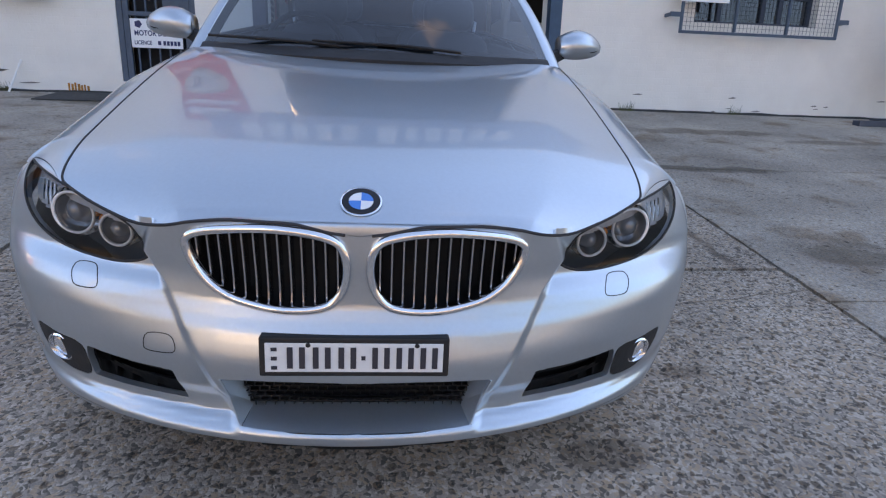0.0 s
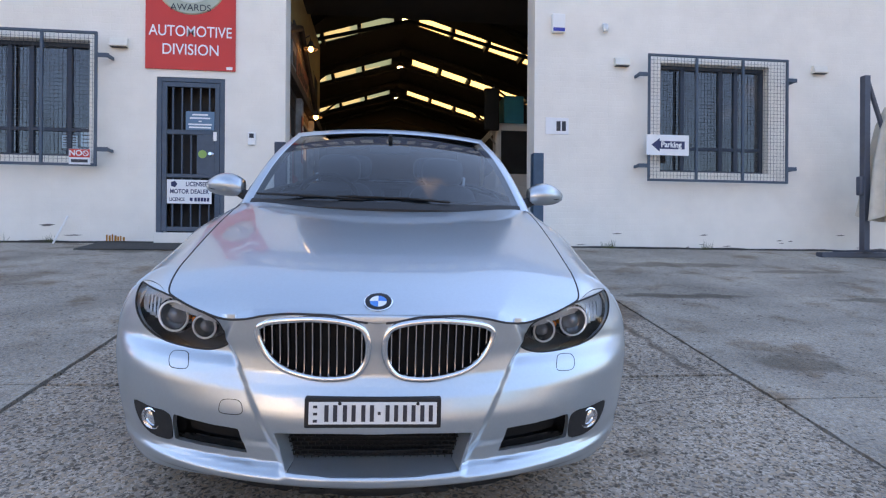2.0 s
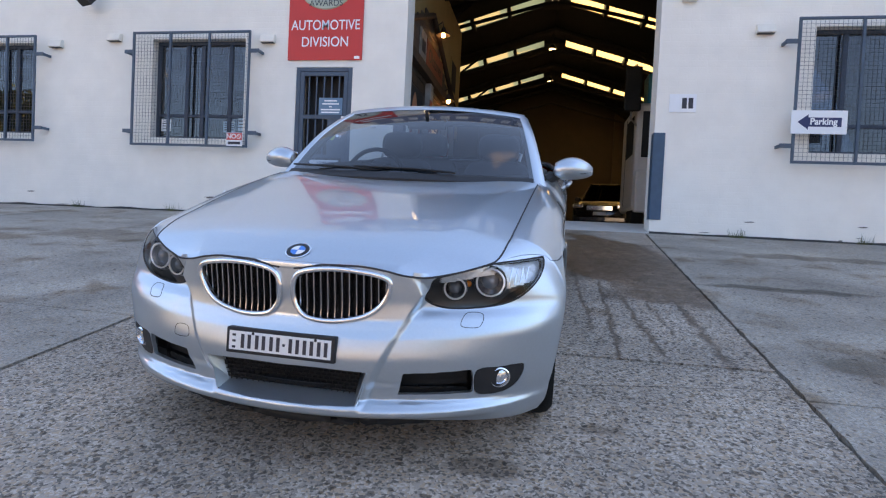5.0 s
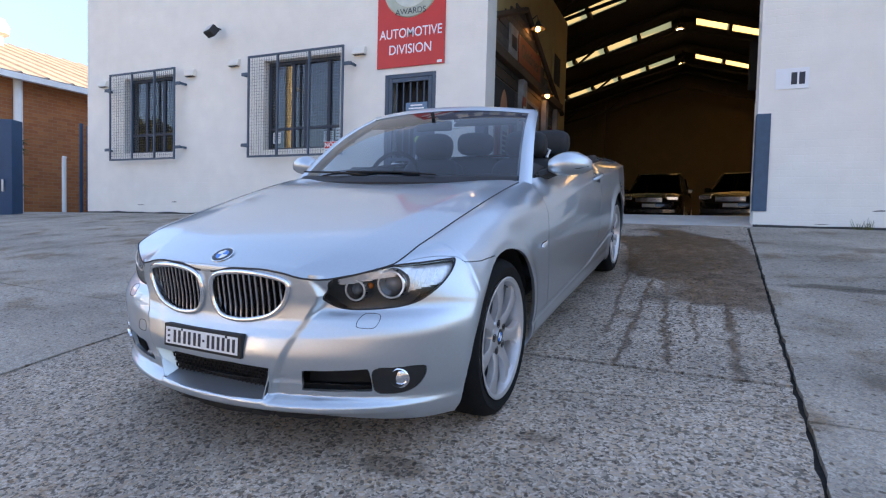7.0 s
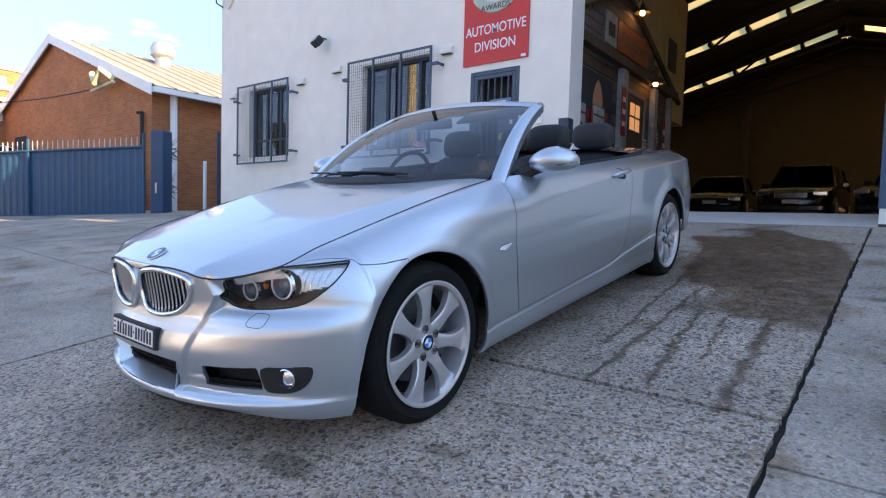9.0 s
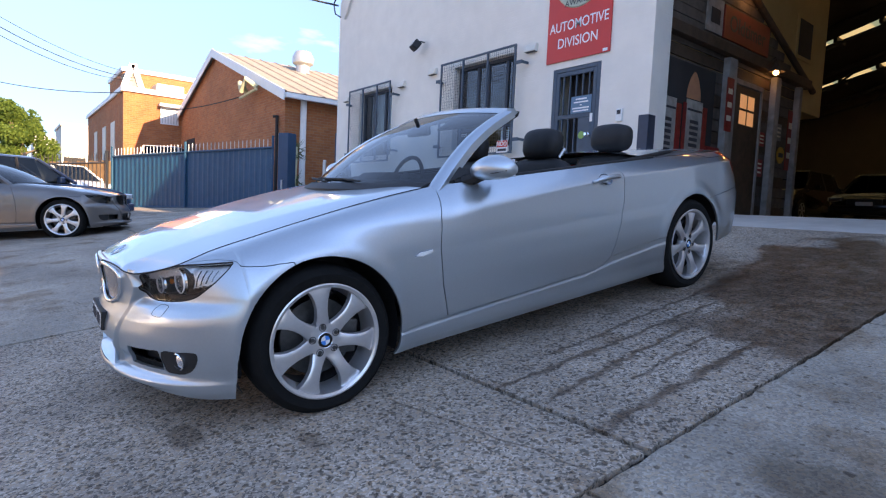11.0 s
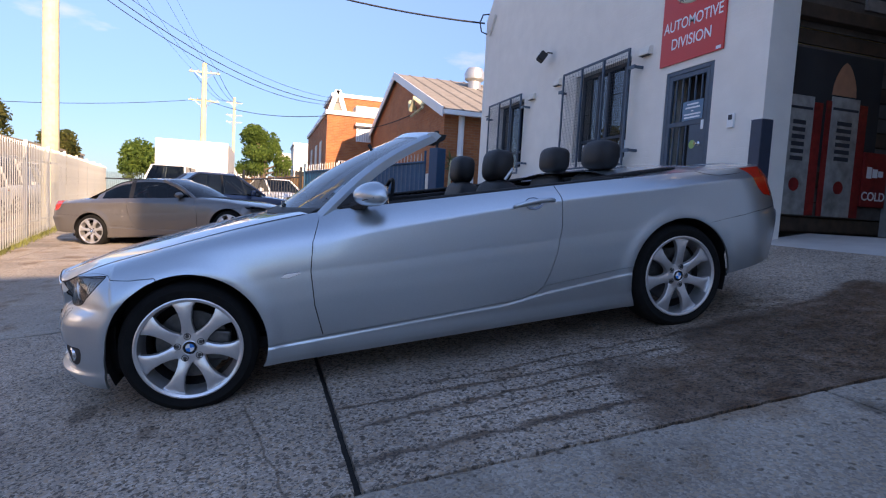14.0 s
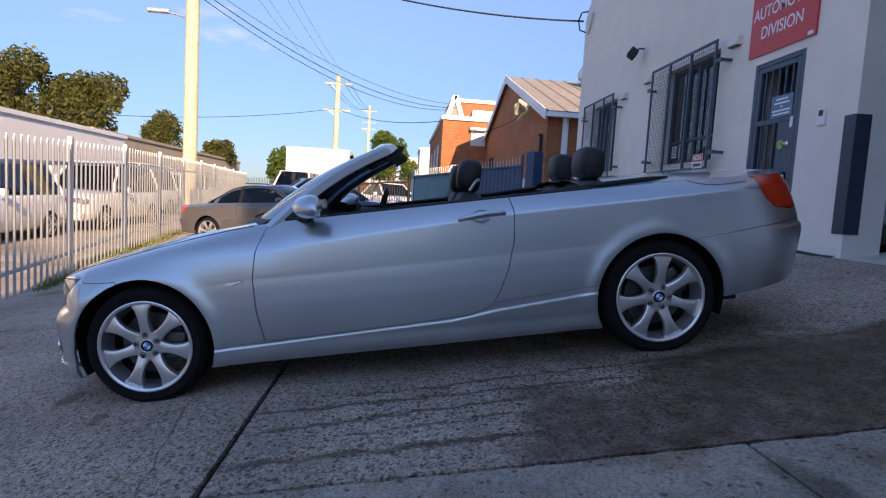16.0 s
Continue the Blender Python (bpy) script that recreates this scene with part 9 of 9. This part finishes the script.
    # boot shut line
    pts = [flank(np.array([c]), np.array([q]))[0] for c, q in ((s_of_y(3.00), 1.99), (s_of_y(3.03), 1.90), (s_of_y(3.07), 1.83), (s_of_y(3.12), 1.79), (2.06, 1.79), (2.14, 1.80), (2.22, 1.82))]
    part("boot_seam", tube([(p[0] * mr * 1.002, p[1], p[2]) for p in pts], 0.0022, 5), M_dark, CAR)
    # bonnet gap, dark line along the wing
    pts = [flank(np.array([s]), np.array([2.0]))[0] for s in np.concatenate([np.linspace(0.02, 0.66, 30), np.linspace(0.7, s_of_y(0.60), 24)])]
    part("bonnet_seam", tube([((p[0]) * mr, p[1], p[2] - 0.0005) for p in pts], 0.0034, 5), M_dark, CAR)
# centre intake: sloping painted shelf, cheeks at its ends, dark honeycomb behind
shelf = [[], []]
for x in np.linspace(-0.239, 0.239, 25):
    p = surf("f", abs(x) + 1e-3, 0.2535, 0.0, 1)[0]
    shelf[0].append((x, p.y + 0.001, 0.2530))
    shelf[1].append((x * 0.93, -0.668 + 0.09 * x * x, 0.276))
bm = bmesh.new()
va, vb = [bm.verts.new(p) for p in shelf[0]], [bm.verts.new(p) for p in shelf[1]]
for i in range(24):
    bm.faces.new((va[i], va[i + 1], vb[i + 1], vb[i]))
bm.normal_update()
bmesh.ops.solidify(bm, geom=bm.faces, thickness=0.004)
part("intake_shelf", bm, M_silver, CAR, "silver sloping shelf in the lower intake", auto=40)
for mr in (1, -1):
    edge = [surf("f", x, z, -0.001, mr)[0] for x, z in MID_INTAKE[2:5]]
    back = [Vector((x * mr, -0.664, z)) for x, z in ((0.250, 0.368), (0.238, 0.33), (0.223, 0.274))]
    bm = bmesh.new()
    ea_, eb_ = [bm.verts.new(p) for p in edge], [bm.verts.new(p) for p in back]
    for k in range(2):
        bm.faces.new((ea_[k], ea_[k + 1], eb_[k + 1], eb_[k]))
    bm.normal_update()
    bmesh.ops.solidify(bm, geom=bm.faces, thickness=0.004)
    part("intake_cheek", bm, M_silver, CAR, "silver cheek beside the lower intake")
    part("intake_edge", tube([surf("f", 0.274 - 0.034 * k / 8, 0.367 - 0.111 * k / 8, 0.0005, mr)[0] for k in range(9)], 0.0028, 6), M_silver, CAR)
bm = bmesh.new()
for row in range(9):
    for k in range(26):
        x, z = -0.25 + 0.02 * k + 0.01 * (row % 2), 0.270 + 0.013 * row
        add_box(bm, x - 0.0075, x + 0.0075, -0.672, -0.666, z - 0.0012, z + 0.0012)
        add_box(bm, x - 0.0098, x - 0.0076, -0.672, -0.666, z - 0.0012, z + 0.012)
part("intake_mesh", bm, M_black, CAR, "black honeycomb mesh")
# number plate: black surround, white face, print as bars
np_ = new("number_plate")
np_.parent = CAR
np_.matrix_basis = pose(-0.004, -0.735, 0.437, -9, 0, 0)
np_["label"] = "white number plate in a black surround"
part("surround", box(-0.184, 0.184, -0.004, 0.030, -0.041, 0.041, 0.004), M_black, np_, "black surround")
M_plate = mat("plate_white", (0.70, 0.71, 0.70), 0.35, vary=0.05, scale=60)
part("face", box(-0.172, 0.172, -0.0065, -0.0042, -0.030, 0.030, 0.001), M_plate, np_, "white face")
for x in (-0.113, -0.064, -0.015, 0.050, 0.097, 0.144):
    for dx in (-0.0115, 0.0115):
        part("print", box(x + dx - 0.0055, x + dx + 0.0055, -0.0085, -0.0067, -0.022, 0.022), M_ink, np_)
part("print", box(0.012, 0.020, -0.0085, -0.0067, -0.004, 0.004), M_ink, np_)
for k in range(3):
    part("print", box(-0.160, -0.149, -0.0085, -0.0067, 0.014 - k * 0.019, 0.021 - k * 0.019), M_ink, np_)
for x in (-0.09, 0.12):
    part("plate_screw", lathe([(0.0, -0.009), (0.004, -0.0085), (0.005, -0.0066)], 10, "y", (x, 0, 0.026), False), M_black, np_)
# towing-eye cover on the right of the bumper
pts = smooth_poly([(0.372, 0.408), (0.425, 0.404), (0.434, 0.416), (0.424, 0.440), (0.380, 0.444), (0.366, 0.428)], 4)
part("tow_cover", tube([surf("f", x, z, -0.0003, -1)[0] for x, z in pts], 0.0013, 5, True), M_dark, CAR)
# badge on the bonnet
bn = Vector((0, -0.42, 0.90)).normalized()
cap_badge(CAR, Matrix.Translation((0, -0.612, 0.7145)) @ bn.to_track_quat("Z", "Y").to_matrix().to_4x4() @ Matrix.Rotation(math.pi, 4, "Z"), 0.041)
# wipers
for a, b, c in (((-0.05, 0.50, 0.932), (-0.30, 0.50, 0.948), (-0.58, 0.63, 0.945)), ((0.30, 0.50, 0.938), (0.10, 0.50, 0.950), (-0.18, 0.50, 0.952))):
    wpr = new("wiper")
    wpr.parent = CAR
    part("arm", tube([a, b, c], 0.006, 6), M_black, wpr)
    part("blade", tube([tuple(Vector(b) + Vector((0.1, 0.012, -0.004))), tuple(Vector(c) + Vector((-0.06, 0.01, 0.0)))], 0.005, 6), M_black, wpr)

# ---- cockpit
M_leather = mat("black_leather", (0.012, 0.012, 0.013), 0.6, vary=0.25, scale=14, bump=0.15, bscale=120)
M_plastic = mat("black_soft_plastic", (0.018, 0.018, 0.02), 0.7, vary=0.2, scale=20, bump=0.1, bscale=200)
part("cabin_floor", box(-0.70, 0.70, 0.55, 2.62, 0.30, 0.36), M_plastic, CAR)
for mr in (1, -1):
    part("door_card", box(min(mr * 0.70, mr * 0.735), max(mr * 0.70, mr * 0.735), 0.80, 2.45, 0.36, 0.905, 0.01), M_plastic, CAR, "black door card")
dash = []
for u in np.linspace(-1, 1, 17):
    yb = 0.60 + 0.20 * u * u
    dash.append([(0.70 * u, yb + dy, z) for dy, z in ((-0.08, 0.905), (0.22, 0.920), (0.36, 0.905), (0.42, 0.85), (0.38, 0.55), (-0.08, 0.55))])
part("dashboard", beam(None, dash), M_plastic, CAR, "black dashboard", auto=50)
part("instrument_hood", beam(None, [[(x, y, z) for y, z in ((0.86, 0.905), (0.98, 0.955), (1.06, 0.950), (1.05, 0.86))] for x in np.linspace(-0.53, -0.21, 6)]), M_plastic, CAR, auto=50)
sw = new("steering_wheel")
sw.parent = CAR
sm = pose(-0.37, 1.21, 0.865, 68, 0, 0)
part("wheel_rim", tube([sm @ Vector((0.185 * math.cos(a), 0.185 * math.sin(a), 0)) for a in np.linspace(0, 2 * math.pi, 32, endpoint=False)], 0.014, 8, True), M_leather, sw, smooth=True)
sw_boss = part("boss", lathe([(0.0, -0.02), (0.065, -0.02), (0.07, 0.02), (0.0, 0.03)], 18), M_plastic, sw)
sw_boss.matrix_basis = sm
for a in (0, math.pi, -math.pi / 2):
    part("wheel_spoke", tube([sm @ Vector((0.06 * math.cos(a), 0.06 * math.sin(a), 0)), sm @ Vector((0.18 * math.cos(a), 0.18 * math.sin(a), 0))], 0.016, 6), M_plastic, sw)
part("column", tube([tuple(sm @ Vector((0, 0, 0))), tuple(sm @ Vector((0, 0, -0.22)))], 0.04, 8), M_plastic, sw)


def pad(bm, cx, cy, cz, w, d, h, tilt=0.0, round_=0.45):
    """A rounded cushion."""
    nn, mm2 = 18, 10
    m_ = pose(cx, cy, cz, tilt, 0, 0)
    rings = []
    for i in range(mm2 + 1):
        b = -math.pi / 2 + math.pi * i / mm2
        ring = []
        for j in range(nn):
            a = 2 * math.pi * j / nn
            f = lambda v, e: math.copysign(abs(v) ** e, v)
            ring.append(bm.verts.new(m_ @ Vector((w * f(math.cos(a), round_) * abs(math.cos(b)) ** round_, d * f(math.sin(a), round_) * abs(math.cos(b)) ** round_, h * f(math.sin(b), round_)))))
        rings.append(ring)
    for A, B in zip(rings, rings[1:]):
        for j in range(nn):
            bm.faces.new((A[j], A[(j + 1) % nn], B[(j + 1) % nn], B[j]))


def cushion(name, parent, *a, **k):
    bm = bmesh.new()
    pad(bm, *a, **k)
    bmesh.ops.remove_doubles(bm, verts=bm.verts, dist=1e-4)
    return part(name, bm, M_leather, parent, smooth=True)


for mr in (1, -1):
    st_ = new("front_seat")
    st_.parent = CAR
    st_["label"] = "black leather front seat with headrest"
    x = 0.36 * mr
    cushion("seat_base", st_, x, 1.42, 0.50, 0.26, 0.27, 0.09, tilt=5)
    cushion("backrest", st_, x, 1.74, 0.70, 0.25, 0.085, 0.285, tilt=-16)
    cushion("headrest", st_, x, 1.815, 1.066, 0.148, 0.072, 0.100, tilt=-12, round_=0.6)
    for dx in (-0.06, 0.06):
        part("headrest_post", tube([(x + dx, 1.80, 0.97), (x + dx, 1.815, 1.05)], 0.007, 6), M_darkchrome, st_)
    part("belt_guide", tube([(x + 0.15 * mr, 1.80, 0.98), (x + 0.16 * mr, 1.84, 1.03), (x + 0.13 * mr, 1.86, 1.04)], 0.010, 6), M_galv, st_, "grey belt guide")
    rs_ = new("rear_seat")
    rs_.parent = CAR
    rs_["label"] = "black leather rear seat with headrest"
    x = 0.33 * mr
    cushion("seat_base", rs_, x, 2.22, 0.52, 0.27, 0.22, 0.10, tilt=6)
    cushion("backrest", rs_, x, 2.47, 0.76, 0.27, 0.07, 0.22, tilt=-14)
    cushion("headrest", rs_, x, 2.56, 1.082, 0.160, 0.080, 0.098, tilt=-10, round_=0.6)
part("centre_console", box(-0.10, 0.10, 0.95, 2.0, 0.36, 0.66, 0.03), M_plastic, CAR)
part("rear_shelf", box(-0.58, 0.58, 2.50, 2.90, 0.90, 0.955, 0.02), M_plastic, CAR, "black roof cover shelf")
part("inner_mirror", box(-0.12, 0.12, 1.085, 1.11, 1.165, 1.225, 0.012), M_plastic, CAR, "black inner mirror")
part("mirror_stem", tube([(0, 1.10, 1.22), (0, 1.08, 1.275)], 0.012, 6), M_plastic, CAR)
for mr in (1, -1):
    bm = bmesh.new()
    add_box(bm, -0.20, 0.20, -0.008, 0.008, -0.075, 0.075, 0.006, m=pose(0.30 * mr, 1.235, 1.225, -66, 0, 0))
    part("sun_visor", bm, M_plastic, CAR, "black sun visor")
